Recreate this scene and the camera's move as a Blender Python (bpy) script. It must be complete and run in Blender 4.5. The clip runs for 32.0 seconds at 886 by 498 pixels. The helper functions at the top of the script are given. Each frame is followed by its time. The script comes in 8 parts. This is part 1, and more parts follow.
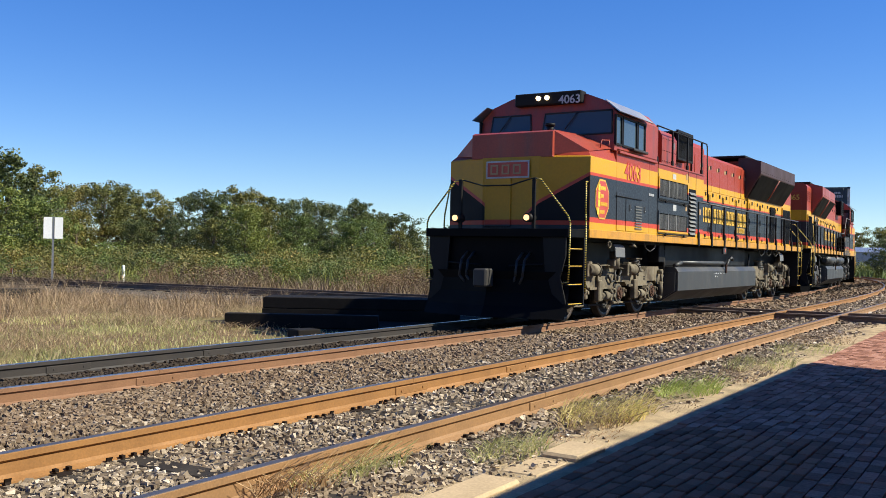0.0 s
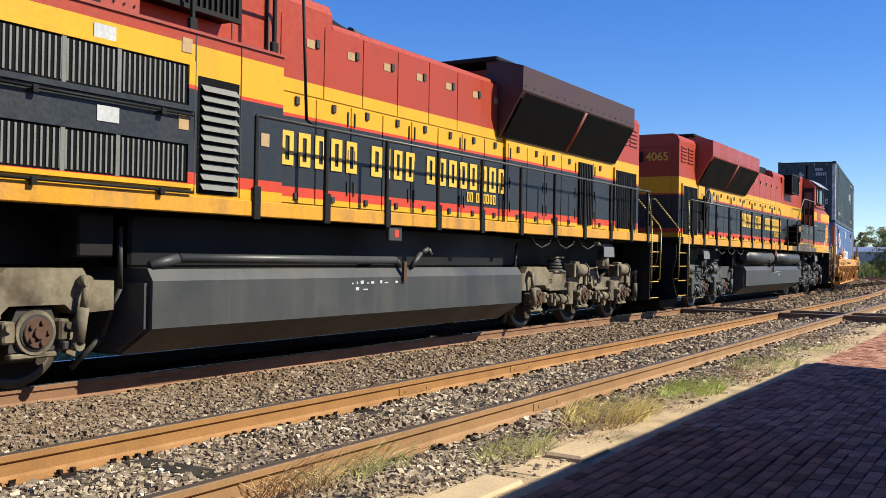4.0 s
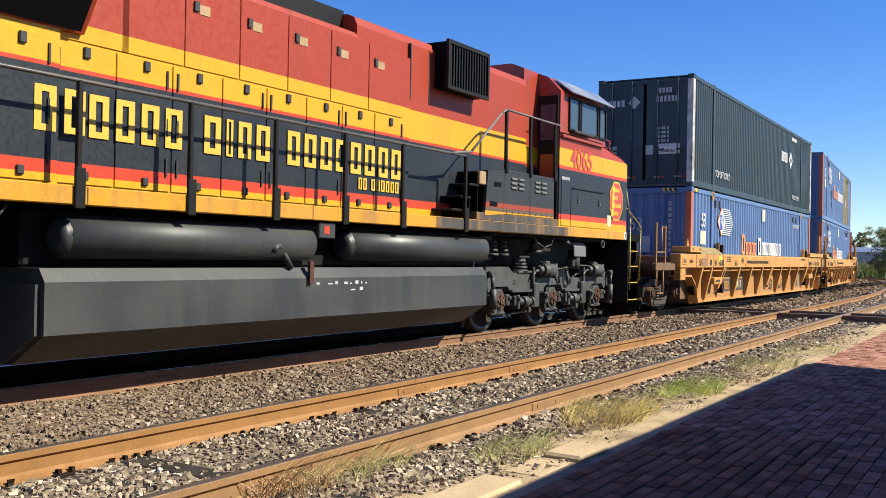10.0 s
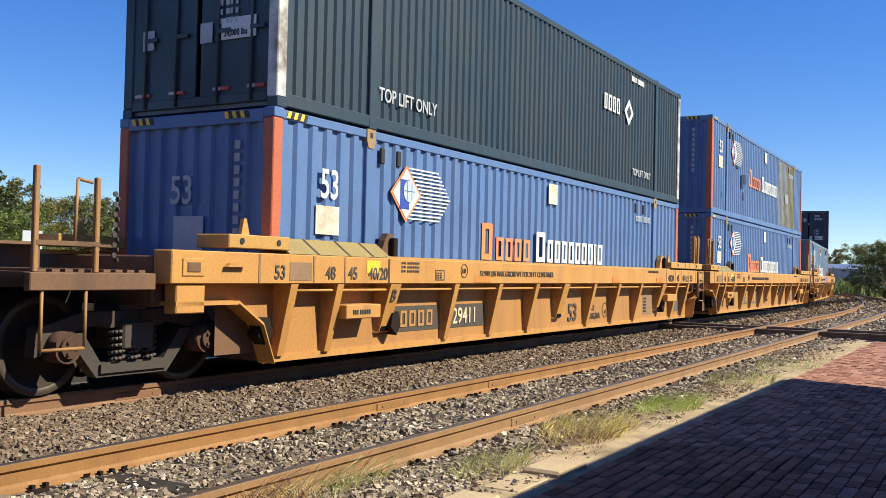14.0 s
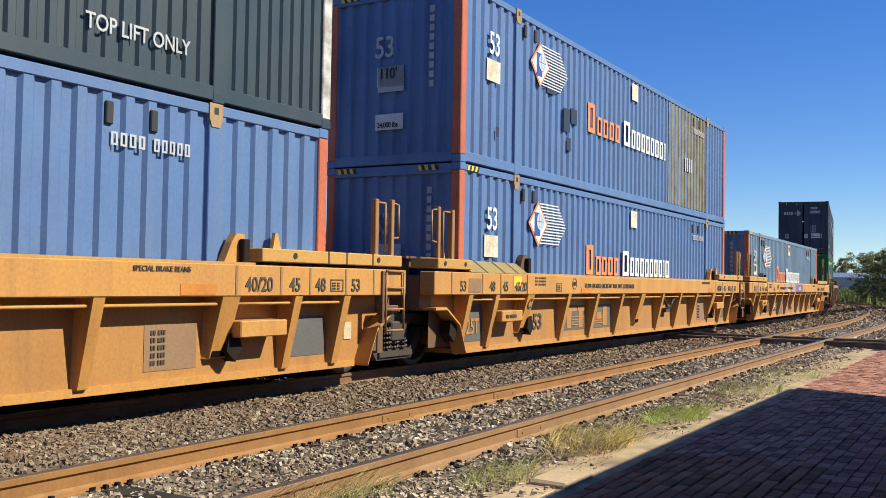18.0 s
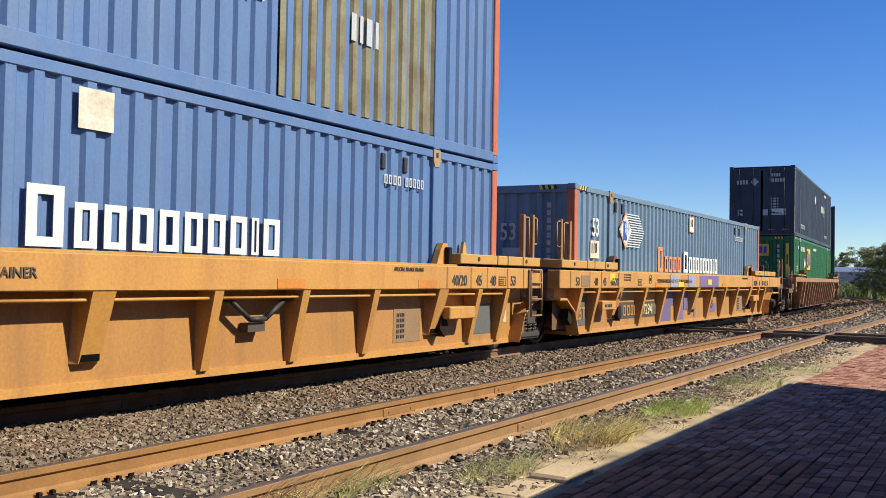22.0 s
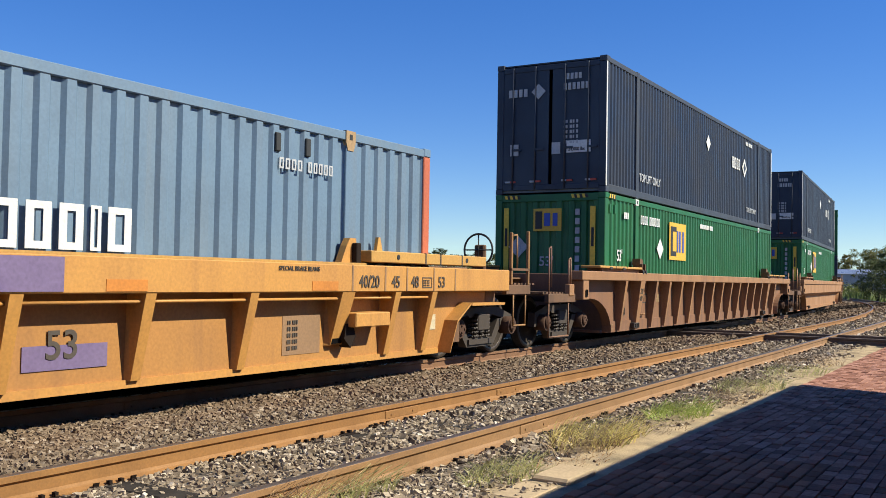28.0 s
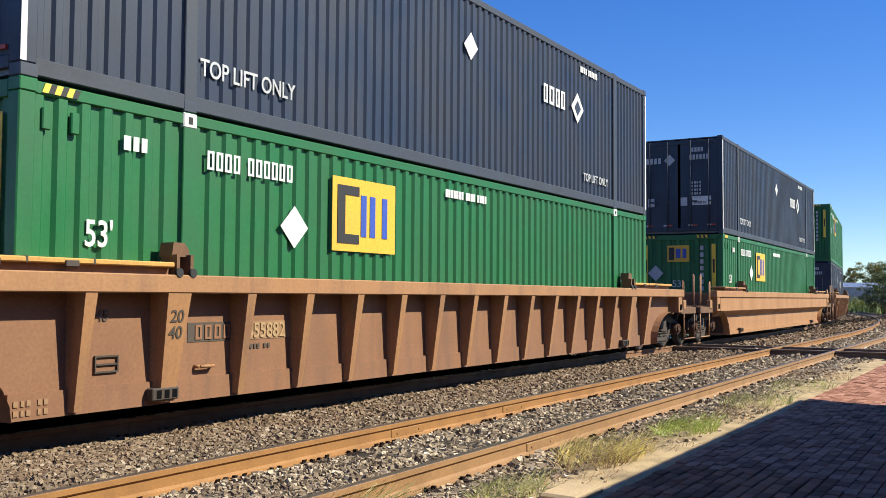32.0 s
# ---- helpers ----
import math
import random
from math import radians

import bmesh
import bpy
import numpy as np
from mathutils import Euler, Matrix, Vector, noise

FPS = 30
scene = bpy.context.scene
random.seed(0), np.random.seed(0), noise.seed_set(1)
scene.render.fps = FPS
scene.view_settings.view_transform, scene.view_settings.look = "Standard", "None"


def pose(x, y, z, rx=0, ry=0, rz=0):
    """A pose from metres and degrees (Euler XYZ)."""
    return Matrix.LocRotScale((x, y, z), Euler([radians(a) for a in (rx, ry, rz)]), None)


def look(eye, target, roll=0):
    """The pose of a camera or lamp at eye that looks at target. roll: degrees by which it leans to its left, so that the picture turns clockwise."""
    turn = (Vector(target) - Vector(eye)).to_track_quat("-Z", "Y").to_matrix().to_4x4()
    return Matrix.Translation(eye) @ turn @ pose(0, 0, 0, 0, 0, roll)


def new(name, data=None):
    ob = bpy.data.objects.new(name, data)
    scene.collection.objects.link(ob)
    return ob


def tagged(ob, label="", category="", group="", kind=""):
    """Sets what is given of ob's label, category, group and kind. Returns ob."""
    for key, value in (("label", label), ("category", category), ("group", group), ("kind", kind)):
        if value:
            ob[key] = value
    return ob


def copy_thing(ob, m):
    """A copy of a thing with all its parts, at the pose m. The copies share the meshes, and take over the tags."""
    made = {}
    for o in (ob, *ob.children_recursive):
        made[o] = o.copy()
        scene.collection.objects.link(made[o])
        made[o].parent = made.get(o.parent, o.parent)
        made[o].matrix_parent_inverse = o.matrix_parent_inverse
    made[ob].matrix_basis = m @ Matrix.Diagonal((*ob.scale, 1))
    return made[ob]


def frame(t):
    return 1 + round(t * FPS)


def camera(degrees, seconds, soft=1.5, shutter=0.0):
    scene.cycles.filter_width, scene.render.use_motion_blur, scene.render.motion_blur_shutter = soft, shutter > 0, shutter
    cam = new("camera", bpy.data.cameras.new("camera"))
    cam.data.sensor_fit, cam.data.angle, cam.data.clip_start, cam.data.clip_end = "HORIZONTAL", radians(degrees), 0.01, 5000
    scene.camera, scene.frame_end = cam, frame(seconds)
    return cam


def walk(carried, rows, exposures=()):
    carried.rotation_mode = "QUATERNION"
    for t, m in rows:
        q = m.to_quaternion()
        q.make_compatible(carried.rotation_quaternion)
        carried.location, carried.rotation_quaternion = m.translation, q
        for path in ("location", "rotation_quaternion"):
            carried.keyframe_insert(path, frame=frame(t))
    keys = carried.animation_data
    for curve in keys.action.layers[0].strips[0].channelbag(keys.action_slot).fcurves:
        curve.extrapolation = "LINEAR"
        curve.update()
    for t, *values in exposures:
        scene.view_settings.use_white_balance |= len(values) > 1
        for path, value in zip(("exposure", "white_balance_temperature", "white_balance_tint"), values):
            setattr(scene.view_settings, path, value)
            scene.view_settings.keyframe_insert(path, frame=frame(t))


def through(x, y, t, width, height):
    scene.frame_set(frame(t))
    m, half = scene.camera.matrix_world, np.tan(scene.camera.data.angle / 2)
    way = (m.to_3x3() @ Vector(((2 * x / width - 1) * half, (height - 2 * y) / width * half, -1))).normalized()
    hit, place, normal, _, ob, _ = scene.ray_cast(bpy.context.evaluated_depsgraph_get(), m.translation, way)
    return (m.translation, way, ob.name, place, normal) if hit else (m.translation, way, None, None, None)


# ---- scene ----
cam = camera(49.83, 32.0, 0.8)
EYE = (0.0, 0.0, 1.274)


def hand(yaw, pitch, roll):
    return pose(*EYE, 90 + pitch, roll, yaw)


walk(cam, [(t, hand(a, b, c)) for t, a, b, c in (
    (0, -58.47, 0.36, -1.12), (0.5, -58.38, 0.26, -1.12), (1, -58.52, 0.32, -1.21), (1.5, -58.60, 0.45, -1.14), (2, -58.56, 0.46, -1.14),
    (2.5, -58.51, 0.46, -1.07), (3, -58.33, 0.40, -0.97), (3.5, -58.29, 0.37, -1.00), (4.5, -58.26, 0.42, -0.97), (5.5, -58.24, 0.46, -0.93),
    (6, -58.16, 0.38, -0.96), (6.5, -58.26, 0.40, -0.97), (7, -58.35, 0.43, -0.98), (7.5, -58.35, 0.47, -1.00), (8, -58.34, 0.44, -0.97),
    (8.5, -58.23, 0.38, -0.97), (9, -58.19, 0.32, -0.98), (9.5, -58.28, 0.30, -1.05), (10, -58.33, 0.38, -1.05), (10.5, -58.30, 0.54, -0.97),
    (11, -58.22, 0.74, -0.90), (11.5, -58.27, 0.88, -0.88), (12, -58.55, 1.00, -0.99), (12.5, -58.85, 1.12, -1.04), (13, -58.98, 1.10, -1.16),
    (13.5, -59.23, 1.10, -1.27), (14, -59.55, 1.29, -1.31), (14.5, -59.62, 1.63, -1.25), (15.5, -59.55, 1.92, -1.17), (16.5, -59.42, 2.03, -1.09),
    (17, -59.34, 2.01, -1.00), (17.5, -59.29, 1.99, -0.94), (18, -59.27, 1.96, -0.96), (18.5, -59.22, 1.86, -0.95), (19, -59.27, 1.81, -0.96),
    (19.5, -59.32, 1.86, -0.97), (20, -59.28, 1.86, -0.97), (20.5, -59.22, 1.81, -0.95), (21, -59.13, 1.71, -0.92), (21.5, -59.10, 1.59, -0.98),
    (22, -59.22, 1.61, -1.00), (22.5, -59.27, 1.71, -0.95), (23, -59.22, 1.76, -0.95), (23.5, -59.17, 1.76, -0.95), (24, -59.07, 1.69, -0.97),
    (24.5, -58.96, 1.54, -0.96), (25, -59.01, 1.55, -0.93), (25.5, -59.10, 1.71, -0.92), (26, -59.11, 1.84, -0.87), (26.5, -59.07, 1.85, -0.90),
    (27.5, -59.08, 1.78, -0.97), (28.5, -59.09, 1.73, -1.01), (29, -59.11, 1.84, -0.99), (29.5, -59.08, 1.85, -0.90), (30, -59.00, 1.78, -0.79),
    (30.5, -58.97, 1.81, -0.72), (31, -58.94, 2.00, -0.69), (31.5, -58.93, 2.34, -0.57), (32, -58.81, 2.80, -0.38))],
     [(0, 0.76), (3, 0.79), (6, 0.86), (9, 0.90), (11, 0.84), (12, 0.83), (14, 0.76), (17, 0.63), (20, 0.60), (24, 0.58), (26, 0.62), (30, 0.71), (32, 0.84)])

# ---- light ----
SUN_FROM = Vector((0.45, -1.05, 1.0))
world = bpy.data.worlds.new("sky")
scene.world = world
world.use_nodes = True
wn = world.node_tree
sky = wn.nodes.new("ShaderNodeTexSky")
sky.sky_type, sky.sun_disc = "NISHITA", False
sky.sun_elevation, sky.sun_rotation = math.asin(SUN_FROM.z / SUN_FROM.length), math.atan2(SUN_FROM.x, SUN_FROM.y)
sky.air_density, sky.dust_density, sky.ozone_density, sky.altitude = 1.0, 0.0, 4.0, 1300
deep = wn.nodes.new("ShaderNodeHueSaturation")
deep.inputs["Hue"].default_value, deep.inputs["Saturation"].default_value = 0.518, 1.46
even = wn.nodes.new("ShaderNodeGamma")
even.inputs[1].default_value = 0.78
tint = wn.nodes.new("ShaderNodeMix")
tint.data_type, tint.blend_type = "RGBA", "MULTIPLY"
tint.inputs[0].default_value, tint.inputs[7].default_value = 1.0, (0.90, 1.0, 1.06, 1.0)
wn.links.new(sky.outputs[0], even.inputs[0])
wn.links.new(even.outputs[0], deep.inputs["Color"])
wn.links.new(deep.outputs[0], tint.inputs[6])
wn.links.new(tint.outputs[2], wn.nodes["Background"].inputs[0])
wn.nodes["Background"].inputs[1].default_value = 0.126
sun = new("sun", bpy.data.lights.new("sun", "SUN"))
sun.data.energy, sun.data.angle, sun.data.color = 5.0, radians(0.55), (1.0, 0.95, 0.77)
sun.matrix_world = look(SUN_FROM * 30, (0, 0, 0))


# ---- mesh tools ----
class Solid:
    """Collects vertices and faces of one mesh."""

    def __init__(self):
        self.v, self.f, self.s = [], [], []

    def add(self, vs, fs, smooth=False):
        n = len(self.v)
        self.v.extend(tuple(p) for p in vs)
        self.f.extend(tuple(n + i for i in q) for q in fs)
        self.s.extend([smooth] * len(fs))
        return self

    def box(self, x0, x1, y0, y1, z0, z1, c=0.0):
        x0, x1, y0, y1, z0, z1 = min(x0, x1), max(x0, x1), min(y0, y1), max(y0, y1), min(z0, z1), max(z0, z1)
        if c <= 0:
            vs = [(x, y, z) for x in (x0, x1) for y in (y0, y1) for z in (z0, z1)]
            return self.add(vs, [(0, 1, 3, 2), (4, 6, 7, 5), (0, 4, 5, 1), (2, 3, 7, 6), (0, 2, 6, 4), (1, 5, 7, 3)])
        vs, at = [], {}
        for i, x in enumerate((x0, x1)):
            for j, y in enumerate((y0, y1)):
                for k, z in enumerate((z0, z1)):
                    sx, sy, sz = (c, -c)[i], (c, -c)[j], (c, -c)[k]
                    for ax, p in enumerate(((x, y + sy, z + sz), (x + sx, y, z + sz), (x + sx, y + sy, z))):
                        at[i, j, k, ax] = len(vs)
                        vs.append(p)
        fs = []
        for i in (0, 1):
            q = [at[i, 0, 0, 0], at[i, 1, 0, 0], at[i, 1, 1, 0], at[i, 0, 1, 0]]
            fs.append(q if i else q[::-1])
            q = [at[0, i, 0, 1], at[0, i, 1, 1], at[1, i, 1, 1], at[1, i, 0, 1]]
            fs.append(q if i else q[::-1])
            q = [at[0, 0, i, 2], at[1, 0, i, 2], at[1, 1, i, 2], at[0, 1, i, 2]]
            fs.append(q if i else q[::-1])
        for j in (0, 1):
            for k in (0, 1):
                q = [at[0, j, k, 1], at[1, j, k, 1], at[1, j, k, 2], at[0, j, k, 2]]
                fs.append(q if (j ^ k) else q[::-1])
                q = [at[j, 0, k, 0], at[j, 1, k, 0], at[j, 1, k, 2], at[j, 0, k, 2]]
                fs.append(q[::-1] if (j ^ k) else q)
                q = [at[j, k, 0, 0], at[j, k, 1, 0], at[j, k, 1, 1], at[j, k, 0, 1]]
                fs.append(q if (j ^ k) else q[::-1])
                for i in (0, 1):
                    q = [at[i, j, k, 0], at[i, j, k, 1], at[i, j, k, 2]]
                    fs.append(q if (i + j + k) % 2 else q[::-1])
        return self.add(vs, fs)

    def prism(self, poly, axis, a0, a1):
        """Extrudes a closed polygon (given counter-clockwise) from a0 to a1 along the axis."""
        n = len(poly)
        put = {"x": lambda p, a: (a, p[0], p[1]), "y": lambda p, a: (p[0], a, p[1]), "z": lambda p, a: (p[0], p[1], a)}[axis]
        vs = [put(p, a0) for p in poly] + [put(p, a1) for p in poly]
        fs = [(i, (i + 1) % n, n + (i + 1) % n, n + i) for i in range(n)] + [tuple(range(n))[::-1], tuple(range(n, 2 * n))]
        return self.add(vs, fs)

    def cyl(self, p0, p1, r, n=10, r2=None):
        p0, p1 = Vector(p0), Vector(p1)
        d = (p1 - p0).normalized()
        u = d.orthogonal().normalized()
        w = d.cross(u)
        r2 = r if r2 is None else r2
        ring = [(u * math.cos(2 * math.pi * i / n) + w * math.sin(2 * math.pi * i / n)) for i in range(n)]
        b = len(self.v)
        self.add([p0 + q * r for q in ring] + [p1 + q * r2 for q in ring], [(i, (i + 1) % n, n + (i + 1) % n, n + i) for i in range(n)], True)
        self.f += [tuple(b + i for i in range(n))[::-1], tuple(b + n + i for i in range(n))]
        self.s += [False, False]
        return self

    def tube(self, pts, r, n=6):
        for a, b in zip(pts, pts[1:]):
            self.cyl(a, b, r, n)
        return self

    def disc(self, p, axis, r, h, n=20):
        d = {"x": (1, 0, 0), "y": (0, 1, 0), "z": (0, 0, 1)}[axis]
        return self.cyl(Vector(p) - Vector(d) * h / 2, Vector(p) + Vector(d) * h / 2, r, n)

    def mesh(self, name):
        me = bpy.data.meshes.new(name)
        me.from_pydata(self.v, [], self.f)
        me.polygons.foreach_set("use_smooth", self.s)
        return me


def part(name, solid, material, parent=None, label="", m=None):
    me = solid.mesh(name) if isinstance(solid, Solid) else solid
    if not me.materials:
        me.materials.append(material)
    ob = new(name, me)
    if parent is not None:
        ob.parent = parent
    if m is not None:
        ob.matrix_basis = m
    return tagged(ob, label)


def empty(name, label, category, group="", m=None, kind=""):
    ob = new(name)
    ob.empty_display_size = 0.3
    if m is not None:
        ob.matrix_basis = m
    return tagged(ob, label, category, group, kind)


def B(*boxes, c=0.0):
    s = Solid()
    for b in boxes:
        s.box(*b, c=c)
    return s


TEXT = {}
for _s in ("53", "53'", "48", "45", "40/20", "20", "40", "10", "110", "24,000 lbs", "4063", "4065", "729411", "655882", "52,900 LBS MAX GROSS WT FOR 20 FT CONTAINER", "125T", "L20I-2", "RWG33A", "H", "110'", "A", "B", "C", "F", "SPECIAL BRAKE BEAMS", "TOP LIFT ONLY"):
    _cu = bpy.data.curves.new("lettering", "FONT")
    _cu.body, _cu.size, _cu.extrude, _cu.offset = _s, 1.0 / 0.69, 0.004, 0.018
    _tmp = new("lettering", _cu)
    TEXT[_s] = bpy.data.meshes.new_from_object(_tmp.evaluated_get(bpy.context.evaluated_depsgraph_get()))
    bpy.data.objects.remove(_tmp)
    bpy.data.curves.remove(_cu)


def letters(name, text, height, material, parent, m, label="", narrow=1.0):
    """Lettering as a thin mesh; m places its lower left corner, x along the line and y up."""
    me = TEXT[text].copy()
    me.transform(Matrix.Diagonal((narrow * height, height, 1, 1)))
    me.materials.clear()
    me.materials.append(material)
    return part(name, me, material, parent, label, m)


BAR_MESH = {}


def bars(name, widths, height, material, parent, m, label="", gap=0.22, strokes=1):
    """Plain blocks in place of a word, each a piece; a negative width is a space. Two strokes: a hollow block."""
    x, ob = 0.0, None
    for w in widths:
        if w > 0:
            key = (round(w * height, 3), round(height, 3), material.name, strokes)
            if key not in BAR_MESH:
                a, h = key[0], key[1]
                k = min(a * 0.33, h * 0.20)
                q = B((0, a, 0, h, -0.003, 0.003)) if strokes == 1 else B((0, k, 0, h, -0.003, 0.003), (a - k, a, 0, h, -0.003, 0.003), (k, a - k, h - k * 0.8, h, -0.003, 0.003), (k, a - k, 0, k * 0.8, -0.003, 0.003))
                BAR_MESH[key] = q.mesh("letter_bar")
                BAR_MESH[key].materials.append(material)
            ob = part("letter_bar", BAR_MESH[key], material, parent, label, m @ Matrix.Translation((x, 0, 0)))
        x += (abs(w) + gap) * height
    return ob


def side_m(x, y, z, flip=False):
    """A frame for writing on a side wall that faces -y (or +y when flipped)."""
    return pose(x, y, z, 90, 0, 180 if flip else 0)


def end_m(x, y, z):
    """A frame for writing on an end wall that faces -x; lines run towards -y."""
    return pose(x, y, z, 90, 0, -90)


# ---- materials ----
def nodes_of(name):
    m = bpy.data.materials.new(name)
    m.use_nodes = True
    return m, m.node_tree, m.node_tree.nodes["Principled BSDF"]


def rgb(c):
    return (c[0], c[1], c[2], 1.0)


def noise_node(nt, scale, detail=4.0, stretch=None, coord="Object"):
    tc = nt.nodes.new("ShaderNodeTexCoord")
    n = nt.nodes.new("ShaderNodeTexNoise")
    n.inputs["Scale"].default_value, n.inputs["Detail"].default_value = scale, detail
    src = tc.outputs[coord]
    if stretch:
        mp = nt.nodes.new("ShaderNodeMapping")
        mp.inputs["Scale"].default_value = stretch
        nt.links.new(src, mp.inputs[0])
        src = mp.outputs[0]
    nt.links.new(src, n.inputs["Vector"])
    return n


def ramp(nt, src, stops, constant=False):
    r = nt.nodes.new("ShaderNodeValToRGB")
    r.color_ramp.interpolation = "CONSTANT" if constant else "LINEAR"
    while len(r.color_ramp.elements) < len(stops):
        r.color_ramp.elements.new(0.5)
    for e, (p, c) in zip(r.color_ramp.elements, stops):
        e.position, e.color = p, rgb(c if isinstance(c, tuple) else (c, c, c))
    nt.links.new(src, r.inputs[0])
    return r.outputs[0]


def mix(nt, fac, a, b, blend="MIX"):
    x = nt.nodes.new("ShaderNodeMix")
    x.data_type, x.blend_type = "RGBA", blend
    for s, i in ((fac, 0), (a, 6), (b, 7)):
        if isinstance(s, (int, float)):
            x.inputs[i].default_value = s
        elif isinstance(s, tuple):
            x.inputs[i].default_value = rgb(s)
        else:
            nt.links.new(s, x.inputs[i])
    return x.outputs[2]


def bump(nt, bsdf, src, strength, distance=0.01):
    b = nt.nodes.new("ShaderNodeBump")
    b.inputs["Strength"].default_value, b.inputs["Distance"].default_value = strength, distance
    nt.links.new(src, b.inputs["Height"])
    nt.links.new(b.outputs[0], bsdf.inputs["Normal"])


def surface(name, base, dark=None, rough=0.6, metal=0.0, big=1.2, fine=30.0, amount=0.5, grain=0.15, streak=None, relief=0.1, depth=0.004, by_object=0.0):
    """A weathered surface: base colour, stains of a second colour at a large scale, grain at a fine one, perhaps streaks down the wall."""
    m, nt, bs = nodes_of(name)
    dark = dark or tuple(c * 0.55 for c in base)
    n1, n2 = noise_node(nt, big, 5.0), noise_node(nt, fine, 6.0)
    col = mix(nt, ramp(nt, n1.outputs[0], [(0.42, 0.0), (0.72, amount)]), base, dark)
    if streak:
        n3 = noise_node(nt, 1.0, 6.0, (5.0, 5.0, 0.35))
        col = mix(nt, ramp(nt, n3.outputs[0], [(0.5, 0.0), (0.75, 0.55)]), col, streak)
    g = ramp(nt, n2.outputs[0], [(0.25, 1.0 - grain), (0.75, 1.0 + grain)])
    col = mix(nt, 1.0, col, g, "MULTIPLY")
    if by_object:
        oi = nt.nodes.new("ShaderNodeObjectInfo")
        col = mix(nt, 1.0, col, ramp(nt, oi.outputs["Random"], [(0.0, 1.0 - by_object), (1.0, 1.0 + by_object)]), "MULTIPLY")
    nt.links.new(col, bs.inputs["Base Color"])
    r = ramp(nt, n1.outputs[0], [(0.3, max(0.05, rough - 0.1)), (0.7, min(1.0, rough + 0.12))])
    nt.links.new(r, bs.inputs["Roughness"])
    bs.inputs["Metallic"].default_value = metal
    if rough >= 0.8:
        bs.inputs["Specular IOR Level"].default_value = 0.12
    if relief:
        bump(nt, bs, n2.outputs[0], relief, depth)
    return m


def livery(name, bands, rough=0.42, top=5.0):
    """Paint in level bands up the height of the body, with road grime streaking down it."""
    m, nt, bs = nodes_of(name)
    tc = nt.nodes.new("ShaderNodeTexCoord")
    sep = nt.nodes.new("ShaderNodeSeparateXYZ")
    nt.links.new(tc.outputs["Object"], sep.inputs[0])
    mr = nt.nodes.new("ShaderNodeMath")
    mr.operation = "DIVIDE"
    nt.links.new(sep.outputs[2], mr.inputs[0])
    mr.inputs[1].default_value = top
    col = ramp(nt, mr.outputs[0], [(z / top, c) for z, c in bands], True)
    n1, n2 = noise_node(nt, 1.0, 6.0, (3.0, 3.0, 0.4)), noise_node(nt, 22.0, 5.0)
    col = mix(nt, ramp(nt, n1.outputs[0], [(0.52, 0.0), (0.85, 0.22)]), col, (0.07, 0.055, 0.045))
    col = mix(nt, 1.0, col, ramp(nt, n2.outputs[0], [(0.3, 0.93), (0.7, 1.06)]), "MULTIPLY")
    nt.links.new(col, bs.inputs["Base Color"])
    nt.links.new(ramp(nt, n2.outputs[0], [(0.3, rough - 0.1), (0.7, rough + 0.15)]), bs.inputs["Roughness"])
    bs.inputs["Specular IOR Level"].default_value = 0.3
    return m


def glow(name, color, strength):
    m, nt, bs = nodes_of(name)
    bs.inputs["Base Color"].default_value = rgb(color)
    bs.inputs["Emission Color"].default_value = rgb(color)
    bs.inputs["Emission Strength"].default_value = strength
    return m


RED, YEL, BLK, ORG, STRIPE = (0.30, 0.040, 0.018), (0.55, 0.288, 0.012), (0.017, 0.021, 0.027), (0.53, 0.242, 0.01), (0.45, 0.045, 0.02)
M_HOOD = livery("hood_paint", [(0.0, ORG), (1.82, YEL), (1.93, STRIPE), (2.04, BLK), (2.86, STRIPE), (2.90, YEL), (3.32, RED)])
M_NOSE = livery("nose_paint", [(0.0, ORG), (1.80, YEL), (1.95, STRIPE), (2.05, BLK), (2.84, STRIPE), (2.90, YEL), (3.22, RED)])
# front yellow is darker than YEL, for grime and for the front's shade
M_FRONT = livery("nose_front_dimmed_paint", [(0.0, ORG), (1.80, BLK), (1.88, STRIPE), (1.98, (0.44, 0.225, 0.013)), (3.24, RED)])
M_SILL = surface("sill_yellow", ORG, (0.35, 0.18, 0.05), 0.45, streak=(0.12, 0.08, 0.05))
M_RED = surface("loco_red", RED, (0.2, 0.04, 0.03), 0.42, streak=(0.10, 0.05, 0.04))
M_YELLOW = surface("loco_yellow", YEL, (0.5, 0.3, 0.05), 0.42)
M_STRIPE = surface("stripe_red", STRIPE, None, 0.4)
M_BLACK = surface("loco_black", (0.007, 0.007, 0.0075), (0.016, 0.014, 0.012), 0.6)
M_BLACK.node_tree.nodes["Principled BSDF"].inputs["Specular IOR Level"].default_value = 0.2
M_SOOT = surface("sooty_red", (0.045, 0.016, 0.013), (0.02, 0.012, 0.011), 0.55)
# near-black for screens and plow, and for shade painted into recesses and slots
M_DEEP = surface("grille_and_shade_black", (0.003, 0.003, 0.0035), None, 0.6)
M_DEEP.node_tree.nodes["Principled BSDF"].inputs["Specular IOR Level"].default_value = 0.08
M_TANK = surface("tank_grey", (0.028, 0.030, 0.032), (0.06, 0.057, 0.053), 0.52, streak=(0.065, 0.062, 0.056))
M_TRUCK = surface("truck_grey", (0.185, 0.158, 0.112), (0.045, 0.036, 0.028), 0.8, big=3.0, amount=0.95, relief=0.3, streak=(0.10, 0.06, 0.036))
M_TRUCKD = surface("truck_dark", (0.030, 0.027, 0.024), (0.012, 0.011, 0.010), 0.65, relief=0.25)
M_WHEEL = surface("wheel_steel", (0.040, 0.030, 0.023), (0.018, 0.014, 0.011), 0.8)
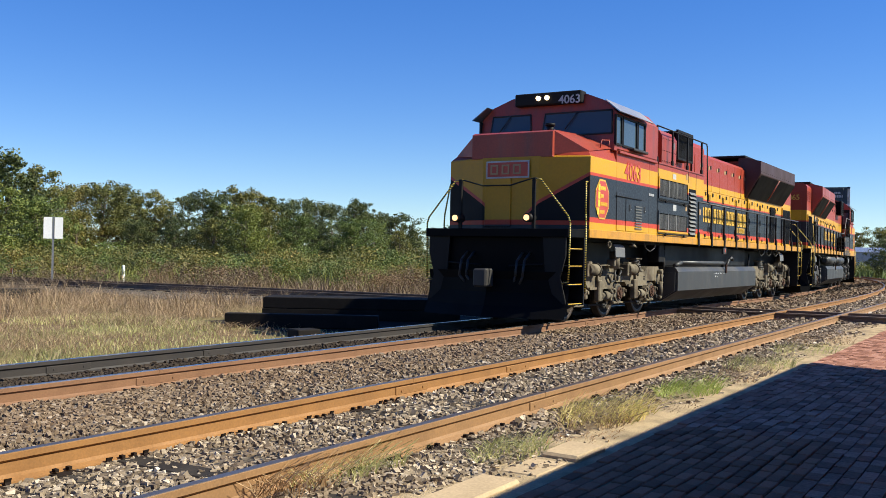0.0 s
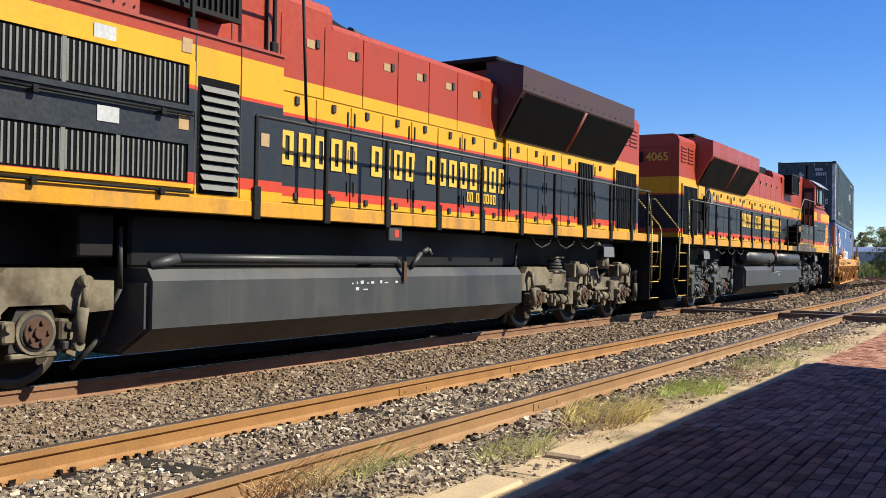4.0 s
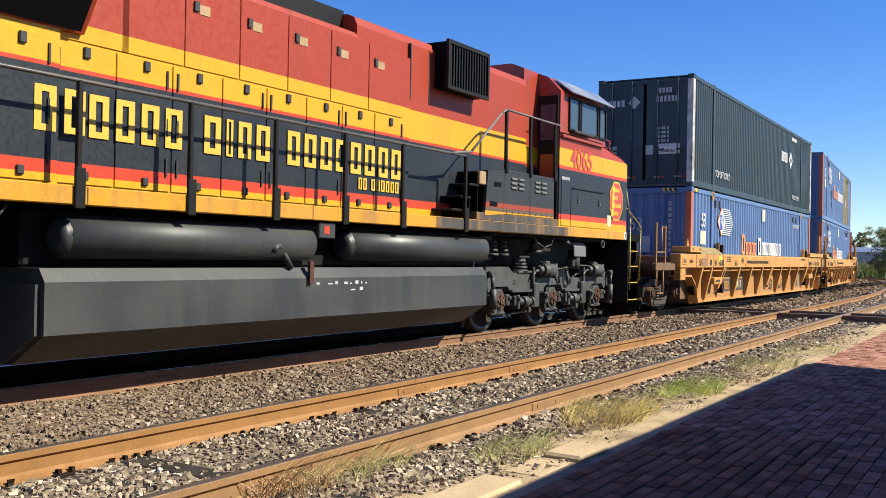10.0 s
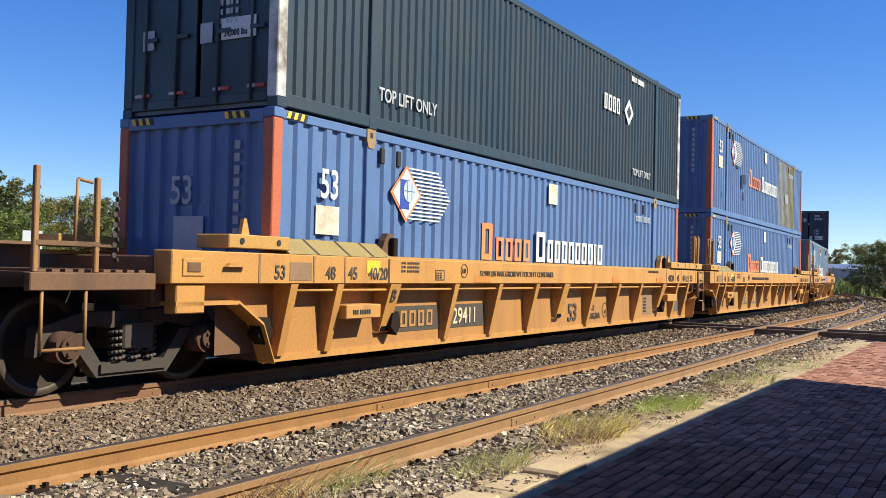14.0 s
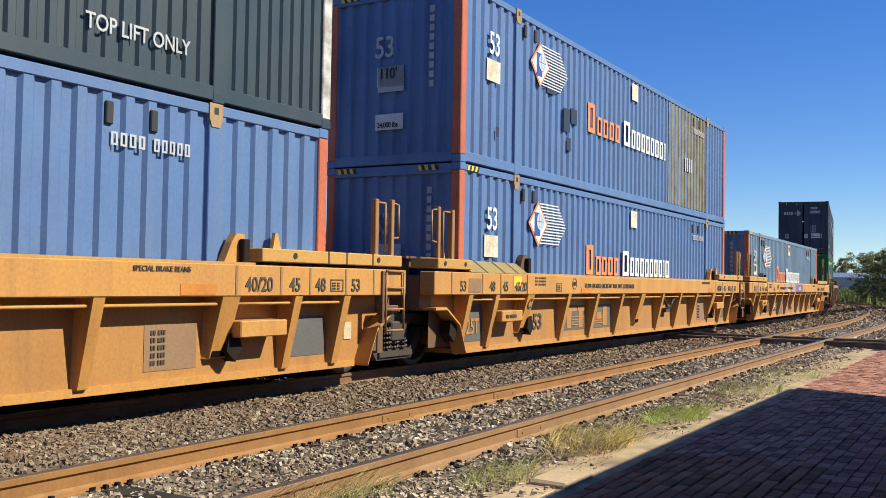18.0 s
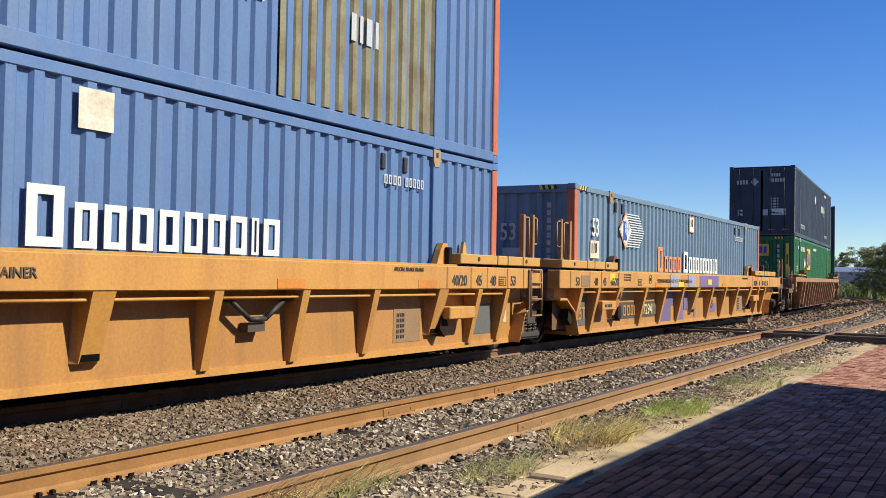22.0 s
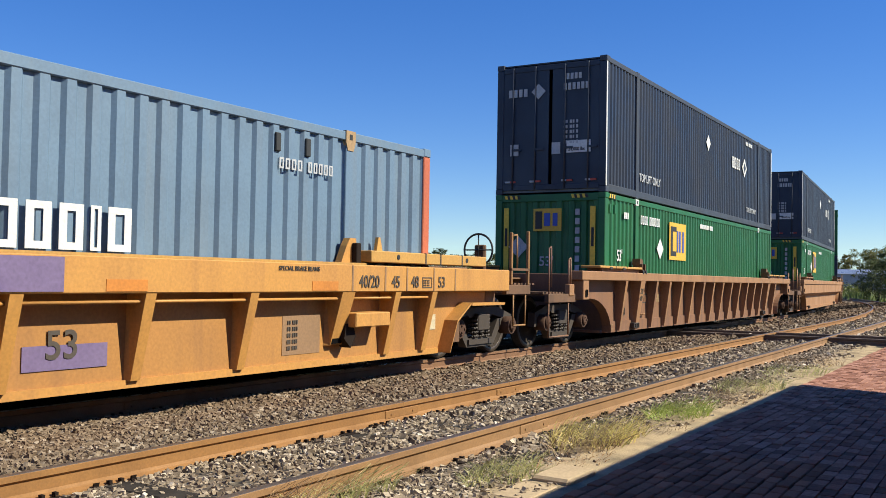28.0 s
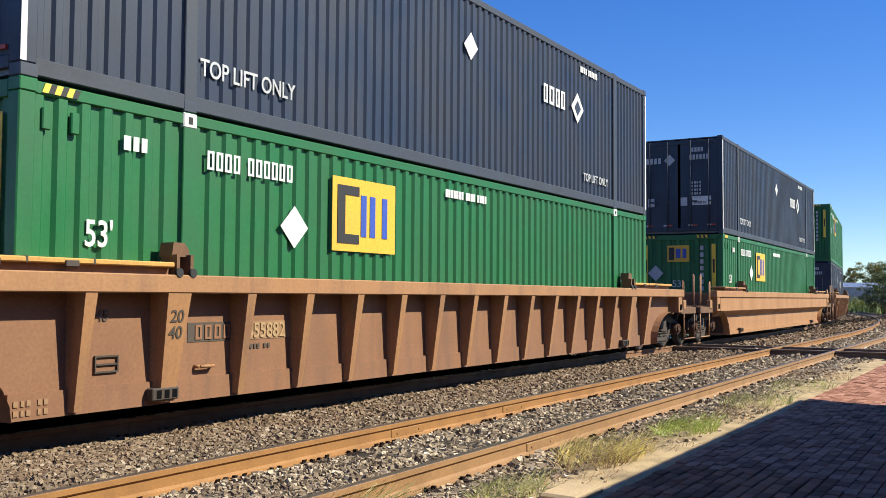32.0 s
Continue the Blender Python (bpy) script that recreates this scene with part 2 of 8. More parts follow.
M_TREAD = surface("wheel_tread", (0.075, 0.055, 0.041), (0.07, 0.055, 0.045), 0.5, 0.3)
M_RUSTY = surface("rusty_cap", (0.085, 0.048, 0.034), (0.06, 0.036, 0.026), 0.85)
M_SAFETY = surface("safety_yellow", (0.78, 0.50, 0.03), None, 0.5)
M_WHITE = surface("white_paint", (0.62, 0.62, 0.60), (0.42, 0.42, 0.40), 0.6)
M_LETTER = surface("letter_yellow", (0.60, 0.36, 0.04), (0.42, 0.25, 0.06), 0.5)
M_GREYL = surface("letter_grey", (0.42, 0.43, 0.44), None, 0.6)
M_LAMP = glow("headlight_glow", (1.0, 0.76, 0.40), 1.7)
M_DITCH = glow("ditch_glow", (1.0, 0.60, 0.24), 1.2)
M_GLASS, _nt, _bs = nodes_of("cab_glass")
_bs.inputs["Base Color"].default_value, _bs.inputs["Roughness"].default_value = (0.045, 0.065, 0.08, 1), 0.04
M_LOWBOX = livery("cabinet_paint", [(0.0, ORG), (1.96, (0.10, 0.07, 0.045)), (2.02, (0.26, 0.04, 0.02)), (2.10, (0.026, 0.029, 0.033))], 0.5)
M_WORNSILL = surface("worn_sill", (0.060, 0.050, 0.040), (0.028, 0.026, 0.025), 0.6, big=2.2, amount=1.0, streak=(0.40, 0.19, 0.025))
M_CHROME = surface("galvanised_sheet", (0.5, 0.5, 0.5), None, 0.35, 0.8)
M_PIPE = surface("hand_rail_paint", (0.05, 0.048, 0.046), (0.12, 0.1, 0.08), 0.5)
M_CREAM = surface("cream_label", (0.55, 0.46, 0.30), None, 0.6)
M_NOTICE = surface("faded_notice", (0.34, 0.22, 0.11), None, 0.7)
M_RAILT = surface("rail_tan", (0.26, 0.142, 0.060), (0.15, 0.080, 0.034), 0.75, big=3.0, fine=60, relief=0.2)
M_PATCH = surface("touched_up_orange", (0.55, 0.20, 0.03), None, 0.6)
M_RAILM = surface("rail_red_brown", (0.20, 0.098, 0.046), (0.12, 0.058, 0.03), 0.75, big=3.0, fine=60, relief=0.2)
M_RAILK = surface("rail_black", (0.022, 0.018, 0.016), (0.045, 0.034, 0.028), 0.7, big=3.0, fine=60, relief=0.2)
M_RAIL = surface("rail_rust", (0.27, 0.128, 0.036), (0.15, 0.07, 0.024), 0.75, big=3.0, fine=60, relief=0.2)
M_RAILD = surface("rail_brown", (0.13, 0.09, 0.065), (0.06, 0.045, 0.035), 0.75, big=3.0, fine=60, relief=0.2)
M_RAILTOP = surface("rail_running_steel", (0.50, 0.49, 0.49), (0.35, 0.33, 0.31), 0.25, 1.0, fine=80, relief=0.03)
M_RAILTOPD = surface("rail_dull_top", (0.14, 0.11, 0.09), (0.08, 0.055, 0.04), 0.4, 0.6, fine=80)
M_TIE = surface("creosoted_tie", (0.032, 0.027, 0.023), (0.07, 0.06, 0.05), 0.85, big=4, fine=40, relief=0.4, by_object=0.3)
M_SPIKE = surface("rail_anchor_steel", (0.022, 0.015, 0.012), None, 0.8)
M_WELL = surface("well_orange", (0.49, 0.238, 0.055), (0.36, 0.16, 0.042), 0.6, streak=(0.30, 0.14, 0.045))
M_WELLS = surface("well_side_sheet", (0.40, 0.188, 0.046), (0.28, 0.125, 0.04), 0.65, big=0.7, streak=(0.22, 0.105, 0.042))
M_WELLB = surface("well_brown", (0.215, 0.102, 0.05), (0.14, 0.066, 0.036), 0.7, streak=(0.11, 0.062, 0.042))
M_RIBB = surface("well_rib_brown", (0.31, 0.155, 0.065), (0.20, 0.10, 0.05), 0.65, streak=(0.13, 0.07, 0.045))
M_POSTR = surface("post_rust", (0.30, 0.15, 0.05), (0.17, 0.085, 0.035), 0.65)
# rust of the well ends, darkened further for the shade there
M_WELLE = surface("well_end_rust_shade", (0.15, 0.075, 0.035), (0.07, 0.04, 0.025), 0.75, streak=(0.05, 0.032, 0.024))
M_WELLT = surface("well_tan", (0.34, 0.17, 0.07), (0.24, 0.115, 0.05), 0.65, streak=(0.19, 0.10, 0.05))
M_DECK = surface("deck_yellow", (0.48, 0.26, 0.06), (0.30, 0.15, 0.05), 0.6)
M_PANEL = surface("panel_grey_brown", (0.065, 0.05, 0.038), None, 0.7)
M_PURPLE = surface("spray_purple", (0.135, 0.095, 0.20), (0.21, 0.16, 0.25), 0.6)
M_LILAC = surface("spray_lilac", (0.30, 0.29, 0.33), (0.20, 0.17, 0.27), 0.6)
M_BLUE = surface("box_blue", (0.088, 0.160, 0.325), (0.055, 0.10, 0.215), 0.5, streak=(0.13, 0.185, 0.29), grain=0.1)
M_PALE = surface("box_pale_blue", (0.125, 0.195, 0.275), (0.075, 0.12, 0.18), 0.55, streak=(0.15, 0.185, 0.22), grain=0.1)
M_DARKBOX = surface("box_charcoal", (0.021, 0.040, 0.053), (0.013, 0.023, 0.031), 0.5, streak=(0.034, 0.05, 0.06), grain=0.1)
M_NAVY = surface("box_navy", (0.016, 0.026, 0.050), (0.010, 0.015, 0.028), 0.5, streak=(0.028, 0.036, 0.055), grain=0.1)
M_GREEN = surface("box_green", (0.008, 0.115, 0.032), (0.006, 0.07, 0.022), 0.5, streak=(0.014, 0.085, 0.03), grain=0.1)
M_ORANGE = surface("post_orange", (0.48, 0.12, 0.05), (0.30, 0.075, 0.045), 0.55)
M_RUSTPAN = surface("faded_panel", (0.20, 0.175, 0.095), (0.13, 0.085, 0.04), 0.75, big=2.5, amount=0.9, streak=(0.22, 0.23, 0.20))
M_LOGO_O = surface("logo_orange", (0.75, 0.22, 0.07), None, 0.6)
M_LOGO_Y = surface("logo_yellow", (0.78, 0.52, 0.05), None, 0.55)
M_LOGO_B = surface("logo_blue", (0.03, 0.07, 0.35), None, 0.55)
M_BAR = surface("box_grey_steel", (0.10, 0.12, 0.14), None, 0.5)
M_SCUFF = surface("scuffed_white", (0.58, 0.57, 0.53), (0.12, 0.08, 0.05), 0.6, big=3.5, amount=0.95, streak=(0.20, 0.12, 0.07))
M_AGED = surface("aged_white", (0.62, 0.58, 0.48), (0.42, 0.34, 0.22), 0.7, big=5.0, amount=0.9)
M_NRAIL = surface("navy_rail", (0.034, 0.042, 0.058), (0.018, 0.022, 0.032), 0.55)
M_HAZ = surface("hazard_black", (0.02, 0.02, 0.02), None, 0.6)


# ---- the line: straight, then a long left-hand curve ----
BEND, RADIUS, SKEW, TRACK_Y = 34.0, 228.0, 0.003, 8.60


def on_line(a, off=0.0):
    """The place and heading at a metres along the main line, off metres to the far side of its middle."""
    if a <= BEND:
        x, y, th = a, TRACK_Y + SKEW * a, SKEW
    else:
        th = SKEW + (a - BEND) / RADIUS
        x = BEND + RADIUS * (math.sin(th) - math.sin(SKEW))
        y = TRACK_Y + SKEW * BEND + RADIUS * (math.cos(SKEW) - math.cos(th))
    return x - math.sin(th) * off, y + math.cos(th) * off, th


def along(a0, a1, near=0.5):
    """Steps along the line, one metre or so in the curve."""
    pts = [a0]
    while pts[-1] < a1:
        pts.append(min(a1, pts[-1] + (6.0 if pts[-1] < BEND - 6 else 1.6)))
    return pts


def swept(profile, a0, a1, off=0.0, step=None):
    """Sweeps a closed section (across, up) along the line."""
    st = along(a0, a1) if step is None else list(np.arange(a0, a1 + 1e-6, step))
    s, n = Solid(), len(profile)
    vs = []
    for a in st:
        for o, z in profile:
            x, y, th = on_line(a, off + o)
            vs.append((x, y, z))
    fs = []
    for i in range(len(st) - 1):
        for j in range(n):
            k = (j + 1) % n
            fs.append((i * n + j, (i + 1) * n + j, (i + 1) * n + k, i * n + k))
    fs += [tuple(range(n)), tuple((len(st) - 1) * n + j for j in range(n))[::-1]]
    return s.add(vs, fs)


RAIL_PROFILE = [(-0.075, -0.19), (0.075, -0.19), (0.075, -0.175), (0.030, -0.155), (0.014, -0.135), (0.014, -0.058), (0.035, -0.044), (0.035, -0.006), (0.030, -0.002),
                (-0.030, -0.002), (-0.035, -0.006), (-0.035, -0.044), (-0.014, -0.058), (-0.014, -0.135), (-0.030, -0.155), (-0.075, -0.175)]
NEAR_OFF = -3.98

# ---- ground ----
def ground_height(x, y):
    far = max(0.0, math.hypot(x, y) - 15.0)
    h = -0.42 + 0.05 * noise.noise((x * 0.15, y * 0.15, 0.0)) + min(far * 0.002, 0.3) * noise.noise((x * 0.03, y * 0.03, 5.0))
    if y < 3.1 and x < 40:
        h = min(h, -0.36)
    return h


def make_ground():
    m, nt, bs = nodes_of("ground_soil_grass")
    n1, n2, n3 = noise_node(nt, 0.35, 6.0), noise_node(nt, 6.0, 6.0), noise_node(nt, 60.0, 4.0)
    dry = mix(nt, ramp(nt, n2.outputs[0], [(0.3, 0.0), (0.7, 1.0)]), (0.24, 0.17, 0.093), (0.135, 0.09, 0.05))
    green = mix(nt, ramp(nt, n2.outputs[0], [(0.3, 0.0), (0.7, 1.0)]), (0.15, 0.145, 0.05), (0.25, 0.205, 0.09))
    col = mix(nt, ramp(nt, n1.outputs[0], [(0.45, 0.0), (0.62, 1.0)]), dry, green)
    col = mix(nt, 1.0, col, ramp(nt, n3.outputs[0], [(0.25, 0.7), (0.75, 1.25)]), "MULTIPLY")
    nt.links.new(col, bs.inputs["Base Color"])
    bs.inputs["Roughness"].default_value = 0.95
    bs.inputs["Specular IOR Level"].default_value = 0.1
    bump(nt, bs, n3.outputs[0], 0.6, 0.05)
    xs = list(np.concatenate([-np.geomspace(20, 1500, 14)[::-1], np.arange(-18, 70, 2.0), np.geomspace(72, 1800, 22)]))
    ys = list(np.concatenate([-np.geomspace(10, 1500, 12)[::-1], np.arange(-8, 60, 2.0), np.geomspace(62, 1800, 22)]))
    s = Solid()
    vs = [(x, y, ground_height(x, y)) for x in xs for y in ys]
    w = len(ys)
    s.add(vs, [(i * w + j, (i + 1) * w + j, (i + 1) * w + j + 1, i * w + j + 1) for i in range(len(xs) - 1) for j in range(w - 1)], True)
    return tagged(part("ground", s, m), "dry grass and soil ground running out to the horizon", "ground", kind="structure")


make_ground()

M_BALLAST = None


def make_ballast():
    global M_BALLAST
    m, nt, bs = nodes_of("ballast_bed")
    n1, n2 = noise_node(nt, 0.8, 4.0), noise_node(nt, 1.0, 3.0)
    vor = nt.nodes.new("ShaderNodeTexVoronoi")
    vor.inputs["Scale"].default_value = 17.0
    tc = nt.nodes.new("ShaderNodeTexCoord")
    nt.links.new(tc.outputs["Object"], vor.inputs["Vector"])
    sep = nt.nodes.new("ShaderNodeSeparateColor")
    nt.links.new(vor.outputs["Color"], sep.inputs[0])
    col = ramp(nt, sep.outputs[0], [(0.0, (0.06, 0.05, 0.04)), (0.5, (0.14, 0.115, 0.088)), (1.0, (0.26, 0.215, 0.165))])
    col = mix(nt, ramp(nt, n1.outputs[0], [(0.45, 0.0), (0.7, 0.6)]), col, (0.12, 0.085, 0.06))
    nt.links.new(col, bs.inputs["Base Color"])
    bs.inputs["Roughness"].default_value = 0.9
    bs.inputs["Specular IOR Level"].default_value = 0.12
    bump(nt, bs, vor.outputs["Distance"], 1.0, 0.05)
    M_BALLAST = m
    prof = [(-6.4, -0.40), (-5.75, -0.34), (-5.3, -0.19), (-4.9, -0.185), (-3.2, -0.185), (-2.6, -0.17), (-1.3, -0.17), (1.3, -0.17), (1.9, -0.20), (3.3, -0.45), (3.3, -0.8), (-6.4, -0.8)]
    return tagged(part("ballast", swept(prof, -60, 150, 0.0, 3.0), m), "grey-brown crushed stone ballast bed under two tracks", "ballast", kind="structure")


make_ballast()


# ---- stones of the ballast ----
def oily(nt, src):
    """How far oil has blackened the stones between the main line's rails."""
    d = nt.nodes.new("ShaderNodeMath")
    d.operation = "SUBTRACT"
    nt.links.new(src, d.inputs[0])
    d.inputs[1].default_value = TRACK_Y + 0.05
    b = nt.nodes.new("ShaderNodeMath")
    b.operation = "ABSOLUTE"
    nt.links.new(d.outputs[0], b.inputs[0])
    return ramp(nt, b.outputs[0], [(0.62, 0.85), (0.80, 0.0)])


def make_stones():
    m, nt, bs = nodes_of("crushed_stone")
    geo = nt.nodes.new("ShaderNodeNewGeometry")
    n1, n2 = noise_node(nt, 0.7, 4.0), noise_node(nt, 90.0, 3.0)
    col = ramp(nt, geo.outputs["Random Per Island"], [(0.0, (0.085, 0.064, 0.046)), (0.35, (0.17, 0.132, 0.094)), (0.7, (0.27, 0.214, 0.152)), (0.93, (0.38, 0.31, 0.23)), (1.0, (0.55, 0.48, 0.39))])
    col = mix(nt, ramp(nt, n1.outputs[0], [(0.45, 0.0), (0.75, 0.45)]), col, (0.13, 0.085, 0.055))
    pale = nt.nodes.new("ShaderNodeMapRange")
    # brake dust browns the stones of the busier line
    tc = nt.nodes.new("ShaderNodeTexCoord")
    sp = nt.nodes.new("ShaderNodeSeparateXYZ")
    nt.links.new(tc.outputs["Object"], sp.inputs[0])
    mr = nt.nodes.new("ShaderNodeMapRange")
    mr.inputs[1].default_value, mr.inputs[2].default_value, mr.inputs[3].default_value, mr.inputs[4].default_value = 5.6, 6.6, 0.0, 0.42
    nt.links.new(sp.outputs[1], mr.inputs[0])
    # the disused side is bleached
    pale.inputs[1].default_value, pale.inputs[2].default_value, pale.inputs[3].default_value, pale.inputs[4].default_value = 5.2, 6.4, 1.26, 0.86
    nt.links.new(sp.outputs[1], pale.inputs[0])
    col = mix(nt, 1.0, col, pale.outputs[0], "MULTIPLY")
    col = mix(nt, mr.outputs[0], col, (0.235, 0.15, 0.09))
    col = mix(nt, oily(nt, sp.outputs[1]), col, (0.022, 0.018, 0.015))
    col = mix(nt, 1.0, col, ramp(nt, n2.outputs[0], [(0.3, 0.8), (0.7, 1.15)]), "MULTIPLY")
    nt.links.new(col, bs.inputs["Base Color"])
    bs.inputs["Roughness"].default_value = 0.9
    bs.inputs["Specular IOR Level"].default_value = 0.12
    rng = np.random.default_rng(4)
    base = np.array([(-1, -1, -1), (1, -1, -1), (1, 1, -1), (-1, 1, -1), (-1, -1, 1), (1, -1, 1), (1, 1, 1), (-1, 1, 1)], float) * 0.5
    quads = np.array([(0, 3, 2, 1), (4, 5, 6, 7), (0, 1, 5, 4), (1, 2, 6, 5), (2, 3, 7, 6), (3, 0, 4, 7)])
    a_all, o_all, r_all = [], [], []
    for a0, a1, per, size in ((1.5, 7, 1500, 0.028), (7, 13, 900, 0.033), (13, 24, 400, 0.041), (24, 45, 110, 0.066), (45, 85, 30, 0.10)):
        n = int((a1 - a0) * 9.0 * per)
        a_all.append(rng.uniform(a0, a1, n))
        o_all.append(rng.uniform(-5.85, 3.45, n))
        r_all.append(size * rng.uniform(0.6, 1.45, n))
    a, o, r = np.concatenate(a_all), np.concatenate(o_all), np.concatenate(r_all)
    keep = np.ones(len(a), bool)
    for c in (NEAR_OFF - 0.7525, NEAR_OFF + 0.7525, -0.7525, 0.7525):
        keep &= np.abs(o - c) > 0.085
    edge = noise_edge(a)
    keep &= o > edge - 0.5 * rng.random(len(a)) ** 3
    hid = ((o > 0.75) & (a > 16)) | ((o > -0.6) & (a > 30))
    keep &= ~hid
    # ties of the near track show between its rails
    tie = (np.abs(o - NEAR_OFF) < 1.25) & (np.abs((a / 0.53) % 1.0 - 0.5) < 0.2) & (rng.random(len(a)) < 0.62) & (np.abs(o - NEAR_OFF) < 0.7)
    keep &= ~tie
    # none where the platform never looks
    keep &= a > 0.58 * (TRACK_Y + o) - 0.6
    a, o, r = a[keep], o[keep], r[keep]
    n = len(a)
    th = np.where(a > BEND, SKEW + (a - BEND) / RADIUS, SKEW)
    x = np.where(a > BEND, BEND + RADIUS * (np.sin(th) - math.sin(SKEW)), a) - np.sin(th) * o
    y = np.where(a > BEND, TRACK_Y + SKEW * BEND + RADIUS * (math.cos(SKEW) - np.cos(th)), TRACK_Y + SKEW * a) + np.cos(th) * o
    z = np.interp(o, [-6.4, -5.6, -5.3, -4.9, -3.2, -2.6, -1.3, 1.3, 1.9, 3.3], [-0.20, -0.195, -0.20, -0.188, -0.188, -0.17, -0.17, -0.17, -0.20, -0.45])
    z = z + rng.uniform(-0.3, 0.35, n) * r + 0.012 * np.sin(a * 2.1 + o * 3.0)
    # heaped a little between the tracks
    z = z + 0.05 * np.exp(-((o + 2.2) / 0.6) ** 2)
    v = base[None] * (r[:, None, None] * rng.uniform(0.55, 1.25, (n, 1, 3))) + rng.uniform(-0.18, 0.18, (n, 8, 3)) * r[:, None, None]
    ang = rng.uniform(0, 6.283, (n, 3))
    cz, sz, cx, sx = np.cos(ang[:, 0]), np.sin(ang[:, 0]), np.cos(ang[:, 1]), np.sin(ang[:, 1])
    y1, z1 = v[..., 1] * cx[:, None] - v[..., 2] * sx[:, None], v[..., 1] * sx[:, None] + v[..., 2] * cx[:, None]
    x1 = v[..., 0] * cz[:, None] - y1 * sz[:, None]
    y1 = v[..., 0] * sz[:, None] + y1 * cz[:, None]
    v = np.stack([x1 + x[:, None], y1 + y[:, None], z1 + z[:, None]], -1).reshape(-1, 3)
    fs = (quads[None] + (np.arange(n) * 8)[:, None, None]).reshape(-1, 4)
    me = bpy.data.meshes.new("ballast_stones")
    me.vertices.add(len(v))
    me.vertices.foreach_set("co", v.astype(np.float32).ravel())
    me.loops.add(len(fs) * 4)
    me.loops.foreach_set("vertex_index", fs.astype(np.int32).ravel())
    me.polygons.add(len(fs))
    me.polygons.foreach_set("loop_start", (np.arange(len(fs)) * 4).astype(np.int32))
    me.polygons.foreach_set("use_smooth", [False] * len(fs))
    me.update()
    me.validate()
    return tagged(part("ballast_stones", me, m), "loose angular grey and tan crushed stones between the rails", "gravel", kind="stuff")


def noise_edge(a):
    """The ragged near edge of the stones."""
    return -5.42 + 0.16 * np.sin(a * 0.9) + 0.10 * np.sin(a * 2.3 + 1.0)


make_stones()


# ---- tracks ----
JOINTS = ((7.07, 18.9), (7.1, 9.5))


def make_track(off, label, rust, top, rust_far=None):
    tr = empty("railway_track", label, "railway track", kind="structure")
    for c in (-0.7525, 0.7525):
        rail = part("rail", swept(RAIL_PROFILE, -60, 150, off + c), rust if c < 0 else rust_far or rust, tr)
        part("running_surface", swept([(-0.032, -0.003), (0.032, -0.003), (0.029, 0.0), (-0.029, 0.0)], -60, 150, off + c), top, rail, "worn bright steel top of the rail")
    bar = B((-0.30, 0.30, -0.024, 0.024, -0.146, -0.064), c=0.006)
    for bx in (-0.20, 0.20):
        bar.disc((bx, -0.026, -0.105), "y", 0.013, 0.012, 6)
    bar.box(-0.006, 0.006, -0.0365, 0.0365, -0.05, 0.0015)
    for c, spots in ((-0.7525, JOINTS[0]), (0.7525, JOINTS[1])):
        joint = bar.mesh("joint_bar")
        for a in spots:
            x, y, th = on_line(a if off == 0 else a + 1.1, off + c)
            part("joint_bar", joint, rust if c < 0 else rust_far or rust, tr, "", pose(x, y, 0, 0, 0, math.degrees(th)))
    tie = B((-0.115, 0.115, -1.3, 1.3, -0.35, -0.182), c=0.012).mesh("tie")
    plate = B((-0.09, 0.09, -0.17, 0.17, -0.184, -0.176)).mesh("tie_plate")
    sp = Solid()
    for sx in (-0.05, 0.05):
        sp.box(sx - 0.013, sx + 0.013, -0.105, -0.070, -0.18, -0.158)
        sp.box(sx - 0.013, sx + 0.013, 0.070, 0.105, -0.18, -0.158)
    spike = sp.mesh("spike")
    an = Solid()
    an.prism([(-0.095, -0.165), (-0.115, -0.225), (0.0, -0.235), (0.115, -0.225), (0.105, -0.160), (0.085, -0.15), (0.078, -0.18), (-0.078, -0.18), (-0.084, -0.145), (-0.105, -0.140)], "x", -0.020, 0.020)
    anchor = an.mesh("rail_anchor")
    for i in range(5, 84):
        a = 0.53 * (i + 0.5)
        x, y, th = on_line(a, off)
        part("tie", tie, M_TIE, tr, "", pose(x, y, random.uniform(-0.012, 0.008), 0, 0, math.degrees(th) + random.uniform(-1, 1)))
        for c in (-0.7525, 0.7525):
            x, y, th = on_line(a, off + c)
            part("tie_plate", plate, M_SPIKE, tr, "", pose(x, y, 0, 0, 0, math.degrees(th)))
            part("spike", spike, M_SPIKE, tr, "", pose(x, y, random.uniform(0, 0.015), 0, 0, math.degrees(th)))
            if i % 2 == 0 and c > 0:
                for da in (-0.15, 0.15):
                    x, y, th = on_line(a + da, off + c)
                    part("rail_anchor", anchor, M_SPIKE, tr, "", pose(x, y, 0, 0, 0, math.degrees(th) + random.uniform(-9, 9)))
    return tr


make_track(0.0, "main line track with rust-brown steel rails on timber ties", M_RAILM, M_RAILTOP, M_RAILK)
make_track(NEAR_OFF, "second track with orange-rusted rails beside the platform", M_RAILT, M_RAILTOPD, M_RAIL)

CROSS = (Vector((25.9, 0.0, 0.0)), math.degrees(math.atan2(1.0, -0.045)))


